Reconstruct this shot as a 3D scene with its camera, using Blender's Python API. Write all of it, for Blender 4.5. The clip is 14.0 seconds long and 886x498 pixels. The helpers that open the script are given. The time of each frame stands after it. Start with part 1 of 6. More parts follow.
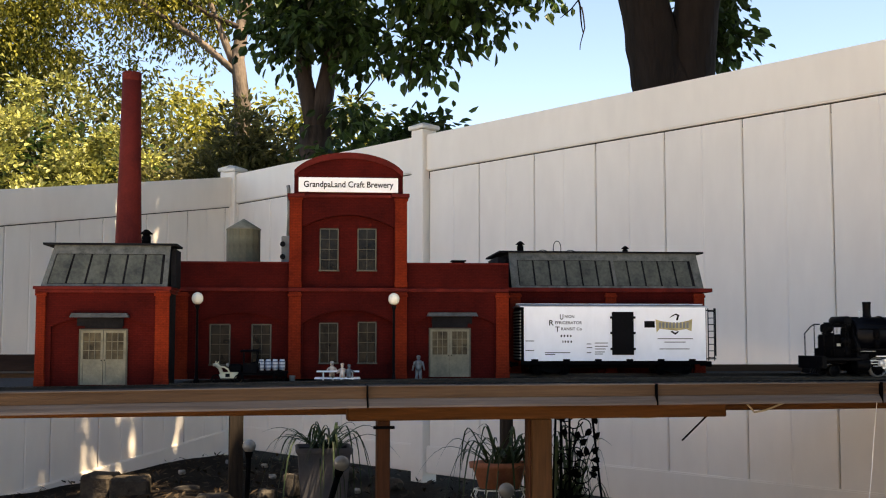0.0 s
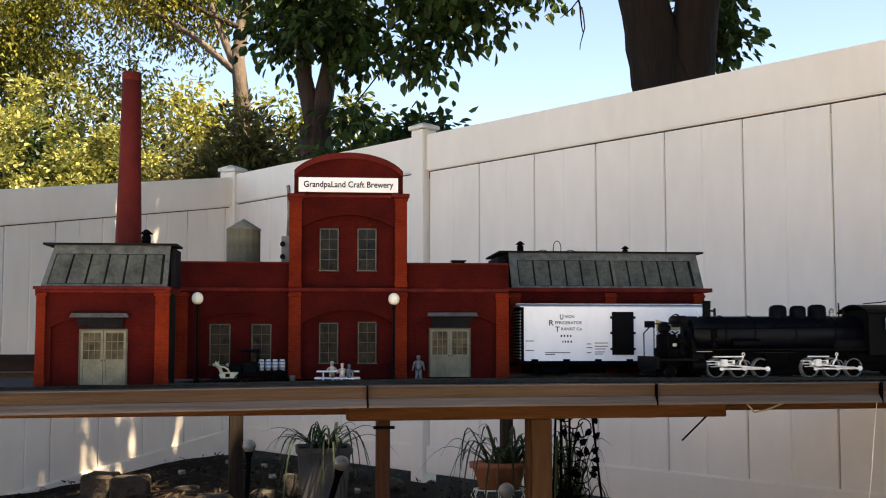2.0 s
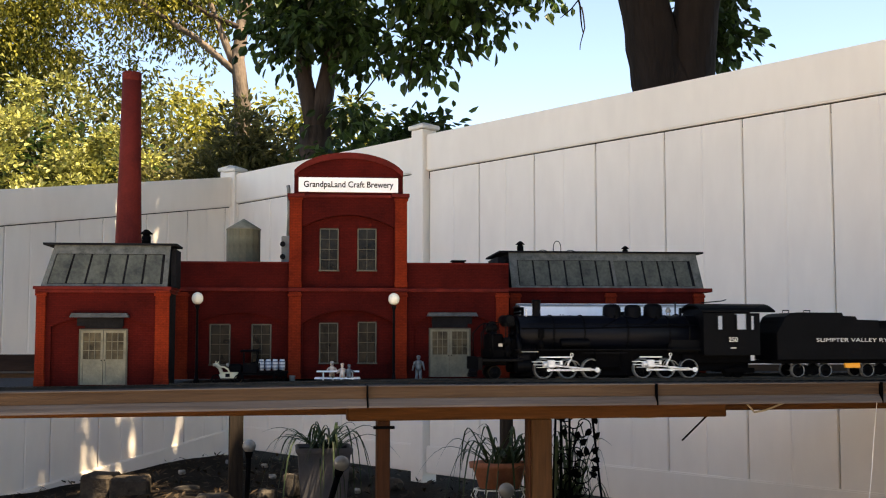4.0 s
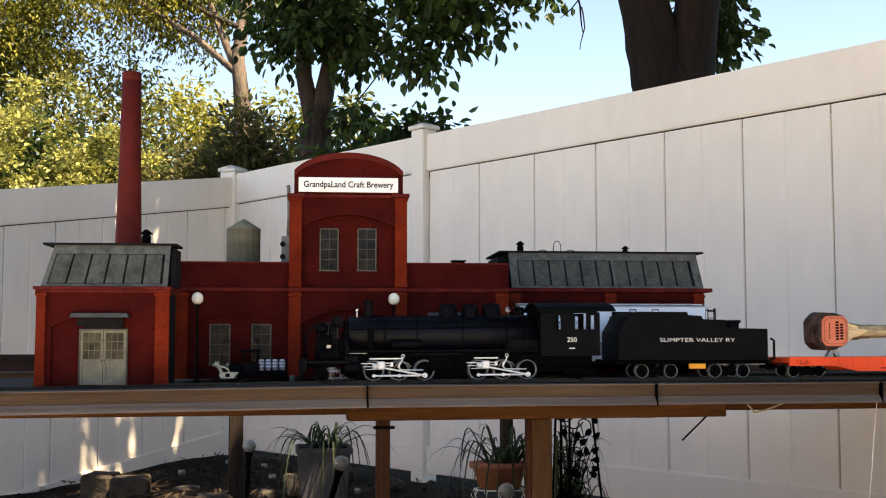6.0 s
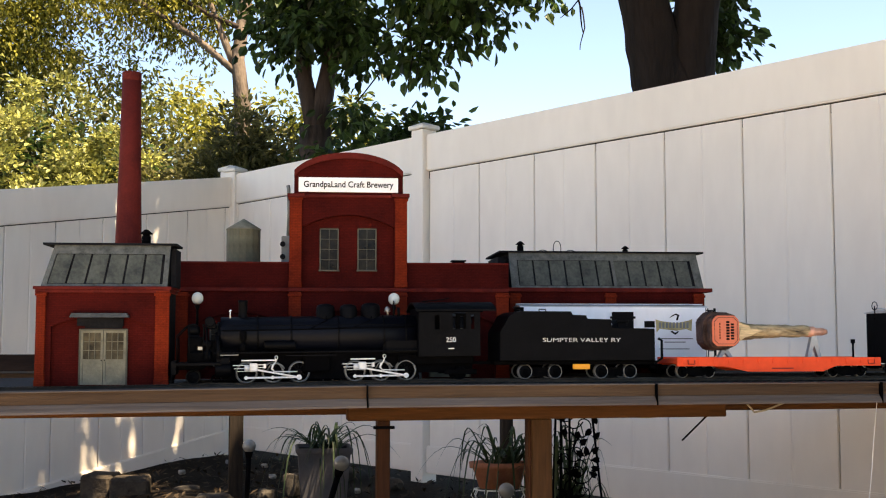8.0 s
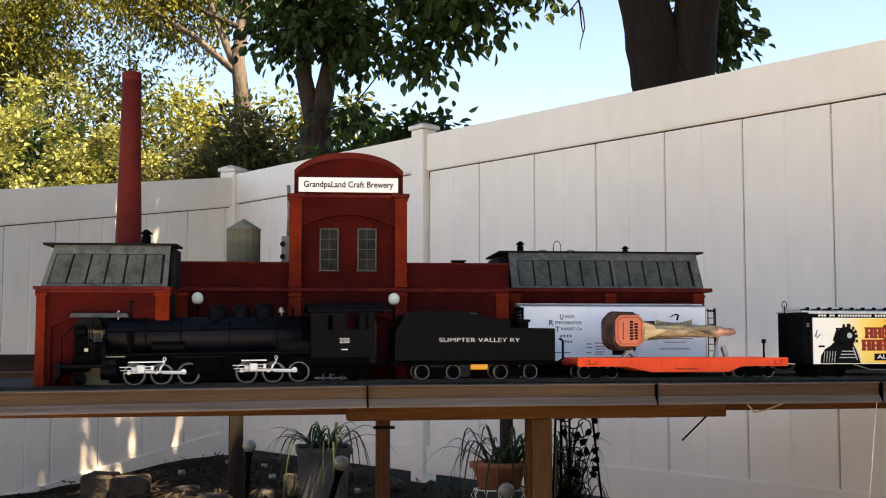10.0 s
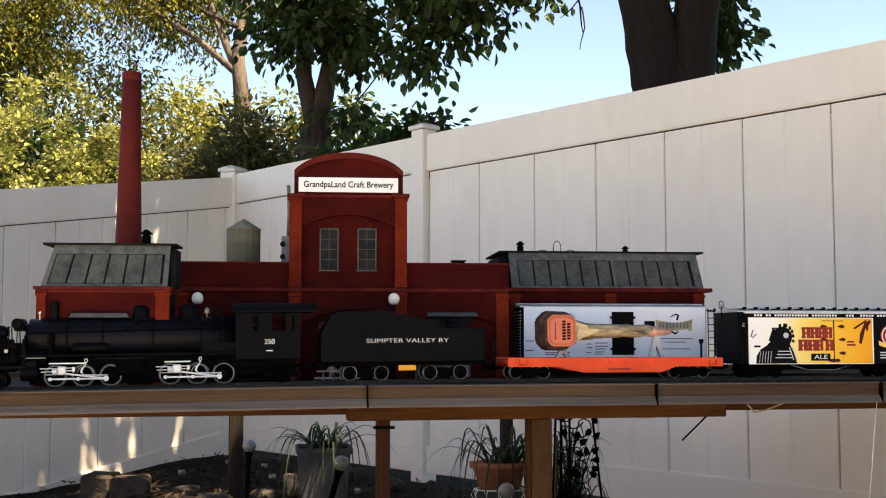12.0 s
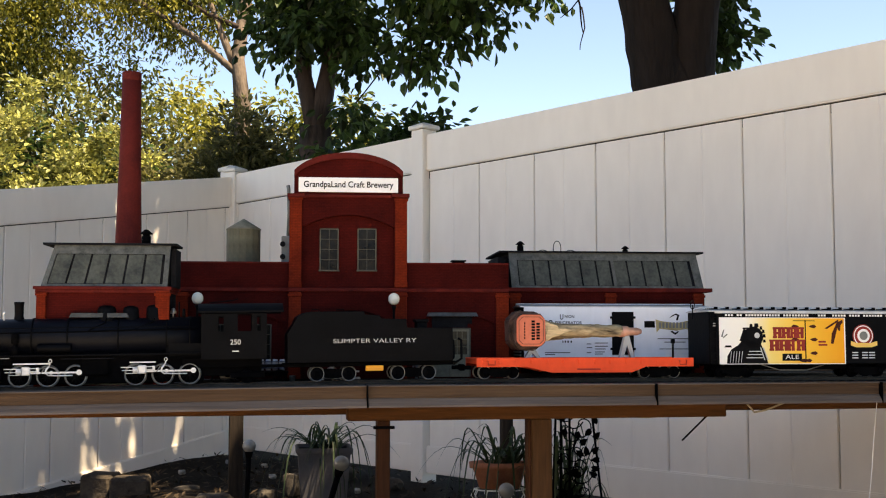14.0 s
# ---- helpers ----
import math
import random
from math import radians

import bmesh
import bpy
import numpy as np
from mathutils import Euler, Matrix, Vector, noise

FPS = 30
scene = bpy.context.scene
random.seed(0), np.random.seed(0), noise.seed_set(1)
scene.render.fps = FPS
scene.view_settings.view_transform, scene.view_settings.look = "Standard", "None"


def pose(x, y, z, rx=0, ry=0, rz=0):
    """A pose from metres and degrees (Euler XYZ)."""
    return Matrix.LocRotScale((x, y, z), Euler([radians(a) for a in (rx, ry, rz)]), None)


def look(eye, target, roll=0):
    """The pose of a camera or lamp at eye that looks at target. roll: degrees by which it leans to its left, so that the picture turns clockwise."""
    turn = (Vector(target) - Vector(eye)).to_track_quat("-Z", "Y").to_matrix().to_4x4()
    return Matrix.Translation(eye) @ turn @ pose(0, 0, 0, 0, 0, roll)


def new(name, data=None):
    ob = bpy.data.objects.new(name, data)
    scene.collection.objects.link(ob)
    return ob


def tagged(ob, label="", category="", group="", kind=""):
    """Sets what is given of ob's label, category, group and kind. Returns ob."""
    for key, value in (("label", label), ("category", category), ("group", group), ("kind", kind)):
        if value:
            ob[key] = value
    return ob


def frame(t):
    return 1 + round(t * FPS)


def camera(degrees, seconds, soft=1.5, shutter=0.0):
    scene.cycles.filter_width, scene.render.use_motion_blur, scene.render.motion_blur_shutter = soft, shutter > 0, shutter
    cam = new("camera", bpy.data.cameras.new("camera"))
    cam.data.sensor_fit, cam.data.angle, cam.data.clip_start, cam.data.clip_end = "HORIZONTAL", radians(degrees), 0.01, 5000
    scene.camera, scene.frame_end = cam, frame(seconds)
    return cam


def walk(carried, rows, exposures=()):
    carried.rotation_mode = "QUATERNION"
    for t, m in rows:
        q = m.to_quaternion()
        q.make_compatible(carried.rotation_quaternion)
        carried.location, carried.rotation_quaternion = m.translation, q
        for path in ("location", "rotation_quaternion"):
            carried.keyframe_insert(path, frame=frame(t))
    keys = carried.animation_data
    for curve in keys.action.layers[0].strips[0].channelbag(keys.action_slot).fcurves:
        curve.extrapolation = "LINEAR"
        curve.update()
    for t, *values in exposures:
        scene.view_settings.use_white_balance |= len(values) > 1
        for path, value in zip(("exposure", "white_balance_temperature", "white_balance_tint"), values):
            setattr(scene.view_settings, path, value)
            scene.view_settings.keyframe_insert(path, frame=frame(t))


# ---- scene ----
cam = camera(41.86, 14.0, soft=1.1, shutter=0.4)
EYE = pose(0, 0, 0.74, 94.518, 0, 0)
walk(cam, [(0.0, EYE), (14.0, EYE)], exposures=[(0.0, 1.64, 9150, 11), (2.5, 1.72, 9150, 11), (6.0, 1.79, 9150, 11), (8.0, 1.80, 9150, 11), (11.0, 1.76, 9150, 11), (13.5, 1.60, 9150, 11), (14.0, 1.57, 9150, 11)])

# ---- world and sun ----
SUN_AZ, SUN_EL = math.atan2(0.84, -0.54), radians(66)
world = bpy.data.worlds.new("daylight")
scene.world = world
world.use_nodes = True
sky = world.node_tree.nodes.new("ShaderNodeTexSky")
sky.sky_type, sky.sun_disc = "NISHITA", False
sky.sun_elevation, sky.sun_rotation = SUN_EL, SUN_AZ
sky.air_density, sky.dust_density, sky.ozone_density, sky.altitude = 0.66, 0.0, 2.5, 1500
back = world.node_tree.nodes["Background"]
world.node_tree.links.new(sky.outputs["Color"], back.inputs["Color"])
back.inputs["Strength"].default_value = 0.15
sun_data = bpy.data.lights.new("sun", "SUN")
sun_data.energy, sun_data.angle, sun_data.color = 5.0, radians(0.53), (1.0, 0.93, 0.80)
sun = new("sun", sun_data)
to_sun = Vector((math.sin(SUN_AZ) * math.cos(SUN_EL), math.cos(SUN_AZ) * math.cos(SUN_EL), math.sin(SUN_EL)))
sun.matrix_world = look(to_sun * 30, (0, 0, 0))


# ---- materials ----
def mat(name, color, rough=0.6, metal=0.0, scale=8.0, vary=0.25, grain=60.0, bump=0.15, island=0.0, stretch=(1, 1, 1), gloss=0.3, tint=None):
    """Paint with broad stains, fine grain and relief; island: variation from piece to piece."""
    m = bpy.data.materials.new(name)
    m.use_nodes = True
    n, l = m.node_tree.nodes, m.node_tree.links
    b = n["Principled BSDF"]
    b.inputs["Roughness"].default_value, b.inputs["Metallic"].default_value = rough, metal
    b.inputs["Specular IOR Level"].default_value = gloss
    co, mp = n.new("ShaderNodeTexCoord"), n.new("ShaderNodeMapping")
    mp.inputs["Scale"].default_value = stretch
    l.new(co.outputs["Object"], mp.inputs["Vector"])
    big, fine = n.new("ShaderNodeTexNoise"), n.new("ShaderNodeTexNoise")
    big.inputs["Scale"].default_value, big.inputs["Detail"].default_value = scale, 5
    fine.inputs["Scale"].default_value, fine.inputs["Detail"].default_value = grain, 3
    l.new(mp.outputs["Vector"], big.inputs["Vector"])
    l.new(mp.outputs["Vector"], fine.inputs["Vector"])
    mix = n.new("ShaderNodeMix")
    mix.data_type = "RGBA"
    other = tint or [c * (1 - 2 * vary) for c in color]
    mix.inputs["A"].default_value = (*[min(1, c * (1 + vary * 0.6)) for c in color], 1)
    mix.inputs["B"].default_value = (*[max(0, c) for c in other], 1)
    ramp = n.new("ShaderNodeMapRange")
    ramp.inputs["From Min"].default_value, ramp.inputs["From Max"].default_value = 0.32, 0.72
    add = n.new("ShaderNodeMath")
    add.operation = "MULTIPLY_ADD"
    add.inputs[1].default_value = 0.35
    l.new(fine.outputs["Fac"], add.inputs[0])
    sub = n.new("ShaderNodeMath")
    sub.operation = "MULTIPLY_ADD"
    sub.inputs[1].default_value, sub.inputs[2].default_value = 0.75, -0.05
    l.new(big.outputs["Fac"], sub.inputs[0])
    l.new(sub.outputs[0], add.inputs[2])
    l.new(add.outputs[0], ramp.inputs["Value"])
    l.new(ramp.outputs["Result"], mix.inputs["Factor"])
    out = mix.outputs["Result"]
    if island:
        geo, hsv, rnd = n.new("ShaderNodeNewGeometry"), n.new("ShaderNodeHueSaturation"), n.new("ShaderNodeMapRange")
        rnd.inputs["To Min"].default_value, rnd.inputs["To Max"].default_value = 1 - island, 1 + island
        l.new(geo.outputs["Random Per Island"], rnd.inputs["Value"])
        l.new(rnd.outputs["Result"], hsv.inputs["Value"])
        l.new(out, hsv.inputs["Color"])
        out = hsv.outputs["Color"]
    l.new(out, b.inputs["Base Color"])
    if bump:
        bp = n.new("ShaderNodeBump")
        bp.inputs["Strength"].default_value, bp.inputs["Distance"].default_value = bump, 0.5 / grain
        l.new(fine.outputs["Fac"], bp.inputs["Height"])
        l.new(bp.outputs["Normal"], b.inputs["Normal"])
    return m


def leaf_mat(name, color, tint, island=0.45, through_light=0.4, rough=0.45):
    """Leaves: colour from leaf to leaf, and some light through the blade."""
    m = mat(name, color, rough, 0, 1.2, 0.3, 9.0, 0, island, tint=tint)
    n, l = m.node_tree.nodes, m.node_tree.links
    b = n["Principled BSDF"]
    tr, mx = n.new("ShaderNodeBsdfTranslucent"), n.new("ShaderNodeMixShader")
    mx.inputs[0].default_value = through_light
    src = b.inputs["Base Color"].links[0].from_socket
    l.new(src, tr.inputs["Color"])
    l.new(b.outputs[0], mx.inputs[1])
    l.new(tr.outputs[0], mx.inputs[2])
    l.new(mx.outputs[0], n["Material Output"].inputs["Surface"])
    return m


def brick_mat(name, color, tint):
    """Painted model brickwork: courses 3.4 mm high, as relief and faint tone."""
    m = mat(name, color, 0.85, 0, 16, 0.3, 220, 0.2, tint=tint, gloss=0.04)
    n, l = m.node_tree.nodes, m.node_tree.links
    co, sp, cb, br = n.new("ShaderNodeTexCoord"), n.new("ShaderNodeSeparateXYZ"), n.new("ShaderNodeCombineXYZ"), n.new("ShaderNodeTexBrick")
    l.new(co.outputs["Object"], sp.inputs[0])
    l.new(sp.outputs["X"], cb.inputs["X"])
    l.new(sp.outputs["Z"], cb.inputs["Y"])
    l.new(cb.outputs[0], br.inputs["Vector"])
    br.inputs["Scale"].default_value = 1.0
    br.inputs["Brick Width"].default_value, br.inputs["Row Height"].default_value = 0.0100, 0.0034
    br.inputs["Mortar Size"].default_value = 0.0004
    br.inputs["Color1"].default_value, br.inputs["Color2"].default_value, br.inputs["Mortar"].default_value = (1, 1, 1, 1), (0.78, 0.78, 0.78, 1), (0.55, 0.55, 0.55, 1)
    b = n["Principled BSDF"]
    src = b.inputs["Base Color"].links[0].from_socket
    mu = n.new("ShaderNodeMix")
    mu.data_type, mu.blend_type = "RGBA", "MULTIPLY"
    mu.inputs["Factor"].default_value = 0.8
    l.new(src, mu.inputs["A"])
    l.new(br.outputs["Color"], mu.inputs["B"])
    l.new(mu.outputs["Result"], b.inputs["Base Color"])
    return m


def glass_mat(name, color=(0.010, 0.007, 0.005), rough=0.3):
    m = mat(name, color, rough, 0, 30, 0.5, 90, 0.05, gloss=0.12)
    return m


M = {
    "fence": mat("vinyl", (0.87, 0.785, 0.70), 0.5, 0, 1.3, 0.07, 14, 0.03, stretch=(1, 1, 0.35), tint=(0.79, 0.705, 0.625), gloss=0.3),
    # near-black tone that paints the shade in the rail gap
    "seam": mat("shaded_seam", (0.055, 0.042, 0.034), 0.95, 0, 6, 0.4, 40, 0.2, gloss=0.05),
    "fence_cap": mat("vinyl_cap", (0.80, 0.74, 0.67), 0.4, 0, 2, 0.06, 30, 0.03),
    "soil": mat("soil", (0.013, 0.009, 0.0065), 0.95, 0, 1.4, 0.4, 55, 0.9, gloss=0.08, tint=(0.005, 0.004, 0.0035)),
    # pale tone of the added slab that bounces sunlight
    "concrete": mat("concrete", (0.62, 0.56, 0.48), 0.9, 0, 1.1, 0.12, 70, 0.3, gloss=0.15),
    "pebble": mat("pebble", (0.32, 0.29, 0.26), 0.8, 0, 20, 0.3, 90, 0.3),
    "mulch": mat("mulch", (0.15, 0.095, 0.06), 0.9, 0, 3, 0.4, 60, 0.5, 0.6),
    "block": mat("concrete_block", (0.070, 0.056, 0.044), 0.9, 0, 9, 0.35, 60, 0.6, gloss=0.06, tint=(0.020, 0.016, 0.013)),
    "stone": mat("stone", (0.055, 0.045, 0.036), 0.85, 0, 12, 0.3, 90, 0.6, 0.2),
    "wood": mat("stained_wood", (0.095, 0.036, 0.012), 0.65, 0, 7, 0.35, 60, 0.3, stretch=(0.25, 3, 3), gloss=0.08),
    "wood_up": mat("stained_post", (0.080, 0.036, 0.015), 0.65, 0, 7, 0.35, 60, 0.3, stretch=(3, 3, 0.25), gloss=0.08),
    "post_dark": mat("dark_post", (0.035, 0.026, 0.020), 0.8, 0, 7, 0.35, 60, 0.3, stretch=(3, 3, 0.25), gloss=0.08),
    "wood_red": mat("redwood_post", (0.052, 0.019, 0.009), 0.65, 0, 7, 0.35, 60, 0.3, stretch=(3, 3, 0.25), gloss=0.08),
    "wood_grey": mat("weathered_wood", (0.090, 0.055, 0.034), 0.8, 0, 9, 0.25, 80, 0.4, stretch=(0.12, 2, 3), tint=(0.032, 0.019, 0.013), gloss=0.08),
    "wood_pale": mat("weathered_edge", (0.145, 0.118, 0.104), 0.75, 0, 9, 0.2, 80, 0.3, stretch=(0.1, 2, 3), tint=(0.055, 0.041, 0.034), gloss=0.08),
    "dark_wood": mat("dark_wood", (0.045, 0.024, 0.016), 0.7, 0, 7, 0.3, 60, 0.3, stretch=(0.3, 3, 3), gloss=0.08),
    "felt": mat("roofing_felt", (0.011, 0.012, 0.016), 0.9, 0, 10, 0.3, 300, 0.8),
    "rail": mat("rail_brass", (0.04, 0.035, 0.03), 0.45, 0.8, 20, 0.3, 90, 0.1),
    "tie": mat("tie_plastic", (0.010, 0.009, 0.009), 0.7, 0, 30, 0.3, 90, 0.2),
    "red": brick_mat("brick_red", (0.072, 0.0072, 0.0056), (0.032, 0.0040, 0.0036)),
    "orange": brick_mat("pilaster_red", (0.195, 0.024, 0.009), (0.10, 0.011, 0.006)),
    "cornice": mat("cornice_red", (0.110, 0.012, 0.009), 0.8, 0, 30, 0.25, 200, 0.2, gloss=0.12),
    "chimney": mat("chimney_red", (0.110, 0.0130, 0.010), 0.75, 0, 18, 0.25, 220, 0.4, tint=(0.065, 0.009, 0.008), gloss=0.12),
    "metal_roof": mat("roof_metal", (0.088, 0.096, 0.092), 0.7, 0.0, 60, 0.4, 260, 0.4, tint=(0.030, 0.036, 0.036)),
    "roof_panel": mat("roof_panel", (0.062, 0.070, 0.060), 0.7, 0.0, 40, 0.35, 160, 0.3, tint=(0.024, 0.030, 0.029)),
    # dark roof tone; on the left wing's side wall it paints shade
    "roof_and_shade_dark": mat("roof_and_shade_dark", (0.012, 0.012, 0.014), 0.85, 0, 20, 0.3, 120, 0.3, gloss=0.08),
    "awning": mat("awning_grey", (0.05, 0.062, 0.072), 0.6, 0, 40, 0.3, 150, 0.2),
    "door": mat("door_grey", (0.20, 0.185, 0.130), 0.7, 0, 40, 0.15, 200, 0.2, tint=(0.11, 0.105, 0.075)),
    "muntin": mat("muntin_grey", (0.078, 0.072, 0.052), 0.6, 0, 60, 0.2, 250, 0.1),
    "glass": glass_mat("window_glass", (0.013, 0.011, 0.008), 0.18),
    "door_glass": glass_mat("door_glass", (0.085, 0.068, 0.040), 0.3),
    "white": mat("white_paint", (0.90, 0.90, 0.90), 0.5, 0, 12, 0.06, 120, 0.05),
    "lamp_white": mat("lamp_globe", (0.92, 0.88, 0.74), 0.3, 0, 20, 0.04, 60, 0.02),
    "black": mat("black_paint", (0.0026, 0.0028, 0.0038), 0.5, 0, 20, 0.3, 150, 0.1, gloss=0.05),
    "black_matt": mat("black_matt", (0.0025, 0.0025, 0.003), 0.8, 0, 20, 0.3, 150, 0.1, gloss=0.03),
    "navy": mat("boiler_black", (0.0026, 0.0034, 0.0068), 0.42, 0.0, 14, 0.3, 120, 0.05, gloss=0.10),
    "chrome": mat("bright_metal", (0.85, 0.85, 0.84), 0.4, 0.3, 40, 0.12, 160, 0.05),
    "tyre_metal": mat("wheel_rim_metal", (0.42, 0.40, 0.36), 0.35, 0.8, 40, 0.12, 160, 0.05),
    "rim_bright": mat("driver_rim_metal", (0.30, 0.30, 0.29), 0.4, 0.6, 40, 0.15, 160, 0.05),
    "letter": mat("lettering", (0.80, 0.80, 0.78), 0.5, 0, 40, 0.03, 160, 0),
    "ink": mat("dark_ink", (0.006, 0.006, 0.007), 0.7, 0, 40, 0.03, 160, 0, gloss=0.04),
    "car_white": mat("car_white", (0.89, 0.92, 0.96), 0.4, 0, 9, 0.04, 90, 0.0, stretch=(1, 1, 0.4)),
    "car_orange": mat("car_orange", (0.90, 0.090, 0.032), 0.4, 0, 15, 0.08, 90, 0.03, tint=(0.74, 0.070, 0.026), gloss=0.1),
    "amber": mat("amber_reflector", (0.90, 0.36, 0.03), 0.35, 0, 40, 0.05, 160, 0),
    "panel_amber": mat("panel_amber", (0.92, 0.40, 0.035), 0.4, 0, 9, 0.12, 60, 0, tint=(0.90, 0.30, 0.03), gloss=0.1),
    "hop_dark": mat("hop_print", (0.075, 0.018, 0.010), 0.5, 0, 20, 0.15, 60, 0, gloss=0.1),
    "emblem_tan": mat("emblem_tan", (0.50, 0.42, 0.22), 0.5, 0, 40, 0.25, 90, 0, gloss=0.1),
    "panel_gold": mat("panel_gold", (0.93, 0.60, 0.16), 0.4, 0, 12, 0.1, 60, 0, gloss=0.1),
    "maroon": mat("maroon", (0.30, 0.035, 0.028), 0.5, 0, 20, 0.15, 60, 0, gloss=0.1),
    "silver": mat("roofwalk_silver", (0.55, 0.56, 0.58), 0.45, 0.4, 20, 0.2, 90, 0.1),
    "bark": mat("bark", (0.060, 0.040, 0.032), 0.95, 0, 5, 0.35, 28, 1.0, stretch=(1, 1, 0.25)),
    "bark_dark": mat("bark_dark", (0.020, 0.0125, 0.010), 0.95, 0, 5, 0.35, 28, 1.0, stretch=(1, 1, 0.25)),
    "bark_pale": mat("bark_pale", (0.21, 0.155, 0.115), 0.9, 0, 9, 0.45, 28, 1.0, stretch=(1, 1, 0.3)),
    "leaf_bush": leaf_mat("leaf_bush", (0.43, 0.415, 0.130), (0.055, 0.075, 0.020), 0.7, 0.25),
    "leaf_gold": leaf_mat("leaf_gold", (0.30, 0.265, 0.048), (0.045, 0.080, 0.018), 0.7, 0.50),
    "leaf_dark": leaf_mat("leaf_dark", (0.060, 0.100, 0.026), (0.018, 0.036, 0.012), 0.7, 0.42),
    "leaf_olive": leaf_mat("leaf_olive", (0.14, 0.125, 0.045), (0.035, 0.045, 0.018)),
    "leaf_strap": leaf_mat("leaf_strap", (0.040, 0.066, 0.022), (0.016, 0.030, 0.012), 0.4, 0.2),
    "leaf_dry": leaf_mat("leaf_dry", (0.050, 0.030, 0.014), (0.018, 0.012, 0.007), 0.5, 0.2, 0.7),
    "pot_grey": mat("pot_grey", (0.085, 0.080, 0.085), 0.7, 0, 9, 0.15, 90, 0.1),
    "terracotta": mat("terracotta", (0.42, 0.17, 0.105), 0.75, 0, 10, 0.2, 90, 0.2, gloss=0.1),
    "tank": mat("tank_wood", (0.15, 0.14, 0.09), 0.75, 0, 24, 0.3, 120, 0.2, tint=(0.075, 0.07, 0.045)),
    "tank_roof": mat("tank_roof", (0.20, 0.195, 0.145), 0.7, 0, 24, 0.3, 120, 0.2),
    "grey_box": mat("grey_box", (0.20, 0.21, 0.20), 0.6, 0, 24, 0.2, 120, 0.1),
    "globe": mat("acrylic_globe", (0.22, 0.22, 0.21), 0.10, 0, 24, 0.1, 60, 0.02, gloss=0.8),
    "cable": mat("cable_tan", (0.42, 0.33, 0.22), 0.6, 0, 24, 0.1, 60, 0.02),
    "tan": mat("cart_cream", (0.70, 0.64, 0.46), 0.5, 0, 24, 0.1, 90, 0.05),
    "steel_white": mat("barrel_white", (0.55, 0.58, 0.62), 0.45, 0, 24, 0.1, 90, 0.05),
    "blue_band": mat("barrel_hoop", (0.06, 0.09, 0.16), 0.5, 0.3, 24, 0.1, 90, 0.05),
    "tap_wood": mat("tap_wood", (0.52, 0.40, 0.24), 0.75, 0, 34, 0.5, 120, 1.0, stretch=(0.45, 2.2, 2.2), tint=(0.012, 0.009, 0.007)),
    "tap_pale": mat("split_wood", (0.72, 0.55, 0.32), 0.6, 0, 50, 0.3, 130, 0.6, stretch=(0.4, 3, 3)),
    "ferrule": mat("ferrule_copper", (0.62, 0.33, 0.24), 0.4, 0.2, 40, 0.2, 120, 0.1),
    "tap_label": mat("tap_label", (0.72, 0.20, 0.12), 0.5, 0, 30, 0.12, 90, 0.1, gloss=0.1),
    "tap_rim": mat("tap_rim", (0.085, 0.046, 0.036), 0.7, 0, 40, 0.45, 120, 0.6),
    "clear": mat("stand_acrylic", (0.35, 0.38, 0.40), 0.15, 0, 30, 0.05, 90, 0, gloss=0.7),
    "figure_blue": mat("figure_paint", (0.13, 0.17, 0.19), 0.6, 0, 90, 0.4, 200, 0, tint=(0.055, 0.035, 0.025)),
    "figure_pale": mat("figure_pale", (0.72, 0.60, 0.50), 0.6, 0, 130, 0.5, 200, 0, tint=(0.16, 0.10, 0.07)),
}


def fade_mat(name, stops):
    """A printed colour fade along the panel's own x; stops: (x, colour)."""
    m = mat(name, (0.9, 0.5, 0.1), 0.4, gloss=0.1, bump=0)
    n, l = m.node_tree.nodes, m.node_tree.links
    co, sp, mr, cr = n.new("ShaderNodeTexCoord"), n.new("ShaderNodeSeparateXYZ"), n.new("ShaderNodeMapRange"), n.new("ShaderNodeValToRGB")
    lo, hi = stops[0][0], stops[-1][0]
    mr.inputs["From Min"].default_value, mr.inputs["From Max"].default_value = lo, hi
    l.new(co.outputs["Object"], sp.inputs[0])
    l.new(sp.outputs["X"], mr.inputs["Value"])
    l.new(mr.outputs["Result"], cr.inputs["Fac"])
    while len(cr.color_ramp.elements) < len(stops):
        cr.color_ramp.elements.new(0.5)
    for el, (x, c) in zip(cr.color_ramp.elements, stops):
        el.position, el.color = (x - lo) / (hi - lo), (*c, 1)
    l.new(cr.outputs["Color"], n["Principled BSDF"].inputs["Base Color"])
    return m


M["picture"] = fade_mat("picture_print", [(0.970, (0.90, 0.90, 0.88)), (1.025, (0.90, 0.88, 0.80)), (1.080, (0.95, 0.72, 0.22)), (1.140, (0.95, 0.55, 0.07)), (1.244, (0.93, 0.38, 0.025))])


# ---- mesh helpers ----
def box(bm, x0, x1, y0, y1, z0, z1, bevel=0.0):
    v = [bm.verts.new((x, y, z)) for z in (z0, z1) for y in (y0, y1) for x in (x0, x1)]
    fs = [bm.faces.new([v[i] for i in q]) for q in ((0, 2, 3, 1), (4, 5, 7, 6), (0, 1, 5, 4), (2, 6, 7, 3), (0, 4, 6, 2), (1, 3, 7, 5))]
    if bevel:
        bmesh.ops.bevel(bm, geom=list({e for f in fs for e in f.edges}), offset=bevel, segments=1, affect="EDGES", profile=0.7)


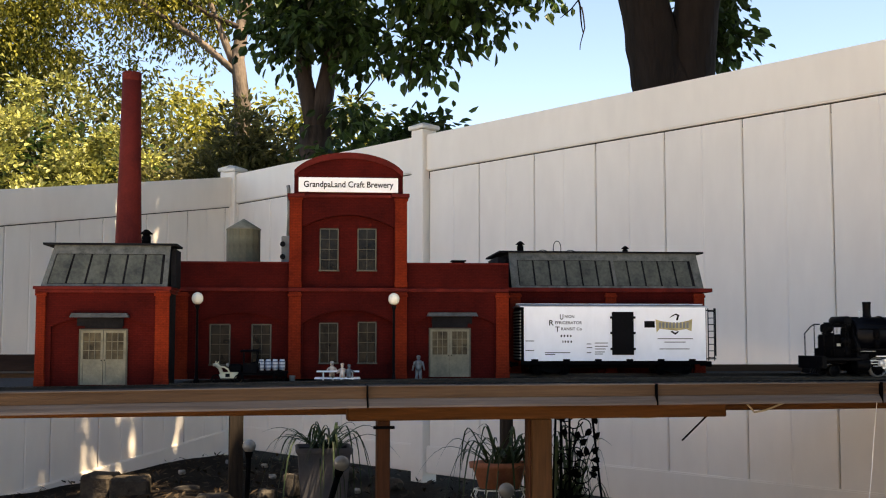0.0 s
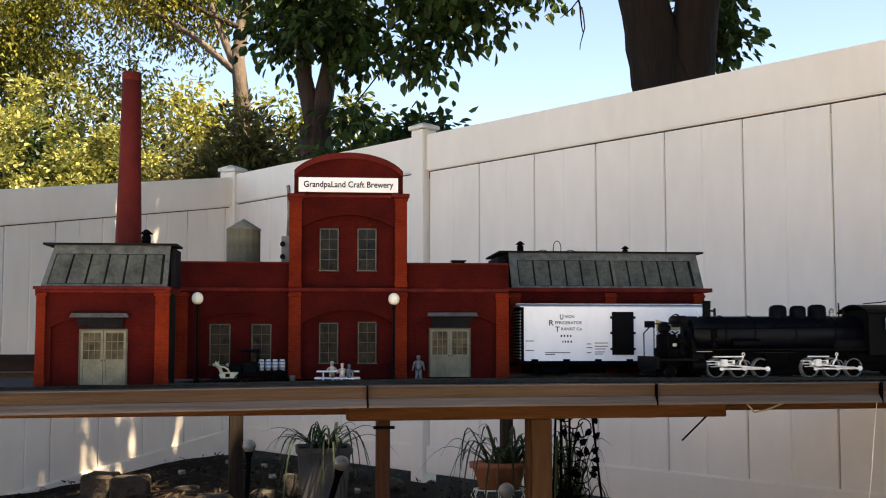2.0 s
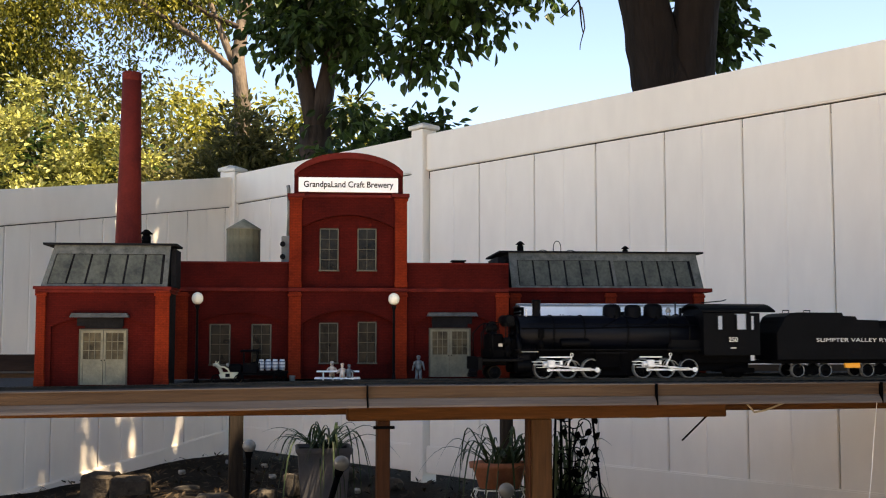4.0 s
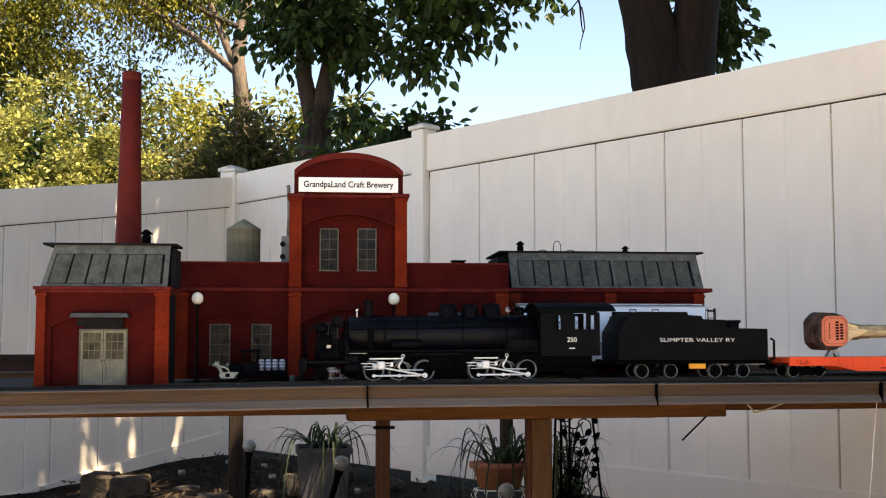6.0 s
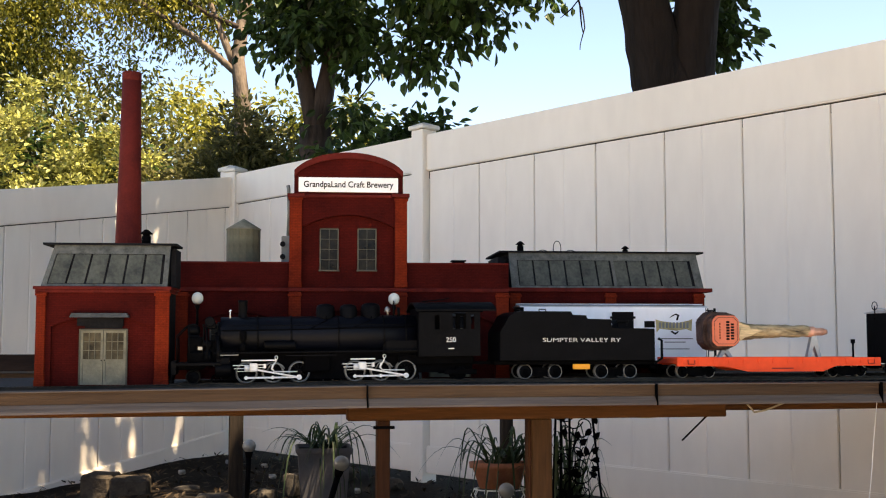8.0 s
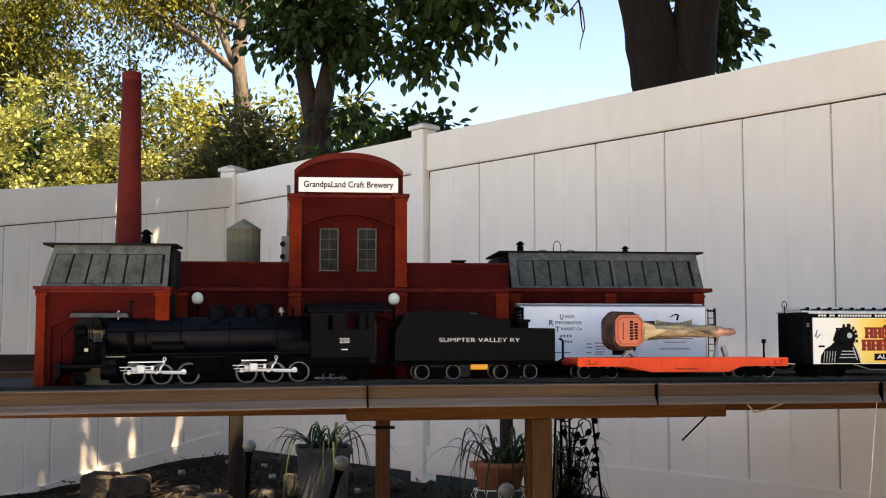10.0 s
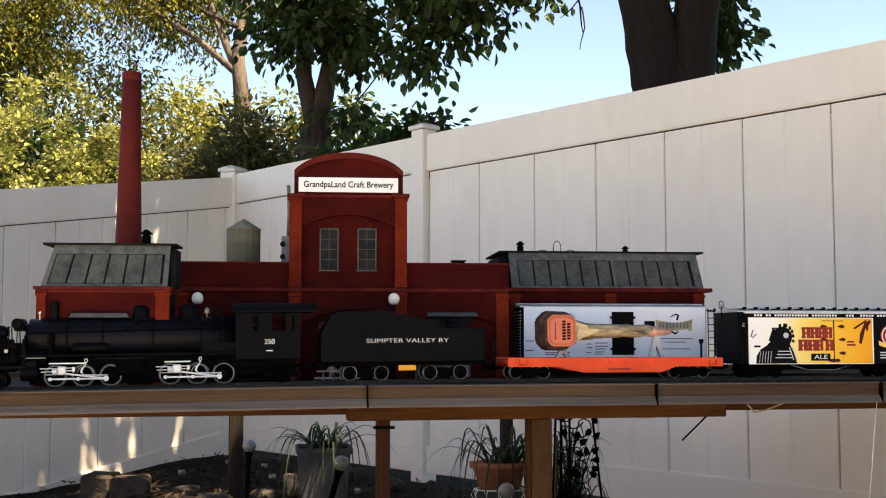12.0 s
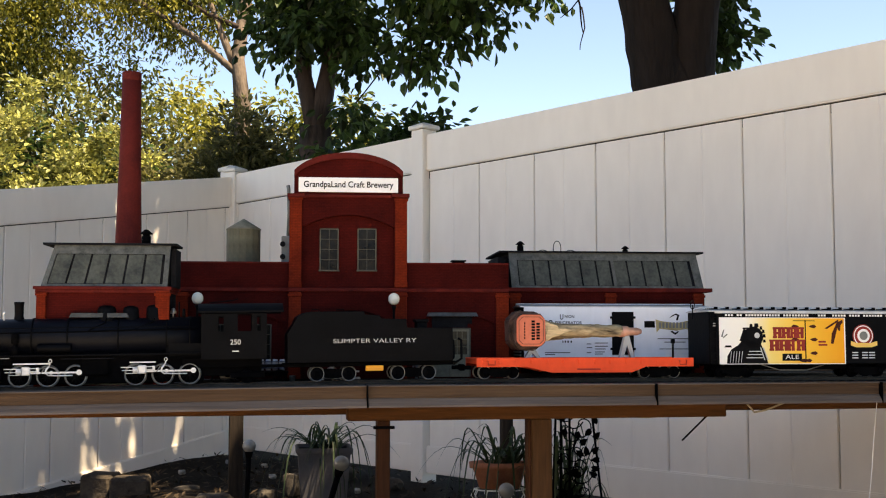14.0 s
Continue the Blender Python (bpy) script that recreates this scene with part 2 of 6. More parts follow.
def prism(bm, pts, y0, y1):
    """An outline in x and z, carried from y0 to y1."""
    a = [bm.verts.new((x, y0, z)) for x, z in pts]
    b = [bm.verts.new((x, y1, z)) for x, z in pts]
    bm.faces.new(a)
    bm.faces.new(b[::-1])
    for i in range(len(pts)):
        j = (i + 1) % len(pts)
        bm.faces.new((a[j], a[i], b[i], b[j]))


def tube(bm, path, radii, seg=8, caps=True):
    """A round bar along a path; radii: one number or one for each point."""
    path = [Vector(p) for p in path]
    radii = radii if isinstance(radii, (list, tuple)) else [radii] * len(path)
    rings, side = [], None
    for i, p in enumerate(path):
        d = (path[min(i + 1, len(path) - 1)] - path[max(i - 1, 0)]).normalized()
        if side is None:
            side = d.orthogonal().normalized()
        side = (side - d * side.dot(d)).normalized()
        up = d.cross(side)
        rings.append([bm.verts.new(p + (side * math.cos(a) + up * math.sin(a)) * radii[i]) for a in (2 * math.pi * k / seg for k in range(seg))])
    for a, b in zip(rings, rings[1:]):
        for k in range(seg):
            bm.faces.new((a[k], a[(k + 1) % seg], b[(k + 1) % seg], b[k])).smooth = True
    if caps:
        bm.faces.new(rings[0][::-1])
        bm.faces.new(rings[-1])


def lathe(bm, prof, centre=(0, 0, 0), axis="z", seg=20):
    """A turned body: (radius, height) rows about an axis through centre."""
    rings = []
    for r, h in prof:
        ring = []
        for k in range(seg):
            a = 2 * math.pi * k / seg
            c, s = r * math.cos(a), r * math.sin(a)
            p = {"z": (c, s, h), "y": (c, h, s), "x": (h, c, s)}[axis]
            ring.append(bm.verts.new(Vector(p) + Vector(centre)))
        rings.append(ring)
    for a, b in zip(rings, rings[1:]):
        for k in range(seg):
            bm.faces.new((a[k], a[(k + 1) % seg], b[(k + 1) % seg], b[k])).smooth = True
    bm.faces.new(rings[0][::-1])
    bm.faces.new(rings[-1])
    bmesh.ops.recalc_face_normals(bm, faces=bm.faces)


def mesh_of(bm, name, material):
    me = bpy.data.meshes.new(name)
    bmesh.ops.recalc_face_normals(bm, faces=bm.faces)
    bm.to_mesh(me)
    bm.free()
    me.materials.append(M[material])
    return me


def part(name, bm, material, parent, label="", at=None):
    ob = new(name, mesh_of(bm, name, material))
    ob.parent = parent
    if at is not None:
        ob.matrix_basis = at
    return tagged(ob, label)


def thing(name, label, category, at, group="", kind=""):
    ob = new(name)
    ob.empty_display_size = 0.05
    ob.matrix_basis = at
    return tagged(ob, label, category, group, kind)


def single(name, bm, material, label, category, at, group="", kind=""):
    ob = new(name, mesh_of(bm, name, material))
    ob.matrix_basis = at
    return tagged(ob, label, category, group, kind)


def boxes(*rows, bevel=0.0):
    bm = bmesh.new()
    for r in rows:
        box(bm, *r, bevel=bevel)
    return bm


def words(name, text, size, material, parent, at, width=None, bold=0.0):
    """Lettering in the built-in font, as a thin mesh."""
    cu = bpy.data.curves.new(name, "FONT")
    cu.body, cu.size, cu.align_x, cu.align_y, cu.extrude, cu.offset = text, size, "CENTER", "CENTER", 0.0002, size * bold
    tmp = bpy.data.objects.new(name, cu)
    me = bpy.data.meshes.new_from_object(tmp)
    bpy.data.objects.remove(tmp)
    if width:
        xs = [v.co.x for v in me.vertices]
        k = width / (max(xs) - min(xs))
        for v in me.vertices:
            v.co.x *= k
    me.materials.append(M[material])
    ob = new(name, me)
    ob.parent = parent
    ob.matrix_basis = at @ pose(0, 0, 0, 90, 0, 0)
    return ob


# ---- ground ----
def ground_z(x, y):
    slope = -0.085 * max(0.0, min(1.0, (-x - 1.3) / 1.0)) * max(0.0, min(1.0, (8.0 - y) / 1.5))
    near = max(0.0, 1 - math.hypot(x, y - 5) / 9)
    return slope + near * (0.035 * noise.noise((x * 1.7, y * 1.7, 0)) + 0.012 * noise.noise((x * 7, y * 7, 3))) - 0.01


def make_ground():
    bm = bmesh.new()
    xs = [-900, -300, -90, -30, -12] + [-6 + 0.12 * i for i in range(101)] + [12, 30, 90, 300, 900]
    ys = [-900, -300, -90, -30, -10] + [-2 + 0.12 * i for i in range(110)] + [20, 40, 90, 300, 900]
    grid = [[bm.verts.new((x, y, ground_z(x, y))) for x in xs] for y in ys]
    for j in range(len(ys) - 1):
        for i in range(len(xs) - 1):
            bm.faces.new((grid[j][i], grid[j][i + 1], grid[j + 1][i + 1], grid[j + 1][i])).smooth = True
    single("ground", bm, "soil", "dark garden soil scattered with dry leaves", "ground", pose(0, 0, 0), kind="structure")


make_ground()
# unseen slab added behind the camera to bounce sunlight onto fence and models
single("patio", boxes((-7.2, 6.5, -7.8, 1.7, -0.10, 0.015), bevel=0.006), "concrete", "unseen pale slab added to bounce sunlight", "patio", pose(0, 0, 0.02), kind="structure")


# ---- vinyl fences ----
def fence_run(name, x, y, turn, length, slope, base, top, board, first, posts, label, face=1):
    """A privacy fence along its own x: rails, tongued boards with a middle groove, posts with caps."""
    root = thing(name, label, "fence", pose(x, y, 0, 0, 0, turn), kind="structure")
    sk = math.tan(radians(slope))

    def rail(nm, s0, s1, z0, z1, t, material="fence"):
        bm = bmesh.new()
        v = [bm.verts.new((s, yy, z + s * sk)) for s in (s0, s1) for yy in (-t, t) for z in (z0, z1)]
        for q in ((0, 1, 3, 2), (4, 6, 7, 5), (0, 4, 5, 1), (2, 3, 7, 6), (1, 5, 7, 3), (0, 2, 6, 4)):
            bm.faces.new([v[i] for i in q])
        bmesh.ops.bevel(bm, geom=bm.edges[:], offset=min(0.006, t * 0.4), segments=2, affect="EDGES")
        part(nm, bm, material, root)

    stops = sorted(posts)
    for a, b in zip(stops, stops[1:]):
        rail("top_rail", a + 0.047, b - 0.047, top - 0.20, top, 0.026)
        # dark strip painting the shade of the gap below the top rail
        rail("rail_gap_shade", a + 0.047, b - 0.047, top - 0.24, top - 0.19, 0.004, "seam")
        rail("bottom_rail", a + 0.047, b - 0.047, base + 0.03, base + 0.175, 0.026)
    def seam(q):
        return q + 0.0045 * max(0.0, q - 0.3) ** 2 * (face > 0)

    s = first
    while s < length:
        for a, b in zip(stops, stops[1:]):
            s0, s1 = max(seam(s), a + 0.047) + 0.0028, min(seam(s + board), b - 0.047) - 0.0028
            if s1 - s0 > 0.02:
                bm = bmesh.new()
                mid = (s0 + s1) / 2
                prof = [(s0 - 0.0027, 0.012), (s0 - 0.0027, 0.004), (s0, 0.004), (s0, -0.0085), (s0 + 0.004, -0.0125), (mid - 0.007, -0.0125), (mid - 0.002, -0.0105), (mid + 0.002, -0.0105), (mid + 0.007, -0.0125), (s1 - 0.004, -0.0125), (s1, -0.0085), (s1, 0.004), (s1 + 0.0027, 0.004), (s1 + 0.0027, 0.012)]
                lo = [bm.verts.new((p, q * face, base + 0.15 + p * sk)) for p, q in prof]
                hi = [bm.verts.new((p, q * face, top - 0.206 + p * sk)) for p, q in prof]
                for i in range(len(prof)):
                    j = (i + 1) % len(prof)
                    bm.faces.new((lo[i], lo[j], hi[j], hi[i]))
                part("board", bm, "fence", root)
        s += board
    for p in posts:
        bm = boxes((p - 0.05, p + 0.05, -0.05, 0.05, base - 0.08 + p * sk, top + 0.03 + p * sk), bevel=0.005)
        post = part("post", bm, "fence", root)
        bm = boxes((p - 0.064, p + 0.064, -0.064, 0.064, top + 0.03 + p * sk, top + 0.055 + p * sk), bevel=0.006)
        z = top + 0.055 + p * sk
        v = [bm.verts.new((p + a * 0.056, b * 0.056, z)) for a, b in ((-1, -1), (1, -1), (1, 1), (-1, 1))]
        tip = bm.verts.new((p, 0, z + 0.022))
        for i in range(4):
            bm.faces.new((v[i], v[(i + 1) % 4], tip))
        part("post_cap", bm, "fence_cap", post)


fence_run("fence_right", -0.0027, 6.142, math.degrees(math.atan2(-0.755, 0.655)), 5.6, 0.0, 0.01, 1.853, 0.395, -2.465, [-2.20, -0.155, 3.10, 5.6], "tall off-white vinyl privacy fence with capped posts")
fence_run("fence_left", -1.44, 7.70, math.degrees(math.atan2(-0.813, -0.578)), 5.0, -8.8, -0.02, 1.83, 0.33, -0.30, [-0.06, 2.45, 5.0], "off-white vinyl fence stepping down a slope, sun-dappled", -1)
# unseen walls added to close the yard and bounce light back
for nm, x, y, turn, ln in (("wall_back", -9.0, -8.0, 0, 18.0), ("wall_side", -7.5, -8.0, 92, 13.0)):
    bm = boxes((0, ln, -0.08, 0.08, -0.1, 1.9), bevel=0.01)
    single(nm, bm, "fence", "plain off-white wall added out of view for bounce", "wall", pose(x, y, -0.15, 0, 0, turn), kind="structure")


# ---- the raised railway deck ----
TURN, TX, TY = 10.3, math.cos(radians(10.3)), math.sin(radians(10.3))


def on_track(s, off=0.0, z=0.0, line=2.27):
    """A place s metres along the front track and off metres behind its near side."""
    return Vector((s * TX - off * TY, line + s * TY + off * TX, z))


def rail_z(s):
    return 0.664 + 0.014 * min(0.0, s + 0.05)


def make_deck():
    deck = thing("railway_deck", "long raised wooden deck covered in dark roofing felt", "deck", pose(0, 2.2, 0, 0, 0, TURN), kind="structure")

    def drop(s):
        return 0.6535 + 0.011 * min(0.0, s + 0.14)

    bm = bmesh.new()
    ss = [-2.6, -1.0, -0.6, -0.144, 0.42, 0.9, 2.78]
    rows = [[bm.verts.new((s if y < 0.5 else min(s, 2.25), y, drop(max(s, -1.2)) - d)) for s in ss] for y, d in ((0.006, 0.0), (0.95, 0.0), (0.95, 0.012), (0.006, 0.012))]
    for a, b in zip(rows, rows[1:] + rows[:1]):
        for i in range(len(ss) - 1):
            bm.faces.new((a[i], a[i + 1], b[i + 1], b[i]))
    part("felt_top", bm, "felt", deck)
    joints = [-2.6, -0.1436, 0.4216, 0.8985, 2.78]
    for a, b in zip(joints, joints[1:]):
        for nm, m, prof in (("fascia_board", "wood_grey", ((0.0, 0.001), (0.008, 0.001), (0.008, -0.021), (0.0, -0.021))),
                            ("fascia_lip", "wood_pale", ((-0.001, -0.0215), (0.010, -0.0215), (0.010, -0.038), (-0.012, -0.038), (-0.012, -0.0345))),
                            ("drip_edge", "wood_pale", ((-0.004, 0.0025), (0.03, 0.0035), (0.03, 0.0015), (-0.004, 0.0005)))):
            bm = bmesh.new()
            ends = [[bm.verts.new((s, y, drop(s) + z)) for y, z in prof] for s in (a + 0.0018, b - 0.0018)]
            bm.faces.new(ends[0])
            bm.faces.new(ends[1][::-1])
            for i in range(len(prof)):
                j = (i + 1) % len(prof)
                bm.faces.new((ends[0][j], ends[0][i], ends[1][i], ends[1][j]))
            part(nm, bm, m, deck)
    for s in joints[1:4]:
        part("joint_strap", boxes((s - 0.0009, s + 0.0007, -0.0125, 0.004, drop(s) - 0.0385, drop(s) + 0.003)), "black_matt", deck)
    for y in (0.30, 0.62, 0.93):
        part("joist", boxes((-2.5, 2.2, y - 0.018, y + 0.018, 0.585, 0.625), bevel=0.002), "wood", deck)
    bm = boxes((-0.1606, 0.6525, 0.19, 0.23, 0.5773, 0.6055), bevel=0.002)
    part("crossbeam", bm, "wood", deck)
    part("shim", boxes((0.636, 0.676, 0.195, 0.225, 0.6035, 0.6085)), "dark_wood", deck)
    part("front_leg", boxes((0.222, 0.266, 0.192, 0.228, -0.03, 0.577), bevel=0.002), "wood_up", deck)
    # darker strip painting the shaded left face of the front leg
    part("front_leg_shade_face", boxes((0.2155, 0.2215, 0.194, 0.226, -0.03, 0.577), bevel=0.002), "wood_red", deck)
    part("red_leg", boxes((-0.099, -0.073, 0.20, 0.235, -0.03, 0.577), bevel=0.002), "wood_red", deck)
    part("leg_bracket", boxes((-0.107, -0.064, 0.197, 0.21, 0.560, 0.566), bevel=0.001), "black_matt", deck)
    bm = bmesh.new()
    tube(bm, [(0.711, 0.4298, 0.5649), (0.6512, 0.4407, 0.5056)], 0.0022, 6)
    part("brace_rod", bm, "black_matt", deck)
    bm = bmesh.new()
    tube(bm, [(0.6921, 0.1791, 0.6084), (0.7095, 0.176, 0.5868), (0.7334, 0.1716, 0.5916), (0.7755, 0.164, 0.6084)], 0.0022, 6)
    part("hanging_cable", bm, "cable", deck)
    bm = bmesh.new()
    tube(bm, [(0.9684, 0.1289, 0.6084), (0.959, 0.1306, 0.5269), (0.9537, 0.1316, 0.4673), (0.9457, 0.133, 0.396)], 0.0009, 6)
    part("hanging_cable", bm, "white", deck)
    bm = bmesh.new()
    tube(bm, [(0.44 + 0.10 * k / 8, 0.24, 0.578 - 0.004 * math.sin(math.pi * k / 8)) for k in range(9)], 0.0012, 6)
    part("hanging_cable", bm, "cable", deck)


make_deck()


def make_rear_deck():
    d = thing("rear_deck", "dark stained rear deck board behind the model town", "deck", pose(0, 3.25, 0, 0, 0, 4), kind="structure")
    part("edge_board", boxes((-2.6, -0.62, 0, 0.03, 0.657, 0.702), bevel=0.002), "dark_wood", d)
    part("edge_board", boxes((0.42, 1.72, 0, 0.03, 0.635, 0.672), bevel=0.002), "wood_grey", d)
    part("deck_top", boxes((-2.6, 1.72, 0.032, 0.80, 0.632, 0.65)), "wood_grey", d)
    for x, y in ((-2.3, 0.2), (1.6, 0.2)):
        part("leg", boxes((x, x + 0.06, y, y + 0.06, -0.05, 0.632), bevel=0.003), "wood_up", d)


make_rear_deck()
for x, y, w in ((-0.974, 5.5, 0.033), (0.271, 5.0, 0.024)):
    single("support_post", boxes((-w, w, -w, w, -0.05, 0.62), bevel=0.003), "post_dark", "weathered dark timber post standing in the soil", "post", pose(x, y, 0, 0, 0, 12))


def make_rails(name, line, s0, s1, turn, z, label):
    t = thing(name, label, "track", pose(0, line, 0, 0, 0, turn), kind="structure")
    step = [s0 + (s1 - s0) * i / 24 for i in range(25)]
    for off in (0.0275, 0.0725):
        bm = bmesh.new()
        prof = ((-0.0038, -0.0082), (0.0038, -0.0082), (0.0038, -0.0070), (0.0008, -0.0062), (0.0008, -0.0028), (0.0016, -0.0018), (0.0016, 0), (-0.0016, 0), (-0.0016, -0.0018), (-0.0008, -0.0028), (-0.0008, -0.0062), (-0.0038, -0.0070))
        rings = [[bm.verts.new((s, off + a, z(s) + b)) for a, b in prof] for s in step]
        for p, q in zip(rings, rings[1:]):
            for i in range(len(prof)):
                j = (i + 1) % len(prof)
                bm.faces.new((p[i], p[j], q[j], q[i]))
        part("rail", bm, "rail", t)
    me, s, k = None, s0, 0
    while s < s1:
        if me is None:
            me = mesh_of(boxes((-0.0045, 0.0045, 0.005, 0.095, -0.0112, -0.0068), bevel=0.0006), "tie", "tie")
        ob = new("tie", me)
        ob.parent = t
        ob.matrix_basis = pose(s, 0, z(s))
        s += 0.0235


make_rails("front_track", 2.27, -1.4, 2.78, TURN, rail_z, "garden railway track of dull rails on black ties")
make_rails("siding_track", 2.56, 0.10, 1.25, 5.5, lambda s: 0.6655, "siding of dull rails on black ties before the brewery")


# ---- the model brewery ----
def arch_layer(bm, x0, x1, z0, z1, a0, a1, spring, rise, y0, y1, n=14):
    """A wall layer with a segmental-arched opening that starts at its foot."""
    arc = [(a0 + (a1 - a0) * i / n, spring + rise * (1 - (2 * i / n - 1) ** 2)) for i in range(n + 1)]
    prism(bm, [(x0, z0), (a0, z0)] + arc + [(a1, z0), (x1, z0), (x1, z1), (x0, z1)], y0, y1)


def window(parent, x0, x1, z0, z1, y, cols=2, rows=4):
    w = part("window", boxes((x0 - 0.0015, x0 + 0.0012, y - 0.002, y + 0.002, z0, z1), (x1 - 0.0012, x1 + 0.0015, y - 0.002, y + 0.002, z0, z1), (x0, x1, y - 0.002, y + 0.002, z1 - 0.0015, z1 + 0.001), (x0 - 0.003, x1 + 0.003, y - 0.004, y + 0.002, z0 - 0.003, z0)), "muntin", parent, "grey multi-pane model window")
    bars = [(x0 + (x1 - x0) * i / cols - 0.0005, x0 + (x1 - x0) * i / cols + 0.0005, y - 0.001, y + 0.001, z0, z1) for i in range(1, cols)]
    bars += [(x0, x1, y - 0.0009, y + 0.0009, z0 + (z1 - z0) * i / rows - 0.0005, z0 + (z1 - z0) * i / rows + 0.0005) for i in range(1, rows)]
    part("muntins", boxes(*bars), "muntin", w)
    part("pane", boxes((x0, x1, y + 0.0012, y + 0.002, z0, z1)), "glass", w)


def double_door(parent, x0, x1, z0, z1, y):
    mid, lite = (x0 + x1) / 2, z0 + (z1 - z0) * 0.47
    part("door_frame", boxes((x0 - 0.003, x0, y - 0.003, y + 0.002, z0, z1 + 0.003), (x1, x1 + 0.003, y - 0.003, y + 0.002, z0, z1 + 0.003), (x0, x1, y - 0.003, y + 0.002, z1, z1 + 0.003)), "muntin", parent)
    for a, b in ((x0, mid - 0.0004), (mid + 0.0004, x1)):
        e = 0.0045
        rows = [(a, a + e, y - 0.002, y + 0.002, z0, z1), (b - e, b, y - 0.002, y + 0.002, z0, z1), (a + e, b - e, y - 0.002, y + 0.002, z1 - e, z1), (a + e, b - e, y - 0.002, y + 0.002, lite - e, lite), (a + e, b - e, y - 0.002, y + 0.002, z0, z0 + e), (a + e, b - e, y - 0.0006, y + 0.001, z0 + e, lite - e)]
        for i in (1, 2):
            xm = a + e + (b - a - 2 * e) * i / 3
            rows.append((xm - 0.0005, xm + 0.0005, y - 0.0014, y + 0.001, lite, z1 - e))
        for i in (1, 2):
            zm = lite + (z1 - e - lite) * i / 3
            rows.append((a + e, b - e, y - 0.0013, y + 0.001, zm - 0.0005, zm + 0.0005))
        leaf = part("door_leaf", boxes(*rows), "door", parent, "pale grey panelled door leaf")
        part("pane", boxes((a + e, b - e, y + 0.0011, y + 0.0018, lite, z1 - e)), "door_glass", leaf)
    bm = bmesh.new()
    for dx in (-0.003, 0.003):
        lathe(bm, [(0.0002, -0.0035), (0.0012, -0.0032), (0.0012, -0.0022), (0.0004, -0.002), (0.0004, 0)], (mid + dx, y - 0.001, lite - 0.002), "y", 8)
    part("door_knob", bm, "black", parent)


def awning(parent, x0, x1, z, y):
    bm = bmesh.new()
    prism(bm, [(x0, z), (x1, z), (x1 - 0.004, z + 0.008), (x0 + 0.004, z + 0.008)], y - 0.018, y)
    part("awning", bm, "awning", parent, "small grey sheet awning")
    part("lintel", boxes((x0 + 0.012, x1 - 0.012, y - 0.004, y + 0.001, z - 0.016, z - 0.001)), "roof_and_shade_dark", parent)


def vent(parent, x, y, z, r=0.007):
    bm = bmesh.new()
    lathe(bm, [(r, z), (r, z + 2.0 * r), (r * 0.8, z + 2.0 * r), (r * 0.8, z + 2.5 * r), (r * 1.5, z + 2.5 * r), (r * 0.5, z + 3.4 * r), (r * 0.3, z + 3.5 * r)], (x, y, 0), seg=12)
    part("roof_vent", bm, "black_matt", parent)


def pilaster(parent, x0, x1, z0, z1, y, cap=True):
    rows = [(x0, x1, y - 0.006, y, z0, z1)]
    if cap:
        rows += [(x0 - 0.002, x1 + 0.002, y - 0.008, y, z1 - 0.010, z1 - 0.004), (x0 - 0.001, x1 + 0.001, y - 0.007, y, z0, z0 + 0.012)]
    part("pilaster", boxes(*rows, bevel=0.0008), "orange", parent, "orange-red brick pilaster")


def mansard(parent, x0, x1, z0, z1, left, right, y, n, depth, over, split=None):
    """A steep metal-clad roof front with recessed panels, its dark ends, and a flat top that overhangs."""
    bm = bmesh.new()
    sl = (z1 - z0)
    v = [bm.verts.new(q) for q in ((x0, y, z0), (x1, y, z0), (x1 - right, y + 0.02, z1), (x0 + left, y + 0.02, z1), (x0, y + depth, z0), (x1, y + depth, z0), (x1 - right, y + depth, z1), (x0 + left, y + depth, z1))]
    for q in ((0, 1, 2, 3), (1, 5, 6, 2), (4, 0, 3, 7), (3, 2, 6, 7), (5, 4, 7, 6), (0, 4, 5, 1)):
        bm.faces.new([v[i] for i in q])
    part("roof_core", bm, "roof_and_shade_dark", parent)
    bm = bmesh.new()

    def on(fx, fz, out):
        a = x0 + left * fz + (x1 - x0 - (left + right) * fz) * fx
        return (a, y + 0.02 * fz - out, z0 + sl * fz)

    def strip(f0, f1, g0, g1, out, over=0.0):
        q = [on(f0, g0, out), on(f1, g0, out), on(f1, g1, out), on(f0, g1, out)]
        r = [on(f0, g0, -0.001), on(f1, g0, -0.001), on(f1, g1, -0.001), on(f0, g1, -0.001)]
        a, b = [bm.verts.new(p) for p in q], [bm.verts.new(p) for p in r]
        bm.faces.new(a)
        for i in range(4):
            j = (i + 1) % 4
            bm.faces.new((a[j], a[i], b[i], b[j]))

    strip(0, 1, 0.79, 1.0, 0.0035)
    strip(0, 1, 0, 0.06, 0.0035)
    strip(0, 0.040, 0.06, 0.79, 0.0035)
    strip(0.960, 1, 0.06, 0.79, 0.0035)
    if split:
        f = 0.045 + 0.91 * split / n
        strip(f - 0.008, f + 0.008, 0.06, 0.79, 0.0035)
    part("roof_frame", bm, "metal_roof", parent, "grey metal roof frame")
    for i in range(n):
        f0, f1 = 0.046 + 0.908 * i / n, 0.046 + 0.908 * (i + 1) / n
        if split and i == split:
            f0 += 0.008
        if split and i + 1 == split:
            f1 -= 0.008
        wide = 0.0044 / (x1 - x0)
        bm = bmesh.new()
        strip(f0, f1 - wide, 0.072, 0.778, 0.0015)
        part("roof_panel", bm, "roof_panel", parent)
    part("roof_slab", boxes((x0 + left - over[0], x1 - right + over[1], y + 0.010, y + depth, z1, z1 + 0.004)), "roof_and_shade_dark", parent)


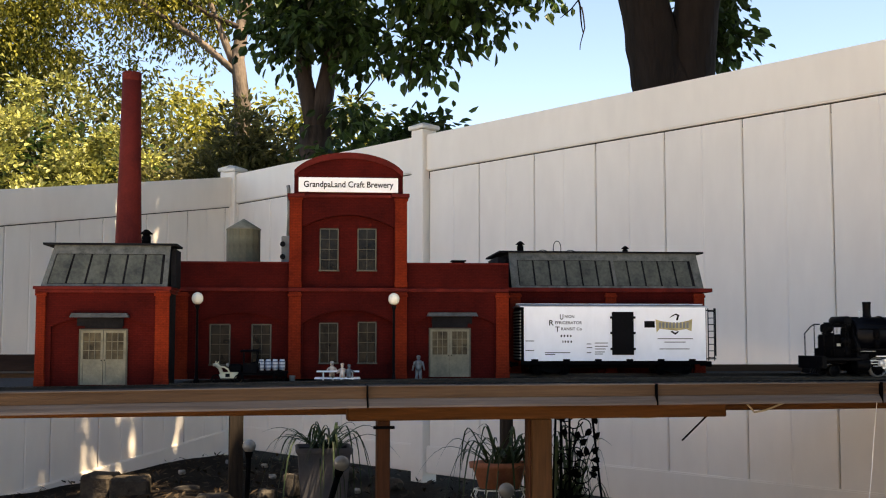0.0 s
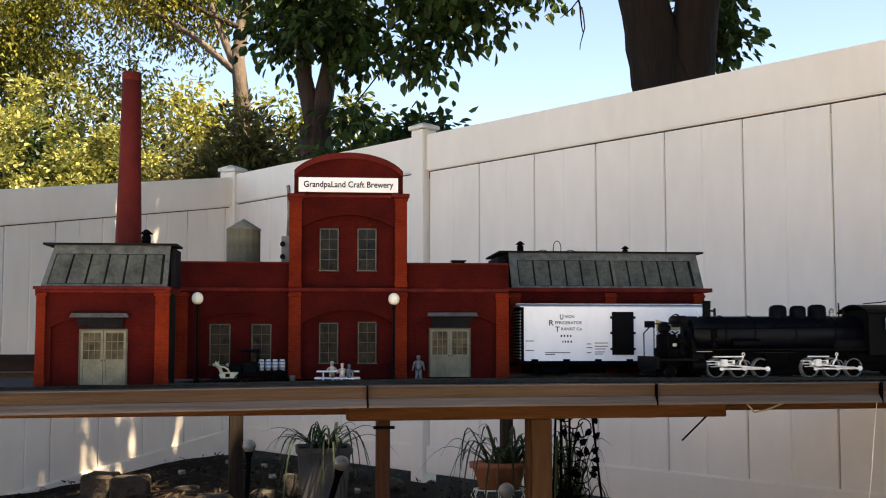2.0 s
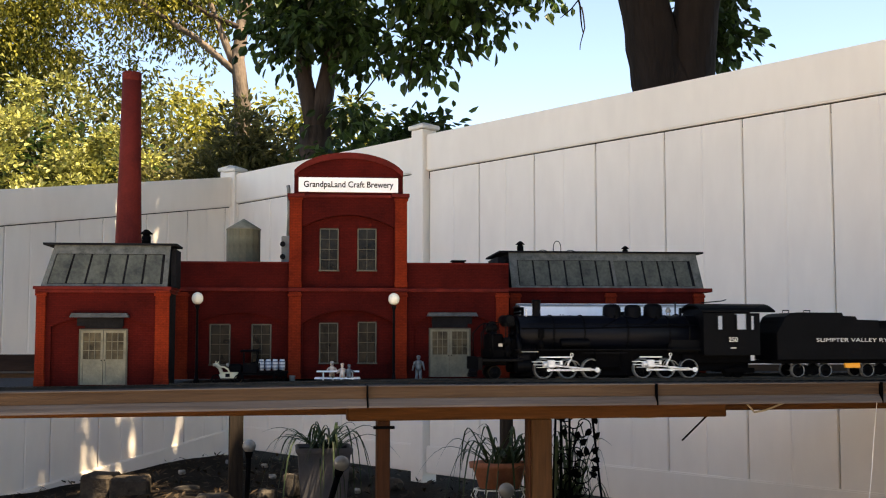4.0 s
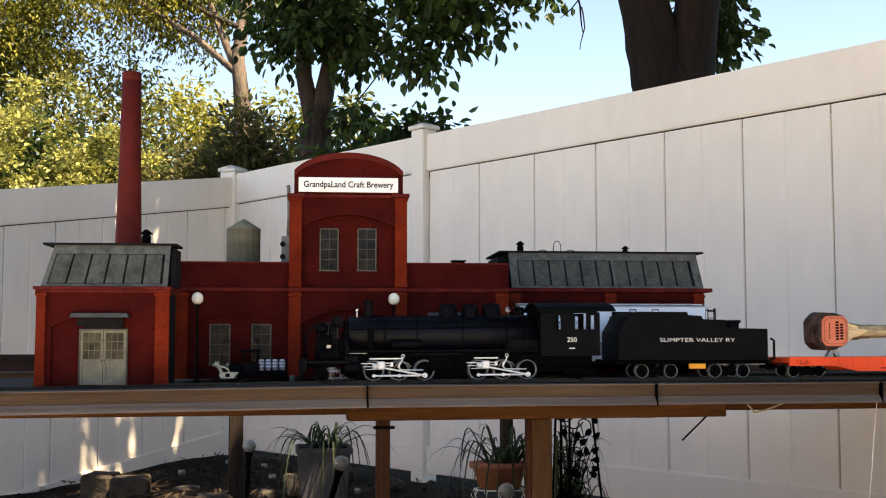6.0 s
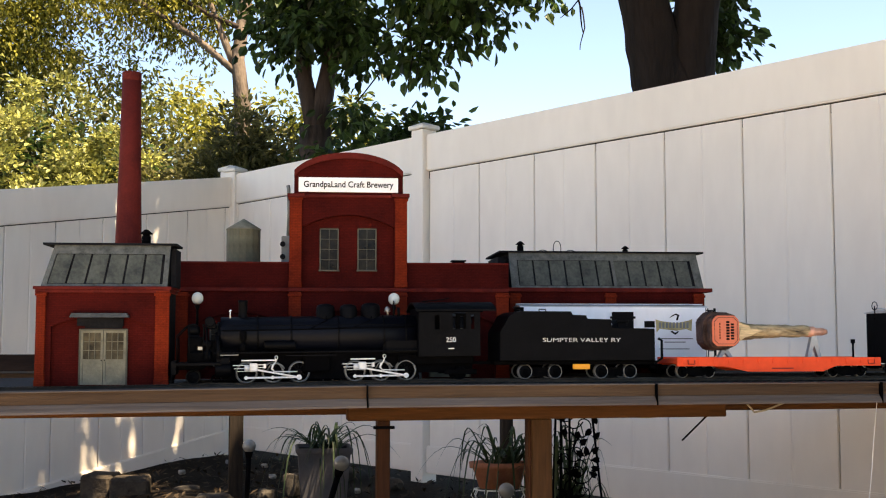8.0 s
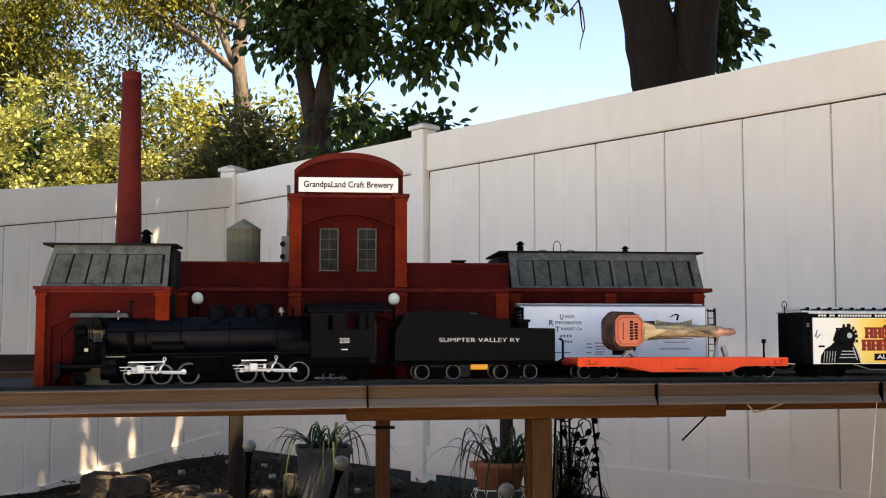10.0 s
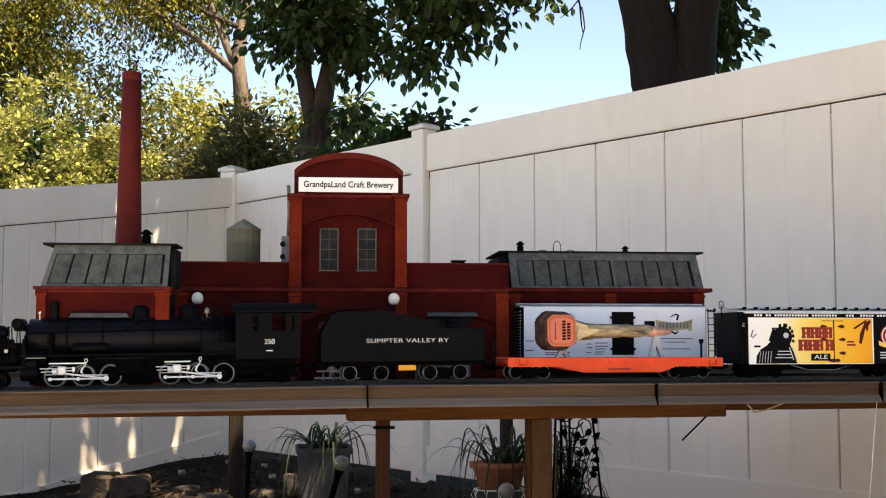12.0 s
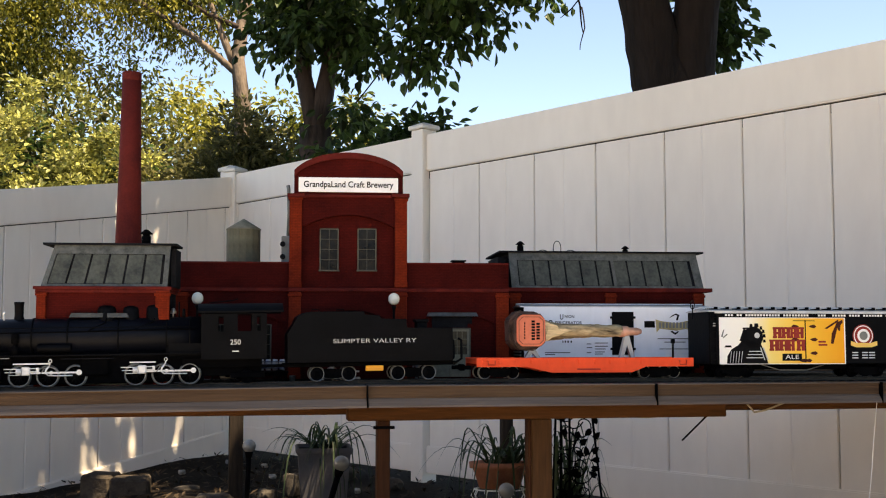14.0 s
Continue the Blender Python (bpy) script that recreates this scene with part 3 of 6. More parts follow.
def make_left_wing():
    b = thing("brewery_wing", "small dark red brick model building with grey mansard roof", "model building", pose(-0.6462, 2.20, 0.6545, 0, 0, 5.5), group="model brewery")
    # core coloured near-black: shade painted onto the wing's right side
    part("wall_core", boxes((-0.118, 0.1225, 0.012, 0.105, 0, 0.182)), "roof_and_shade_dark", b, "side wall coloured near-black for its shade")
    part("recess_wall", boxes((-0.119, 0.121, 0.0080, 0.0115, 0, 0.182)), "red", b)
    bm = bmesh.new()
    arch_layer(bm, -0.120, 0.1245, 0, 0.186, -0.094, 0.093, 0.112, 0.020, 0.0, 0.006)
    part("front_wall", bm, "red", b, "dark red brick front with an arched recess")
    part("cornice", boxes((-0.1275, 0.129, -0.009, 0.105, 0.182, 0.188), (-0.124, 0.126, -0.006, 0.105, 0.176, 0.182), bevel=0.0006), "cornice", b)
    pilaster(b, -0.1215, -0.104, 0, 0.180, 0.0)
    pilaster(b, 0.099, 0.1255, 0, 0.180, 0.0)
    double_door(b, -0.0395, 0.0445, 0.002, 0.1045, 0.005)
    part("transom", boxes((-0.032, 0.037, 0.002, 0.0058, 0.1085, 0.128)), "roof_and_shade_dark", b)
    awning(b, -0.0585, 0.0515, 0.129, 0.004)
    mansard(b, -0.115, 0.1200, 0.188, 0.268, 0.020, -0.003, 0.002, 6, 0.10, (0.021, 0.012))
    part("roof_end", boxes((0.1225, 0.132, 0.03, 0.10, 0.188, 0.262)), "roof_and_shade_dark", b)
    vent(b, 0.0695, 0.06, 0.272, 0.0088)


def make_hall():
    b = thing("brewery_hall", "dark red brick model hall with arched tower and sign", "model building", pose(-0.2219, 2.48, 0.659, 0, 0, 5.5), group="model brewery")
    top = 0.2455
    part("wall_core", boxes((-0.345, 0.366, 0.008, 0.24, 0, top)), "red", b)
    for x0, x1, a0, a1, spring, rise in ((-0.345, -0.105, -0.300, -0.118, 0.118, 0.022), (0.1425, 0.366, 0.160, 0.335, 0.118, 0.022)):
        bm = bmesh.new()
        arch_layer(bm, x0, x1, 0, 0.185, a0, a1, spring, rise, 0.0, 0.008)
        box(bm, x0, x1, 0.0, 0.008, 0.193, top)
        part("front_wall", bm, "red", b, "dark red brick front with an arched recess")
        part("string_course", boxes((x0, x1, -0.006, 0.008, 0.185, 0.193), bevel=0.0008), "cornice", b)
        part("coping", boxes((x0, x1, -0.003, 0.24, top, top + 0.003)), "cornice", b)
    part("tower_core", boxes((-0.103, 0.1405, 0.006, 0.16, 0, 0.392)), "red", b)
    bm = bmesh.new()
    arch_layer(bm, -0.105, 0.1425, 0, 0.185, -0.078, 0.117, 0.118, 0.028, -0.010, 0.006)
    arch_layer(bm, -0.105, 0.1425, 0.193, 0.388, -0.080, 0.117, 0.323, 0.027, -0.010, 0.006)
    part("tower_front", bm, "red", b, "dark red brick tower front with two arched recesses")
    part("string_course", boxes((-0.109, 0.1465, -0.017, 0.006, 0.185, 0.193), bevel=0.0008), "cornice", b)
    for x0, x1 in ((-0.107, -0.081), (0.118, 0.1440)):
        pilaster(b, x0, x1, 0, 0.184, -0.010)
        pilaster(b, x0, x1, 0.194, 0.390, -0.010)
    part("tower_cornice", boxes((-0.112, -0.074, -0.020, 0.05, 0.386, 0.394), (0.111, 0.149, -0.020, 0.05, 0.388, 0.396), (-0.074, 0.111, -0.014, 0.05, 0.387, 0.393), bevel=0.0008), "cornice", b)
    arc = [(0.0186 + 0.1165 * math.sin(a), 0.443 + 0.0395 * (math.cos(a) - math.cos(1.15)) / (1 - math.cos(1.15))) for a in [(-1.15 + 2.3 * i / 20) for i in range(21)]]
    k = 0.1165 * math.sin(1.15)
    arc = [(0.0186 + (x - 0.0186) * 0.1165 / k, z) for x, z in arc]
    bm = bmesh.new()
    prism(bm, [(arc[-1][0], 0.393), (arc[0][0], 0.393)] + arc, -0.008, 0.10)
    part("gable", bm, "red", b, "arched dark red gable")
    bm = bmesh.new()
    for (xa, za), (xb, zb) in zip(arc, arc[1:]):
        prism(bm, [(xa, za - 0.011), (xb, zb - 0.011), (xb, zb + 0.002), (xa, za + 0.002)], -0.014, 0.10)
    part("gable_rim", bm, "cornice", b)
    sign = part("sign_board", boxes((-0.0885, 0.1245, -0.0125, -0.008, 0.3985, 0.430), bevel=0.0005), "white", b, "white sign board with black lettering")
    words("sign_lettering", "GrandpaLand Craft Brewery", 0.0185, "ink", sign, pose(0.018, -0.0128, 0.4145), 0.192, 0.016)
    for x0, x1, z0, z1, y in ((-0.0415, -0.0035, 0.232, 0.3205, 0.004), (0.0395, 0.0776, 0.2325, 0.321, 0.004), (-0.041, -0.0033, 0.034, 0.118, 0.004), (0.0415, 0.0785, 0.034, 0.120, 0.004), (-0.2715, -0.231, 0.031, 0.115, 0.006), (-0.184, -0.145, 0.031, 0.115, 0.006)):
        window(b, x0, x1, z0, z1, y)
    double_door(b, 0.196, 0.2805, 0.003, 0.105, 0.006)
    awning(b, 0.187, 0.298, 0.133, 0.006)
    part("transom", boxes((0.200, 0.277, 0.004, 0.0075, 0.109, 0.130)), "roof_and_shade_dark", b)
    pilaster(b, -0.345, -0.318, 0, 0.183, 0.0)
    pilaster(b, 0.338, 0.366, 0, 0.183, 0.0)
    part("roof_box", boxes((0.25, 0.276, 0.05, 0.08, top, top + 0.010), (0.247, 0.279, 0.047, 0.083, top + 0.010, top + 0.0125)), "black_matt", b)


def make_right_wing():
    b = thing("brewery_wing", "long dark red brick model building with grey mansard roof", "model building", pose(0.3858, 2.68, 0.659, 0, 0, 5.5), group="model brewery")
    part("wall_core", boxes((-0.236, 0.221, 0.006, 0.26, 0, 0.196)), "red", b)
    for x0, x1 in ((-0.236, 0.0), (0.0, 0.222)):
        bm = bmesh.new()
        arch_layer(bm, x0, x1, 0, 0.193, x0 + 0.030, x1 - 0.030, 0.115, 0.02, 0.0, 0.006)
        part("front_wall", bm, "red", b, "dark red brick front with an arched recess")
        for x in (x0 + 0.06, x1 - 0.10):
            window(b, x, x + 0.038, 0.034, 0.118, 0.004)
    for x in (-0.2345, -0.011, 0.198):
        pilaster(b, x, x + 0.025, 0, 0.190, 0.0)
    part("cornice", boxes((-0.240, 0.242, -0.008, 0.26, 0.193, 0.202), bevel=0.0008), "cornice", b)
    mansard(b, -0.229, 0.2225, 0.202, 0.284, -0.005, 0.012, 0.0, 11, 0.25, (0.022, 0.017), split=6)
    part("roof_end", boxes((-0.256, -0.2335, 0.04, 0.2, 0.202, 0.276)), "roof_and_shade_dark", b)
    vent(b, -0.199, 0.06, 0.287, 0.0078)
    vent(b, 0.053, 0.06, 0.281, 0.0068)
    bm = bmesh.new()
    tube(bm, [(-0.113 + 0.0090 * math.cos(a) * (1 if abs(a - 1.57) < 1.2 else 1), 0.05, 0.298 + 0.0165 * math.sin(a)) for a in [math.pi * i / 12 for i in range(13)]], 0.0009, 6)
    tube(bm, [(-0.1040, 0.05, 0.287), (-0.1040, 0.05, 0.298)], 0.0009, 6)
    tube(bm, [(-0.1220, 0.05, 0.287), (-0.1220, 0.05, 0.298)], 0.0009, 6)
    part("wire_loop", bm, "black_matt", b)
    for x in (-0.147, -0.081):
        bm = bmesh.new()
        tube(bm, [(x + 0.011 * math.cos(a), 0.05, 0.288 + 0.005 * math.sin(a)) for a in [math.pi * i / 8 for i in range(9)]], 0.0009, 6)
        part("wire_handle", bm, "black_matt", b)


make_left_wing()
make_hall()
make_right_wing()

def make_chimney():
    c = thing("factory_chimney", "tall tapering dark red model factory chimney", "chimney", pose(-0.6815, 2.50, 0.655))
    bm = bmesh.new()
    lathe(bm, [(0.0300, 0), (0.0292, 0.20), (0.0278, 0.30), (0.0238, 0.455), (0.0204, 0.655)], seg=28)
    part("shaft", bm, "chimney", c, "tapering dark red shaft")
    bm = bmesh.new()
    lathe(bm, [(0.0200, 0.650), (0.0209, 0.652), (0.0209, 0.668), (0.0202, 0.670), (0.0170, 0.670), (0.0170, 0.655)], seg=28)
    part("cap", bm, "chimney", c)
    bm = bmesh.new()
    lathe(bm, [(0.0238, 0.450), (0.0241, 0.451), (0.0241, 0.4535), (0.0238, 0.4545)], seg=28)
    part("joint_ring", bm, "chimney", c)
    part("base", boxes((-0.033, 0.033, -0.033, 0.033, 0, 0.02), bevel=0.002), "chimney", c)


make_chimney()


def make_tank():
    t = thing("water_tank", "round grey-green model water tank on the hall roof", "water tank", pose(-0.4545, 2.63, 0.9045))
    bm = bmesh.new()
    lathe(bm, [(0.0365, 0.004), (0.0370, 0.087)], seg=24)
    body = part("tank_body", bm, "tank", t, "weathered staved tank wall")
    for k in range(16):
        a = 2 * math.pi * (k + 0.3) / 16
        st = part("stave", boxes((0.0350, 0.0378, -0.0072, 0.0072, 0.004, 0.0865), bevel=0.0005), "tank", body)
        st.matrix_basis = pose(0, 0, 0, 0, 0, math.degrees(a))
    bm = bmesh.new()
    lathe(bm, [(0.0395, 0.0860), (0.040, 0.0885), (0.004, 0.1105), (0.002, 0.112)], seg=14)
    part("tank_roof", bm, "tank_roof", t)
    part("tank_base", boxes((-0.036, 0.036, -0.03, 0.03, 0, 0.004)), "dark_wood", t)


make_tank()


# ---- trees and shrubs ----
def leaves(seed, blobs, size, clump=0.16, per=26, droop=0.3, spread=1.0):
    """Vertices and faces of a crown: folded leaves gathered in clumps, denser towards the outside.
    blobs: (x, y, z, rx, ry, rz, clumps)."""
    g = np.random.default_rng(seed)
    base, way = [], []
    for x, y, z, rx, ry, rz, n in blobs:
        d = g.normal(size=(n, 3))
        d /= np.linalg.norm(d, axis=1)[:, None]
        c = d * (g.random(n) ** 0.45)[:, None] * (rx, ry, rz) + (x, y, z)
        off = g.normal(size=(n, per, 3)) * clump * (1, 1, 0.75)
        keep = g.random((n, per)) < 0.55 + 0.45 * g.random((n, 1))
        pts = (c[:, None, :] + off)[keep]
        dirs = (off + g.normal(size=off.shape) * clump * 0.7)[keep]
        base.append(pts)
        way.append(dirs)
    base, way = np.concatenate(base), np.concatenate(way)
    way[:, 2] -= droop * np.linalg.norm(way, axis=1)
    way /= np.linalg.norm(way, axis=1)[:, None] + 1e-9
    n = len(base)
    side = np.cross(way, g.normal(size=(n, 3)) * 0.6 + (0, 0, 1))
    side /= np.linalg.norm(side, axis=1)[:, None] + 1e-9
    up = np.cross(side, way)
    ln = size * (0.6 + 0.7 * g.random((n, 1)))
    wd = ln * (0.21 + 0.08 * g.random((n, 1))) * spread
    fold, curl = up * wd * 0.30, up * ln * -0.10
    v = np.stack([base, base + way * ln * 0.28 - side * wd * 0.92 + fold, base + way * ln * 0.62 - side * wd * 0.85 + fold, base + way * ln + curl, base + way * ln * 0.62 + side * wd * 0.85 + fold, base + way * ln * 0.28 + side * wd * 0.92 + fold], axis=1)
    idx = np.arange(n)[:, None] * 6
    faces = np.concatenate([idx + (0, 3, 2), idx + (0, 2, 1), idx + (0, 4, 3), idx + (0, 5, 4)]).reshape(-1, 3)
    return v.reshape(-1, 3), faces


def crown(name, parent, material, *args, label="", **kw):
    v, f = leaves(*args, **kw)
    me = bpy.data.meshes.new(name)
    me.from_pydata(v.tolist(), [], f.tolist())
    me.materials.append(M[material])
    ob = new(name, me)
    ob.parent = parent
    return tagged(ob, label, kind="stuff")


def limb(name, parent, material, path, radii, seg=10, wob=0.0):
    bm = bmesh.new()
    pts, rr = [], []
    for i in range(len(path) - 1):
        a, b = Vector(path[i]), Vector(path[i + 1])
        for k in range(4):
            f = k / 4
            q = a.lerp(b, f)
            pts.append(q + Vector((noise.noise(q * 3.1), noise.noise(q * 3.1 + Vector((5, 0, 0))), 0)) * wob)
            rr.append((radii[i] + (radii[i + 1] - radii[i]) * f) * (1 + 0.12 * noise.noise(q * 6)))
    pts.append(Vector(path[-1]))
    rr.append(radii[-1])
    tube(bm, pts, rr, seg)
    return part(name, bm, material, parent)


def make_trees():
    # sunlit broad-leaved shrub
    b = thing("shrub", "tall sunlit broad-leaved shrub with pale green leaves", "shrub", pose(0, 0, 0))
    limb("stem", b, "bark", [(-3.2, 9.7, -0.1), (-3.1, 9.7, 1.0), (-3.4, 9.6, 2.2)], [0.06, 0.05, 0.02])
    limb("stem", b, "bark", [(-3.0, 9.8, -0.1), (-2.8, 9.8, 1.2), (-2.5, 9.7, 2.0)], [0.05, 0.04, 0.02])
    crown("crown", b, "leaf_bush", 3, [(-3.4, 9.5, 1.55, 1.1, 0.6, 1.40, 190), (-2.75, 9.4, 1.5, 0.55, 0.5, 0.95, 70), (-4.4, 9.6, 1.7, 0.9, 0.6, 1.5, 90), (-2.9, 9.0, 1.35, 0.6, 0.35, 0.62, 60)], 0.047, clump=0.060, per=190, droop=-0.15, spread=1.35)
    # dark leaves inside the crown, colouring in the shade of its gaps
    crown("gap_shade_leaves", b, "leaf_dark", 4, [(-3.5, 10.0, 1.5, 1.1, 0.4, 1.2, 160), (-2.7, 9.8, 1.5, 0.6, 0.3, 0.9, 80)], 0.085, clump=0.10, per=40, droop=0.1, spread=1.3)
    # tree with pale trunk and golden foliage
    b = thing("tree", "slender tree with pale bark and golden-green foliage", "tree", pose(0, 0, 0))
    limb("trunk", b, "bark_pale", [(-1.90, 11, -0.1), (-1.92, 11, 1.8), (-1.93, 11, 3.0), (-1.98, 11, 3.45), (-1.86, 11.1, 4.6), (-1.9, 11.2, 5.8)], [0.10, 0.09, 0.078, 0.068, 0.05, 0.03])
    limb("branch", b, "bark_pale", [(-1.98, 11, 3.30), (-2.35, 10.9, 3.62), (-2.85, 10.8, 3.93), (-3.3, 10.6, 4.15)], [0.036, 0.028, 0.02, 0.012])
    limb("branch", b, "bark_pale", [(-2.02, 11, 3.40), (-2.18, 11, 3.8), (-2.45, 11.1, 4.5)], [0.04, 0.03, 0.015])
    limb("branch", b, "bark", [(-1.95, 11, 3.75), (-2.25, 11, 3.88), (-2.7, 10.9, 4.12)], [0.03, 0.025, 0.012])
    crown("crown", b, "leaf_gold", 5, [(-3.3, 11.2, 4.2, 1.5, 0.8, 0.55, 330), (-4.4, 11.0, 3.7, 0.8, 0.6, 0.7, 240), (-2.6, 11.3, 3.9, 0.5, 0.5, 0.5, 60), (-1.9, 11.5, 4.4, 0.8, 0.6, 0.5, 60), (-3.5, 11.3, 3.35, 0.9, 0.5, 0.35, 55)], 0.058, clump=0.095, per=44, droop=0.7, spread=0.85)
    # sunlit woods behind
    b = thing("far_woods", "sunlit yellow-green woods in the distance", "woods", pose(0, 0, 0), kind="structure")
    crown("foliage", b, "leaf_bush", 8, [(-3.4, 14.5, 2.6, 1.0, 0.6, 1.4, 220), (-2.6, 14.5, 2.4, 0.8, 0.6, 1.4, 220), (-1.3, 14.8, 2.4, 0.8, 0.6, 0.8, 80), (-5.5, 14.0, 2.8, 1.6, 0.8, 1.8, 190), (-1.9, 15, 2.0, 3.5, 0.5, 0.6, 300)], 0.085, clump=0.13, per=38, droop=0.3)
    # darker leaves added behind the shrub so its gaps look dark
    crown("foliage", b, "leaf_olive", 10, [(-4.8, 12.6, 2.5, 1.9, 0.4, 1.5, 330), (-2.9, 13.0, 2.0, 1.2, 0.4, 0.9, 150)], 0.09, clump=0.11, per=34, droop=0.3)
    crown("foliage", b, "leaf_gold", 9, [(-2.9, 13.8, 3.2, 0.5, 0.4, 0.8, 40), (-1.85, 14.0, 3.35, 0.35, 0.3, 0.5, 46), (-1.10, 14.0, 3.35, 0.30, 0.3, 0.40, 40)], 0.09, clump=0.15, per=22, droop=0.4)
    # olive shrub
    b = thing("shrub", "dense olive-brown shrub behind the fence", "shrub", pose(0, 0, 0))
    limb("stem", b, "bark", [(-1.45, 9.1, -0.1), (-1.4, 9.1, 1.2), (-1.5, 9.0, 2.0)], [0.05, 0.04, 0.02])
    crown("crown", b, "leaf_olive", 11, [(-1.55, 9.1, 1.85, 0.40, 0.35, 0.78, 330), (-1.95, 9.3, 1.7, 0.4, 0.35, 0.6, 150), (-1.15, 9.0, 1.8, 0.3, 0.3, 0.55, 110), (-2.3, 9.3, 1.65, 0.3, 0.3, 0.5, 90)], 0.07, clump=0.06, per=26, droop=-0.3, spread=0.8)
    # dark tree
    b = thing("tree", "dark broad-leaved tree with drooping leafy branches", "tree", pose(0, 0, 0))
    limb("trunk", b, "bark", [(-0.95, 8.7, -0.1), (-0.96, 8.7, 1.6), (-0.97, 8.7, 2.35)], [0.15, 0.13, 0.12], 12)
    limb("limb", b, "bark", [(-0.97, 8.7, 2.3), (-1.06, 8.7, 2.75), (-1.08, 8.7, 3.6)], [0.075, 0.06, 0.045])
    limb("limb", b, "bark", [(-0.96, 8.7, 2.3), (-0.88, 8.7, 2.75), (-0.70, 8.7, 3.6)], [0.085, 0.07, 0.05])
    limb("branch", b, "bark_dark", [(-0.90, 9.0, 2.35), (-0.60, 8.7, 2.62), (-0.30, 8.3, 2.9), (0.1, 8.0, 3.2)], [0.009, 0.006, 0.004, 0.003], 6)
    limb("branch", b, "bark_dark", [(-0.7, 8.8, 3.5), (0.0, 8.3, 3.5), (0.75, 7.8, 3.3)], [0.04, 0.025, 0.008], 6)
    crown("crown", b, "leaf_dark", 13, [(-1.02, 8.4, 3.08, 0.50, 0.4, 0.42, 48), (-1.15, 8.6, 3.5, 0.55, 0.5, 0.35, 38), (-0.66, 8.2, 3.0, 0.24, 0.3, 0.35, 12), (-0.40, 8.1, 3.30, 0.25, 0.3, 0.16, 5), (-0.02, 8.0, 3.15, 0.40, 0.4, 0.25, 20), (-0.02, 7.9, 2.80, 0.30, 0.3, 0.20, 12), (0.25, 7.9, 2.95, 0.3, 0.2, 0.2, 8), (0.5, 7.8, 3.2, 0.4, 0.3, 0.16, 11), (0.0, 8.2, 3.5, 1.2, 0.7, 0.25, 18), (-0.75, 8.8, 2.45, 0.35, 0.3, 0.16, 7)], 0.088, clump=0.082, per=36, droop=0.8, spread=1.25)
    for k, (x, z, h) in enumerate(((-0.18, 3.0, 0.42), (-0.25, 2.95, 0.5), (0.02, 3.0, 0.38), (0.95, 3.05, 0.30), (-0.05, 2.95, 0.45), (0.22, 3.05, 0.3))):
        limb("twig", b, "bark_dark", [(x, 7.9, z), (x + 0.03, 7.9, z - h * 0.5), (x + 0.01 * (k % 3), 7.9, z - h)], [0.006, 0.005, 0.003], 5, 0.05)
    b = thing("shrub", "dark leafy shrub rising over the fence", "shrub", pose(0, 0, 0))
    limb("stem", b, "bark_dark", [(-0.3, 8.0, -0.1), (-0.25, 8.0, 1.2), (-0.2, 8.0, 2.0)], [0.04, 0.03, 0.015])
    crown("crown", b, "leaf_dark", 17, [(-0.18, 8.0, 2.05, 0.36, 0.25, 0.20, 60), (-0.7, 8.3, 1.9, 0.4, 0.3, 0.22, 60), (-0.3, 8.0, 1.7, 0.5, 0.3, 0.3, 60)], 0.080, clump=0.085, per=36, droop=0.4, spread=1.2)
    # great forked tree beyond the right fence; unseen crown added to shade the yard
    b = thing("tree", "great forked tree with dark bark and an unseen crown added for shade", "tree", pose(0, 0, 0))
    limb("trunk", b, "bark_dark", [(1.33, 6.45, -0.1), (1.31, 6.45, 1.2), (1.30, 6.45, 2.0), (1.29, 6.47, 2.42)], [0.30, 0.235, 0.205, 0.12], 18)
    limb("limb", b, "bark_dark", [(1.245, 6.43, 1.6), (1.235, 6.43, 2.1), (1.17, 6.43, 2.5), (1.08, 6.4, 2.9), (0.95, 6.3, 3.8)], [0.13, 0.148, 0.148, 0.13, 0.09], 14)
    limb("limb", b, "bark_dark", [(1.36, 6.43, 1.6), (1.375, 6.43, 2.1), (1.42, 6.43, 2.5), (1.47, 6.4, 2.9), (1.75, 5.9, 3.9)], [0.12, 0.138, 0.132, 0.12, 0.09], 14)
    limb("branch", b, "bark_dark", [(1.75, 5.9, 3.9), (1.7, 5.2, 4.2), (1.6, 4.0, 4.3), (1.8, 2.2, 4.2)], [0.09, 0.07, 0.05, 0.02], 8)
    limb("branch", b, "bark_dark", [(1.7, 5.2, 4.2), (2.7, 3.6, 3.8), (3.6, 1.6, 3.2)], [0.06, 0.04, 0.02], 8)
    crown("side_foliage", b, "leaf_dark", 19, [(1.66, 6.9, 2.74, 0.17, 0.25, 0.30, 26), (1.55, 6.9, 2.6, 0.10, 0.2, 0.3, 12)], 0.080, clump=0.075, per=34, droop=0.5, spread=1.15)
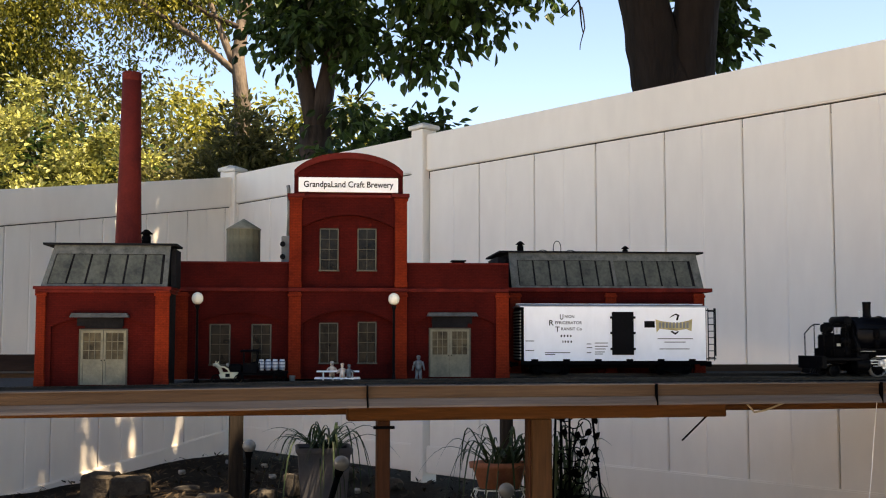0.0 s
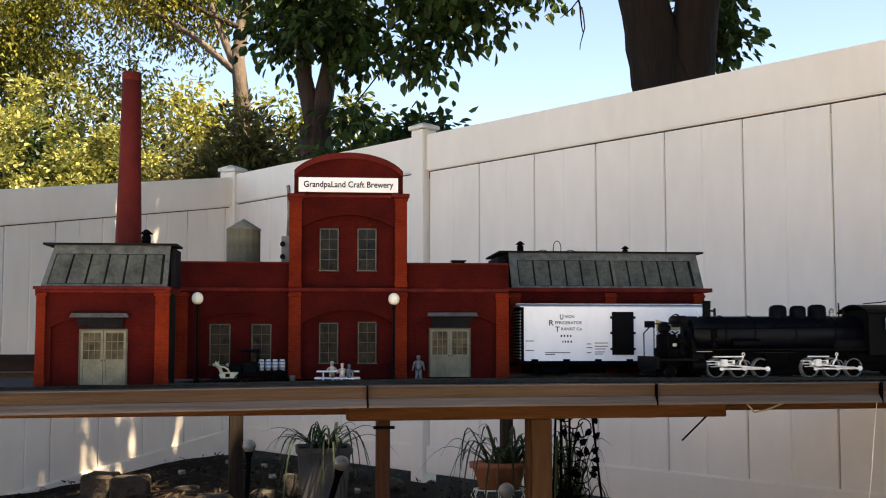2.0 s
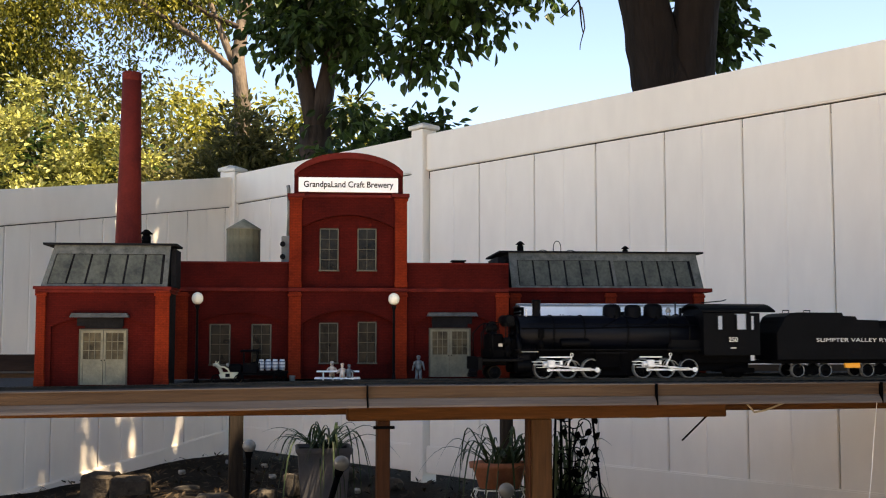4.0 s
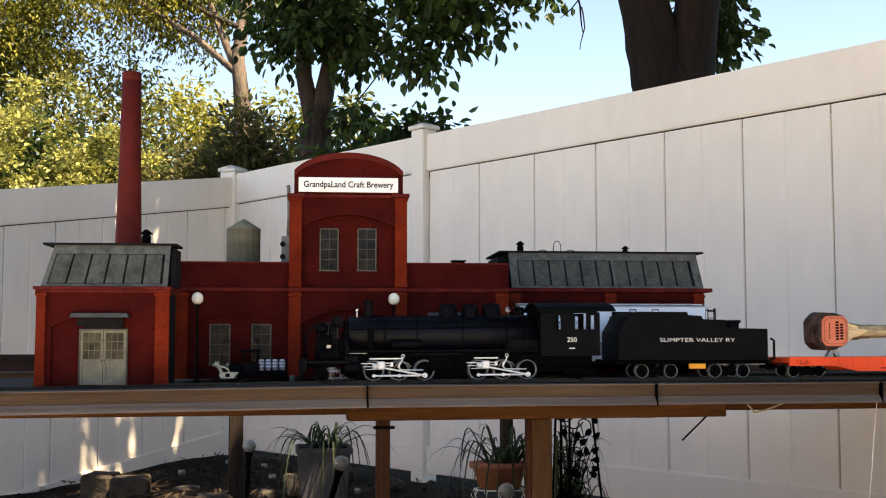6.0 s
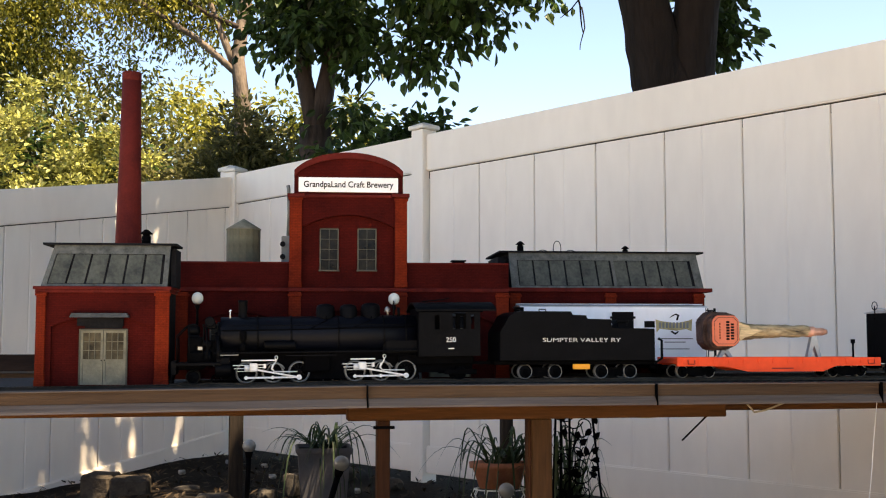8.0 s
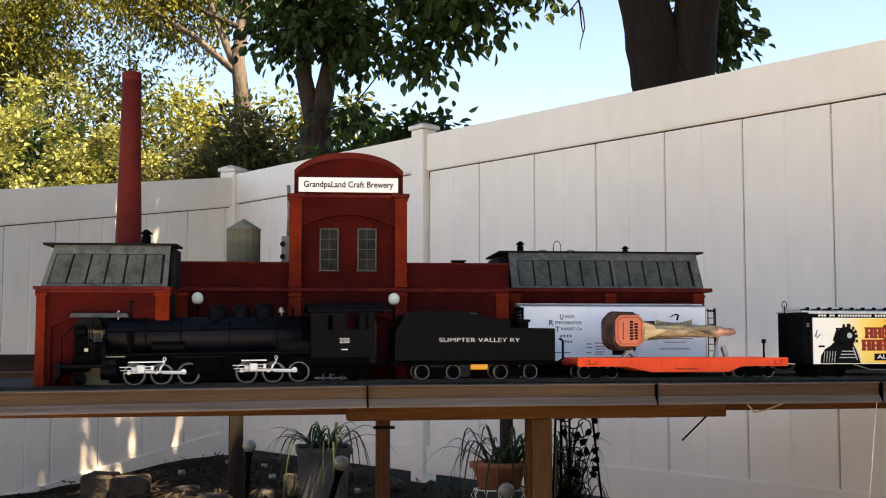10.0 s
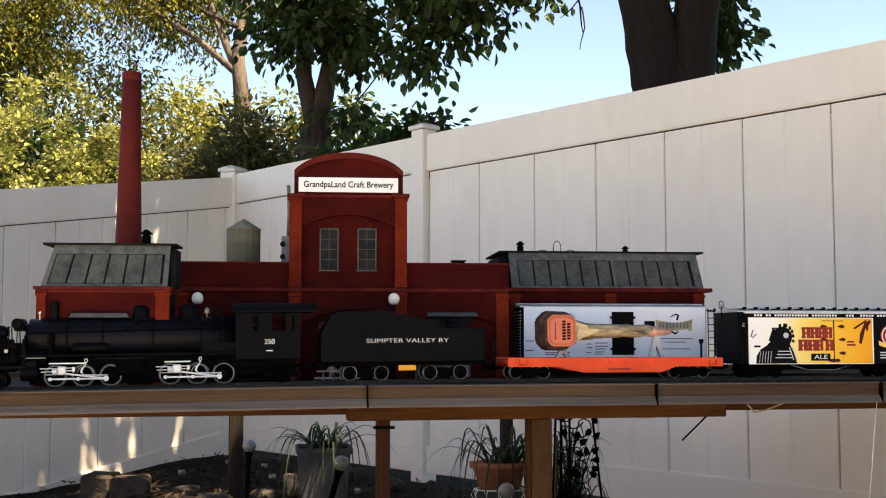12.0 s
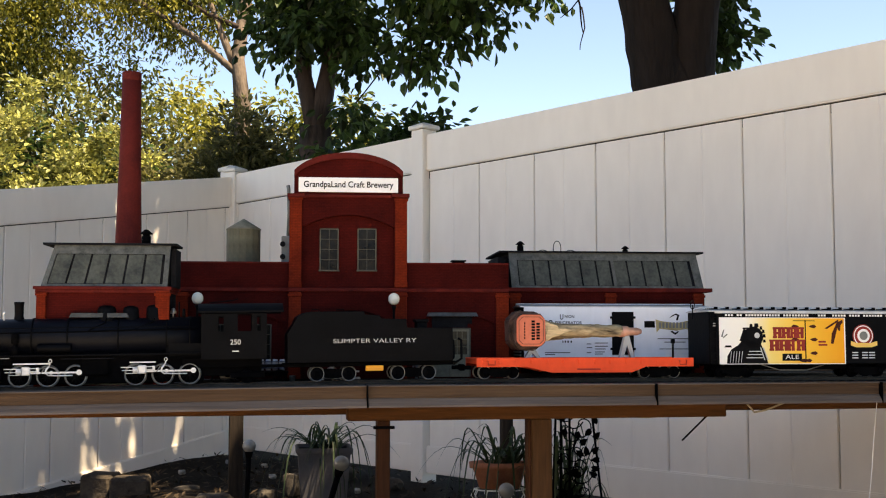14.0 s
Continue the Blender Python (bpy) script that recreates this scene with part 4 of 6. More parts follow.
    # out of view: leaf masses placed to block sun and sky, gaps leave dapples
    crown("crown", b, "leaf_dark", 23, [(1.5, 2.0, 4.3, 2.0, 1.45, 0.7, 480), (2.25, 4.87, 4.0, 1.6, 2.2, 0.8, 300), (-1.57, 6.45, 4.3, 0.7, 0.8, 0.35, 100), (0.73, 6.15, 4.3, 0.72, 1.1, 0.35, 130), (-0.47, 7.15, 4.3, 0.7, 0.55, 0.3, 75), (-0.87, 4.9, 4.3, 1.0, 0.45, 0.3, 60), (-0.90, 5.52, 4.3, 0.28, 0.22, 0.2, 22), (-0.10, 6.40, 4.3, 0.16, 0.36, 0.2, 12), (3.96, 0.6, 3.0, 1.2, 2.4, 1.3, 330), (3.0, 3.28, 2.9, 0.9, 1.6, 0.8, 230)], 0.20, clump=0.20, per=26, droop=0.2, spread=1.3)
    limb("twig", b, "bark_dark", [(0.74, 6.4, 2.75), (0.775, 6.4, 2.62), (0.79, 6.4, 2.46)], [0.004, 0.006, 0.003], 5, 0.02)
    limb("twig", b, "bark_dark", [(0.80, 6.4, 2.70), (0.72, 6.4, 2.60), (0.66, 6.4, 2.55)], [0.004, 0.004, 0.002], 5)


make_trees()


# ---- rolling stock ----
def wheelset(parent, x, r, y, spokes=0, rim="tyre_metal", name="wheelset"):
    """Two wheels on their axle; turns about its own y."""
    bm = bmesh.new()
    tube(bm, [(0, -y, 0), (0, y, 0)], 0.0022, 8)
    w = part(name, bm, "black", parent, at=pose(x, 0, r))
    for side in (-1, 1):
        bm = bmesh.new()
        if spokes:
            lathe(bm, [(r * 0.24, side * (y - 0.001)), (r * 0.24, side * (y + 0.005))], axis="y", seg=14)
            for k in range(spokes):
                a = 2 * math.pi * k / spokes
                tube(bm, [(0.1 * r * math.cos(a), side * (y + 0.002), 0.1 * r * math.sin(a)), (0.88 * r * math.cos(a), side * (y + 0.002), 0.88 * r * math.sin(a))], r * 0.06, 5)
            tube(bm, [(0.5 * r, side * (y + 0.002), 0), (0.5 * r, side * (y + 0.007), 0)], r * 0.10, 8)
        else:
            lathe(bm, [(r * 0.9, side * (y - 0.002)), (r * 0.9, side * (y + 0.002)), (r * 0.5, side * (y + 0.0005)), (r * 0.3, side * (y + 0.003)), (r * 0.1, side * (y + 0.004))], axis="y", seg=20)
        part("wheel_centre", bm, "black", w)
        bm = bmesh.new()
        seg = 28
        rings = []
        for rr, yy in ((r * 0.90, y - 0.002), (r * 0.90, y + 0.0035), (r * 0.97, y + 0.0040), (r, y + 0.003), (r, y - 0.002), (r * 1.10, y - 0.003), (r * 1.10, y - 0.0045), (r * 0.90, y - 0.0045)):
            rings.append([bm.verts.new((rr * math.cos(2 * math.pi * k / seg), side * yy, rr * math.sin(2 * math.pi * k / seg))) for k in range(seg)])
        for a, b in zip(rings, rings[1:] + rings[:1]):
            for k in range(seg):
                bm.faces.new((a[k], a[(k + 1) % seg], b[(k + 1) % seg], b[k])).smooth = True
        part("tyre", bm, rim, w)
    return w


ROLLING, RODS = [], []


def truck_frame(parent, x0, x1, z, y=0.036):
    for side in (-1, 1):
        bm = bmesh.new()
        prism(bm, [(x0 - 0.012, z), (x0 + 0.010, z - 0.006), ((x0 + x1) / 2 - 0.010, z - 0.010), ((x0 + x1) / 2 + 0.010, z - 0.010), (x1 - 0.010, z - 0.006), (x1 + 0.012, z), (x1 + 0.010, z + 0.005), ((x0 + x1) / 2, z + 0.008), (x0 - 0.010, z + 0.005)], side * y - 0.002, side * y + 0.002)
        for x in (x0, x1):
            box(bm, x - 0.005, x + 0.005, side * (y + 0.0035) - 0.0035, side * (y + 0.0035) + 0.0035, z - 0.005, z + 0.004, 0.001)
        part("truck_frame", bm, "black_matt", parent)


def coupler(parent, x, d, z=0.022):
    bm = boxes((min(x, x + d * 0.02), max(x, x + d * 0.02), -0.004, 0.004, z - 0.004, z + 0.004), (min(x + d * 0.014, x + d * 0.024), max(x + d * 0.014, x + d * 0.024), -0.009, 0.007, z - 0.006, z + 0.006), bevel=0.001)
    part("coupler", bm, "black_matt", parent)


def make_engine():
    e = thing("steam_locomotive", "black articulated model steam locomotive with bright valve gear", "locomotive", pose(0, 0, 0))
    # boiler with smokebox, bands and firebox
    bm = bmesh.new()
    lathe(bm, [(0.0330, -0.442), (0.0354, -0.4415), (0.0354, -0.385), (0.0356, -0.30), (0.0364, -0.19), (0.0368, -0.062)], (0, 0, 0.0910), "x", 32)
    part("boiler", bm, "navy", e, "satin black boiler")
    bm = bmesh.new()
    lathe(bm, [(0.026, -0.4475), (0.026, -0.441)], (0, 0, 0.091), "x", 24)
    lathe(bm, [(0.005, -0.453), (0.007, -0.4475)], (0, 0, 0.091), "x", 12)
    part("smokebox_door", bm, "black", e)
    for x in (-0.372, -0.308, -0.217, -0.128, -0.085):
        bm = bmesh.new()
        lathe(bm, [(0.0374, x - 0.0016), (0.0374, x + 0.0016)], (0, 0, 0.0910), "x", 32)
        part("boiler_band", bm, "black", e)
    part("firebox", boxes((-0.13, -0.055, -0.034, 0.034, 0.048, 0.092), bevel=0.006), "black", e)
    bm = bmesh.new()
    lathe(bm, [(0.0110, 0.122), (0.0088, 0.128), (0.0082, 0.134), (0.0086, 0.153), (0.0092, 0.154), (0.0092, 0.1585), (0.0070, 0.1585), (0.0070, 0.145)], (-0.3995, 0, 0), seg=18)
    part("smokestack", bm, "black", e)
    for x, r, z in ((-0.2400, 0.0188, 0.1505), (-0.1948, 0.0176, 0.1495), (-0.1510, 0.0196, 0.1520)):
        bm = bmesh.new()
        lathe(bm, [(r * 1.12, 0.118), (r * 1.0, 0.125), (r * 0.97, z - 0.008), (r * 0.85, z - 0.003), (r * 0.5, z), (0.001, z + 0.0004)], (x, 0, 0), seg=20)
        part("dome", bm, "black", e)
    bm = bmesh.new()
    lathe(bm, [(0.006, 0.134), (0.0055, 0.139), (0.003, 0.144), (0.001, 0.145)], (-0.1175, 0, 0), seg=12)
    tube(bm, [(-0.1175, -0.008, 0.125), (-0.1175, -0.008, 0.142), (-0.1175, 0.008, 0.142), (-0.1175, 0.008, 0.125)], 0.001, 5)
    part("bell", bm, "tyre_metal", e)
    bm = bmesh.new()
    tube(bm, [(-0.106, -0.01, 0.125), (-0.106, -0.01, 0.156)], 0.0016, 6)
    tube(bm, [(-0.097, -0.014, 0.126), (-0.097, -0.014, 0.143)], 0.003, 8)
    part("safety_valve", bm, "black", e)
    for x in (-0.424,):
        bm = bmesh.new()
        tube(bm, [(x, -0.012, 0.122), (x, -0.012, 0.136)], 0.0012, 6)
        tube(bm, [(x - 0.002, -0.012, 0.136), (x + 0.002, -0.012, 0.140)], 0.0018, 8)
        part("whistle", bm, "chrome", e, "small bright whistle")
    # head end: lamp, feed-water heater, pumps, deck, rails, pilot
    bm = bmesh.new()
    lathe(bm, [(0.0085, -0.032), (0.0098, -0.030), (0.0098, 0.030), (0.0085, 0.032)], (-0.462, 0, 0.1175), "y", 18)
    box(bm, -0.468, -0.450, -0.026, 0.026, 0.104, 0.116, 0.002)
    part("feedwater_heater", bm, "black", e)
    part("front_tank", boxes((-0.5030, -0.4740, -0.024, 0.024, 0.040, 0.089), bevel=0.003), "black_matt", e)
    bm = bmesh.new()
    lathe(bm, [(0.0090, -0.5040), (0.0102, -0.5010), (0.0102, -0.4860), (0.0060, -0.4810)], (0, 0, 0.1015), "x", 18)
    box(bm, -0.4980, -0.4880, -0.006, 0.006, 0.108, 0.1145, 0.001)
    box(bm, -0.5000, -0.4820, -0.010, 0.010, 0.088, 0.0925, 0.001)
    part("headlamp", bm, "black", e)
    part("lamp_plate", boxes((-0.4840, -0.4760, -0.0252, -0.0238, 0.0640, 0.0700)), "tyre_metal", e)
    part("front_truck_skirt", boxes((-0.5230, -0.470, -0.041, -0.036, 0.027, 0.040), bevel=0.004), "black_matt", e)
    part("front_truck_skirt", boxes((-0.5230, -0.470, 0.036, 0.041, 0.027, 0.040), bevel=0.004), "black_matt", e)
    for y in (-0.020, 0.020):
        bm = bmesh.new()
        lathe(bm, [(0.0095, 0.040), (0.0095, 0.060), (0.0050, 0.062), (0.0050, 0.068), (0.0095, 0.069), (0.0095, 0.079), (0.006, 0.082)], (-0.466, y * 1.4, 0), seg=14)
        part("air_pump", bm, "black", e)
    part("front_deck", boxes((-0.5270, -0.440, -0.043, 0.043, 0.034, 0.0405), bevel=0.001), "black", e)
    part("front_step", boxes((-0.5040, -0.4650, -0.036, 0.036, 0.0405, 0.060), bevel=0.002), "black_matt", e)
    part("pilot_beam", boxes((-0.5330, -0.5230, -0.045, 0.045, 0.018, 0.044), bevel=0.001), "black", e)
    bm = bmesh.new()
    for k in range(9):
        y = -0.036 + 0.009 * k
        tube(bm, [(-0.5270, y, 0.026), (-0.5390 + abs(y) * 0.15, y, 0.006)], 0.0022, 5)
    tube(bm, [(-0.5330, -0.040, 0.006), (-0.5400, 0, 0.006), (-0.5330, 0.040, 0.006)], 0.0025, 5)
    part("pilot", bm, "black", e)
    for y in (-0.041, 0.041):
        bm = bmesh.new()
        tube(bm, [(-0.5220, y, 0.042), (-0.5225, y, 0.091), (-0.5080, y, 0.106), (-0.5000, y, 0.111), (-0.4870, y, 0.111)], 0.0014, 6)
        tube(bm, [(-0.5000, y, 0.042), (-0.5000, y, 0.111)], 0.0012, 6)
        tube(bm, [(-0.4750, y, 0.042), (-0.4730, y, 0.106), (-0.4750, y, 0.112), (-0.4690, y, 0.112), (-0.4650, y, 0.042)], 0.0012, 6)
        part("front_handrail", bm, "black", e)
        bm = bmesh.new()
        tube(bm, [(-0.43 + 0.05 * k, y * 0.93, 0.109) for k in range(8)], 0.0009, 6)
        part("boiler_handrail", bm, "black", e)
        part("running_board", boxes((-0.455, -0.062, min(y * 0.72, y * 1.1), max(y * 0.72, y * 1.1), 0.0560, 0.0590), bevel=0.0006), "black", e)
        part("board_edge", boxes((-0.318, -0.2225, y * 1.115 - 0.0006, y * 1.115 + 0.0006, 0.0505, 0.0518)), "navy", e)
        part("board_edge", boxes((-0.4435, -0.408, y * 1.115 - 0.0006, y * 1.115 + 0.0006, 0.0530, 0.0543)), "rim_bright", e)
        bm = bmesh.new()
        tube(bm, [(-0.447, y * 0.75, 0.088), (-0.446, y * 1.02, 0.065), (-0.444, y * 1.05, 0.045)], 0.0048, 8)
        part("steam_pipe", bm, "black", e)
        bm = bmesh.new()
        lathe(bm, [(0.0075, -0.36), (0.0080, -0.358), (0.0080, -0.302), (0.0075, -0.300)], (0, y * 0.88, 0.071), "x", 12)
        part("air_tank", bm, "black", e)
    part("saddle", boxes((-0.452, -0.405, -0.030, 0.030, 0.038, 0.066), bevel=0.004), "black_matt", e)
    part("pump_shield", boxes((-0.4640, -0.444, -0.030, 0.030, 0.038, 0.082), bevel=0.004), "black_matt", e)
    part("rear_saddle", boxes((-0.285, -0.232, -0.034, 0.034, 0.018, 0.062), bevel=0.004), "black_matt", e)
    for y in (-0.036, 0.036):
        bm = bmesh.new()
        lathe(bm, [(0.0140, -0.452), (0.0150, -0.450), (0.0150, -0.424), (0.0140, -0.422)], (0, y, 0.026), "x", 18)
        box(bm, -0.450, -0.424, y - 0.010, y + 0.010, 0.036, 0.050, 0.002)
        part("front_cylinder", bm, "black", e)
        bm = bmesh.new()
        tube(bm, [(-0.44, y * 0.98, 0.100), (-0.30, y * 0.98, 0.101), (-0.20, y * 1.0, 0.103), (-0.07, y * 1.02, 0.104)], 0.0013, 6)
        tube(bm, [(-0.27, y * 0.95, 0.103), (-0.240, y * 0.7, 0.118), (-0.240, y * 0.5, 0.126)], 0.0012, 6)
        tube(bm, [(-0.190, y * 0.95, 0.103), (-0.153, y * 0.7, 0.118), (-0.151, y * 0.5, 0.126)], 0.0012, 6)
        part("boiler_pipe", bm, "black_matt", e)
        bm = bmesh.new()
        lathe(bm, [(0.006, 0.060), (0.006, 0.074), (0.003, 0.075), (0.003, 0.080), (0.0065, 0.081), (0.0065, 0.098), (0.004, 0.100)], (-0.40, y * 1.05, 0), seg=12)
        part("side_pump", bm, "black_matt", e)
    part("frame", boxes((-0.445, 0.05, -0.016, 0.016, 0.014, 0.056), bevel=0.001), "black_matt", e)
    part("frame_web", boxes((-0.440, -0.060, -0.021, 0.021, 0.004, 0.064), bevel=0.002), "black_matt", e)
    part("ash_pan", boxes((-0.10, 0.05, -0.03, 0.03, 0.030, 0.05), bevel=0.002), "black_matt", e)
    # cab
    cab = part("cab", boxes((-0.0635, -0.0605, -0.044, 0.044, 0.046, 0.140), (-0.0605, 0.0585, -0.044, 0.044, 0.046, 0.049)), "black", e)
    for s in (-1, 1):
        y0, y1 = min(s * 0.044, s * 0.047), max(s * 0.044, s * 0.047)
        part("cab_side", boxes((-0.0635, -0.032, y0, y1, 0.046, 0.132), (-0.022, 0.004, y0, y1, 0.0985, 0.132), (-0.032, 0.0585, y0, y1, 0.046, 0.0985), (-0.032, -0.022, y0, y1, 0.126, 0.132), (0.004, 0.0305, y0, y1, 0.1305, 0.132), (0.0305, 0.040, y0, y1, 0.0985, 0.132), (0.047, 0.0585, y0, y1, 0.0985, 0.132), (0.040, 0.047, y0, y1, 0.126, 0.132)), "black", cab)
    bm = bmesh.new()
    arc = [(-0.052 + 0.104 * i / 10, 0.1335 + 0.0155 * (1 - (2 * i / 10 - 1) ** 2)) for i in range(11)]
    outline = [(y, z) for y, z in arc] + [(y, z + 0.0035) for y, z in reversed(arc)]
    ends = [[bm.verts.new((x, y, z)) for y, z in outline] for x in (-0.070, 0.090)]
    bm.faces.new(ends[0])
    bm.faces.new(ends[1][::-1])
    for i in range(len(outline)):
        j = (i + 1) % len(outline)
        bm.faces.new((ends[0][j], ends[0][i], ends[1][i], ends[1][j]))
    part("cab_roof", bm, "black", cab)
    bm = bmesh.new()
    tube(bm, [(-0.05, -0.01, 0.154), (-0.005, -0.01, 0.158), (0.005, -0.01, 0.161)], 0.0012, 5)
    part("roof_hatch", bm, "black", cab)
    words("cab_number", "250", 0.0135, "letter", e, pose(0.0, -0.0473, 0.0775))
    part("cab_bar", boxes((-0.006, 0.006, -0.0478, -0.047, 0.0600, 0.0618)), "letter", e)
    # driving wheels, cylinders and rods
    for wheels, bar in (((-0.3930, -0.3430, -0.2930), 0.056), ((-0.1850, -0.1350, -0.0855), 0.038)):
        w1 = wheels[0]
        for x in wheels:
            w = wheelset(e, x, 0.0195, 0.0265, 11, "rim_bright", "driving_wheelset")
            ROLLING.append((w, x, 0.0195, 0.0))
        for s in (-1, 1):
            y = s * 0.0385
            bm = boxes((w1 + 0.005, w1 + 0.021, y - 0.004, y + 0.004, 0.0215, 0.0375), bevel=0.002)
            lathe(bm, [(0.0050, w1 - 0.004), (0.0062, w1 - 0.002), (0.0062, w1 + 0.006)], (0, y, 0.0285), "x", 14)
            part("cylinder", bm, "chrome", e, "bright metal cylinder")
            bm = boxes((w1 - 0.026, w1 + 0.006, y - 0.0014, y + 0.0014, 0.0328, 0.0346), (w1 - 0.024, w1 + 0.006, y - 0.0014, y + 0.0014, 0.0270, 0.0285), (w1 - 0.017, w1 + 0.006, y - 0.0014, y + 0.0014, 0.0218, 0.0230), bevel=0.0004)
            part("valve_chest_bar", bm, "chrome", e)
            bm = boxes((w1 + 0.020, w1 + 0.036, y - 0.0014, y + 0.0014, 0.0335, 0.0352), (w1 + 0.020, w1 + 0.036, y - 0.0014, y + 0.0014, 0.0285, 0.0300), (w1 + 0.0315, w1 + 0.0365, y - 0.0022, y + 0.0022, 0.0275, 0.0360), bevel=0.0004)
            part("crosshead_guide", bm, "chrome", e)
            part("valve_bar", boxes((w1 - 0.010, w1 + bar, y - 0.0018, y + 0.0018, 0.0415, 0.0442), bevel=0.0005), "chrome", e)
            bm = bmesh.new()
            ring = [(w1 + 0.056 + 0.0026 * math.sin(q), y, 0.0475 + 0.0034 * math.cos(q)) for q in [2 * math.pi * k / 12 for k in range(13)]]
            tube(bm, ring, 0.0009, 6)
            tube(bm, [(w1 + 0.056, y, 0.0442), (w1 + 0.0545, y, 0.0385)], 0.0013, 6)
            part("lifting_link", bm, "chrome", e)
            bm = bmesh.new()
            tube(bm, [(w1 + 0.0545, y, 0.0385), (w1 + 0.0495, y, 0.0325), (w1 + 0.0475, y, 0.0265), (w1 + 0.0520, y, 0.0212)], [0.0016, 0.0022, 0.0022, 0.0014], 6)
            tube(bm, [(w1 + 0.0520, y, 0.0212), (w1 + 0.072, y, 0.0205), (wheels[2] - 0.004, y, 0.0205)], 0.0013, 6)
            part("expansion_link", bm, "chrome", e)
            bm = bmesh.new()
            tube(bm, [(w1 + 0.0390, y * 0.97, 0.0240), (w1 + 0.0450, y * 0.97, 0.0340), (w1 + 0.0560, y * 0.97, 0.0365), (w1 + 0.0660, y * 0.97, 0.0335), (w1 + 0.0720, y * 0.97, 0.0265)], 0.0011, 6)
            part("valve_link", bm, "rim_bright", e)
            bm = boxes((wheels[0] - 0.004, wheels[2] + 0.004, -0.0010, 0.0010, -0.0018, 0.0018), bevel=0.0005)
            for x in wheels:
                lathe(bm, [(0.0036, -0.0014), (0.0036, 0.0014)], (x, 0, 0), "y", 10)
            rod = part("side_rod", bm, "chrome", e, at=pose(0, s * 0.0342, 0.0195))
            RODS.append((rod, 0.0, s * 0.0342, 0.0195, "side"))
            bm = boxes((-0.094, 0.003, -0.0010, 0.0010, -0.0017, 0.0017), bevel=0.0005)
            lathe(bm, [(0.0052, -0.0014), (0.0052, 0.0014)], (0, 0, 0), "y", 10)
            lathe(bm, [(0.0030, -0.0014), (0.0030, 0.0014)], (-0.088, 0, 0), "y", 10)
            rod = part("main_rod", bm, "chrome", e, at=pose(wheels[2], s * 0.0368, 0.0195))
            RODS.append((rod, wheels[2], s * 0.0368, 0.0195, "main"))
    w = wheelset(e, -0.4930, 0.0128, 0.0265, 0, "rail")
    ROLLING.append((w, -0.4930, 0.0128, 0))
    w = wheelset(e, 0.022, 0.0125, 0.0265, 0, "black")
    ROLLING.append((w, 0.022, 0.0125, 0))
    for y in (-0.036, 0.033):
        part("trailing_truck_side", boxes((-0.01, 0.055, y, y + 0.003, 0.010, 0.020), bevel=0.001), "black_matt", e)
    part("drawbar", boxes((0.05, 0.10, -0.006, 0.006, 0.028, 0.034)), "black_matt", e)
    return e


def make_tender():
    e = thing("tender", "black model tender with white lettering and an amber reflector", "tender", pose(0, 0, 0))
    bm = bmesh.new()
    prism(bm, [(0.097, 0.036), (0.418, 0.036), (0.418, 0.1002), (0.327, 0.1002), (0.327, 0.1183), (0.276, 0.1183), (0.275, 0.1262), (0.245, 0.1262), (0.244, 0.1340), (0.142, 0.1340), (0.128, 0.132), (0.116, 0.1255), (0.110, 0.112), (0.101, 0.098), (0.097, 0.092)], -0.046, 0.046)
    bmesh.ops.bevel(bm, geom=bm.edges[:], offset=0.0012, segments=1, affect="EDGES")
    part("body", bm, "black", e, "satin black tender body")
    part("underframe", boxes((0.09, 0.425, -0.040, 0.040, 0.028, 0.036), bevel=0.001), "black_matt", e)
    part("amber_reflector", boxes((0.2462, 0.2807, -0.0475, -0.042, 0.0190, 0.0296), bevel=0.001), "amber", e, "amber reflector box")
    part("tool_box", boxes((0.353, 0.374, -0.012, 0.012, 0.1002, 0.1125), (0.350, 0.377, -0.014, 0.014, 0.1125, 0.1185), bevel=0.001), "black", e)
    bm = bmesh.new()
    for x in (0.156, 0.205):
        tube(bm, [(x - 0.007, 0.02, 0.134), (x - 0.007, 0.02, 0.140), (x + 0.007, 0.02, 0.140), (x + 0.007, 0.02, 0.134)], 0.0012, 5)
    part("rail_hoop", bm, "black", e)
    for y in (-0.035, 0.035):
        bm = bmesh.new()
        tube(bm, [(0.421, y, 0.030), (0.437, y, 0.040), (0.437, y, 0.076), (0.430, y, 0.080)], 0.0028, 6)
        part("rear_grab_iron", bm, "black", e)
    words("lettering", "SUMPTER VALLEY RY", 0.0115, "letter", e, pose(0.2646, -0.0464, 0.0767), 0.161, -0.014)
    for x in (0.1546, 0.2164, 0.3124, 0.3734):
        w = wheelset(e, x, 0.0142, 0.0265, 0, "rim_bright")
        ROLLING.append((w, x, 0.0142, 0))
    truck_frame(e, 0.1546, 0.2164, 0.0150, 0.024)
    truck_frame(e, 0.3124, 0.3734, 0.0150, 0.024)
    coupler(e, 0.425, 1)
    return e


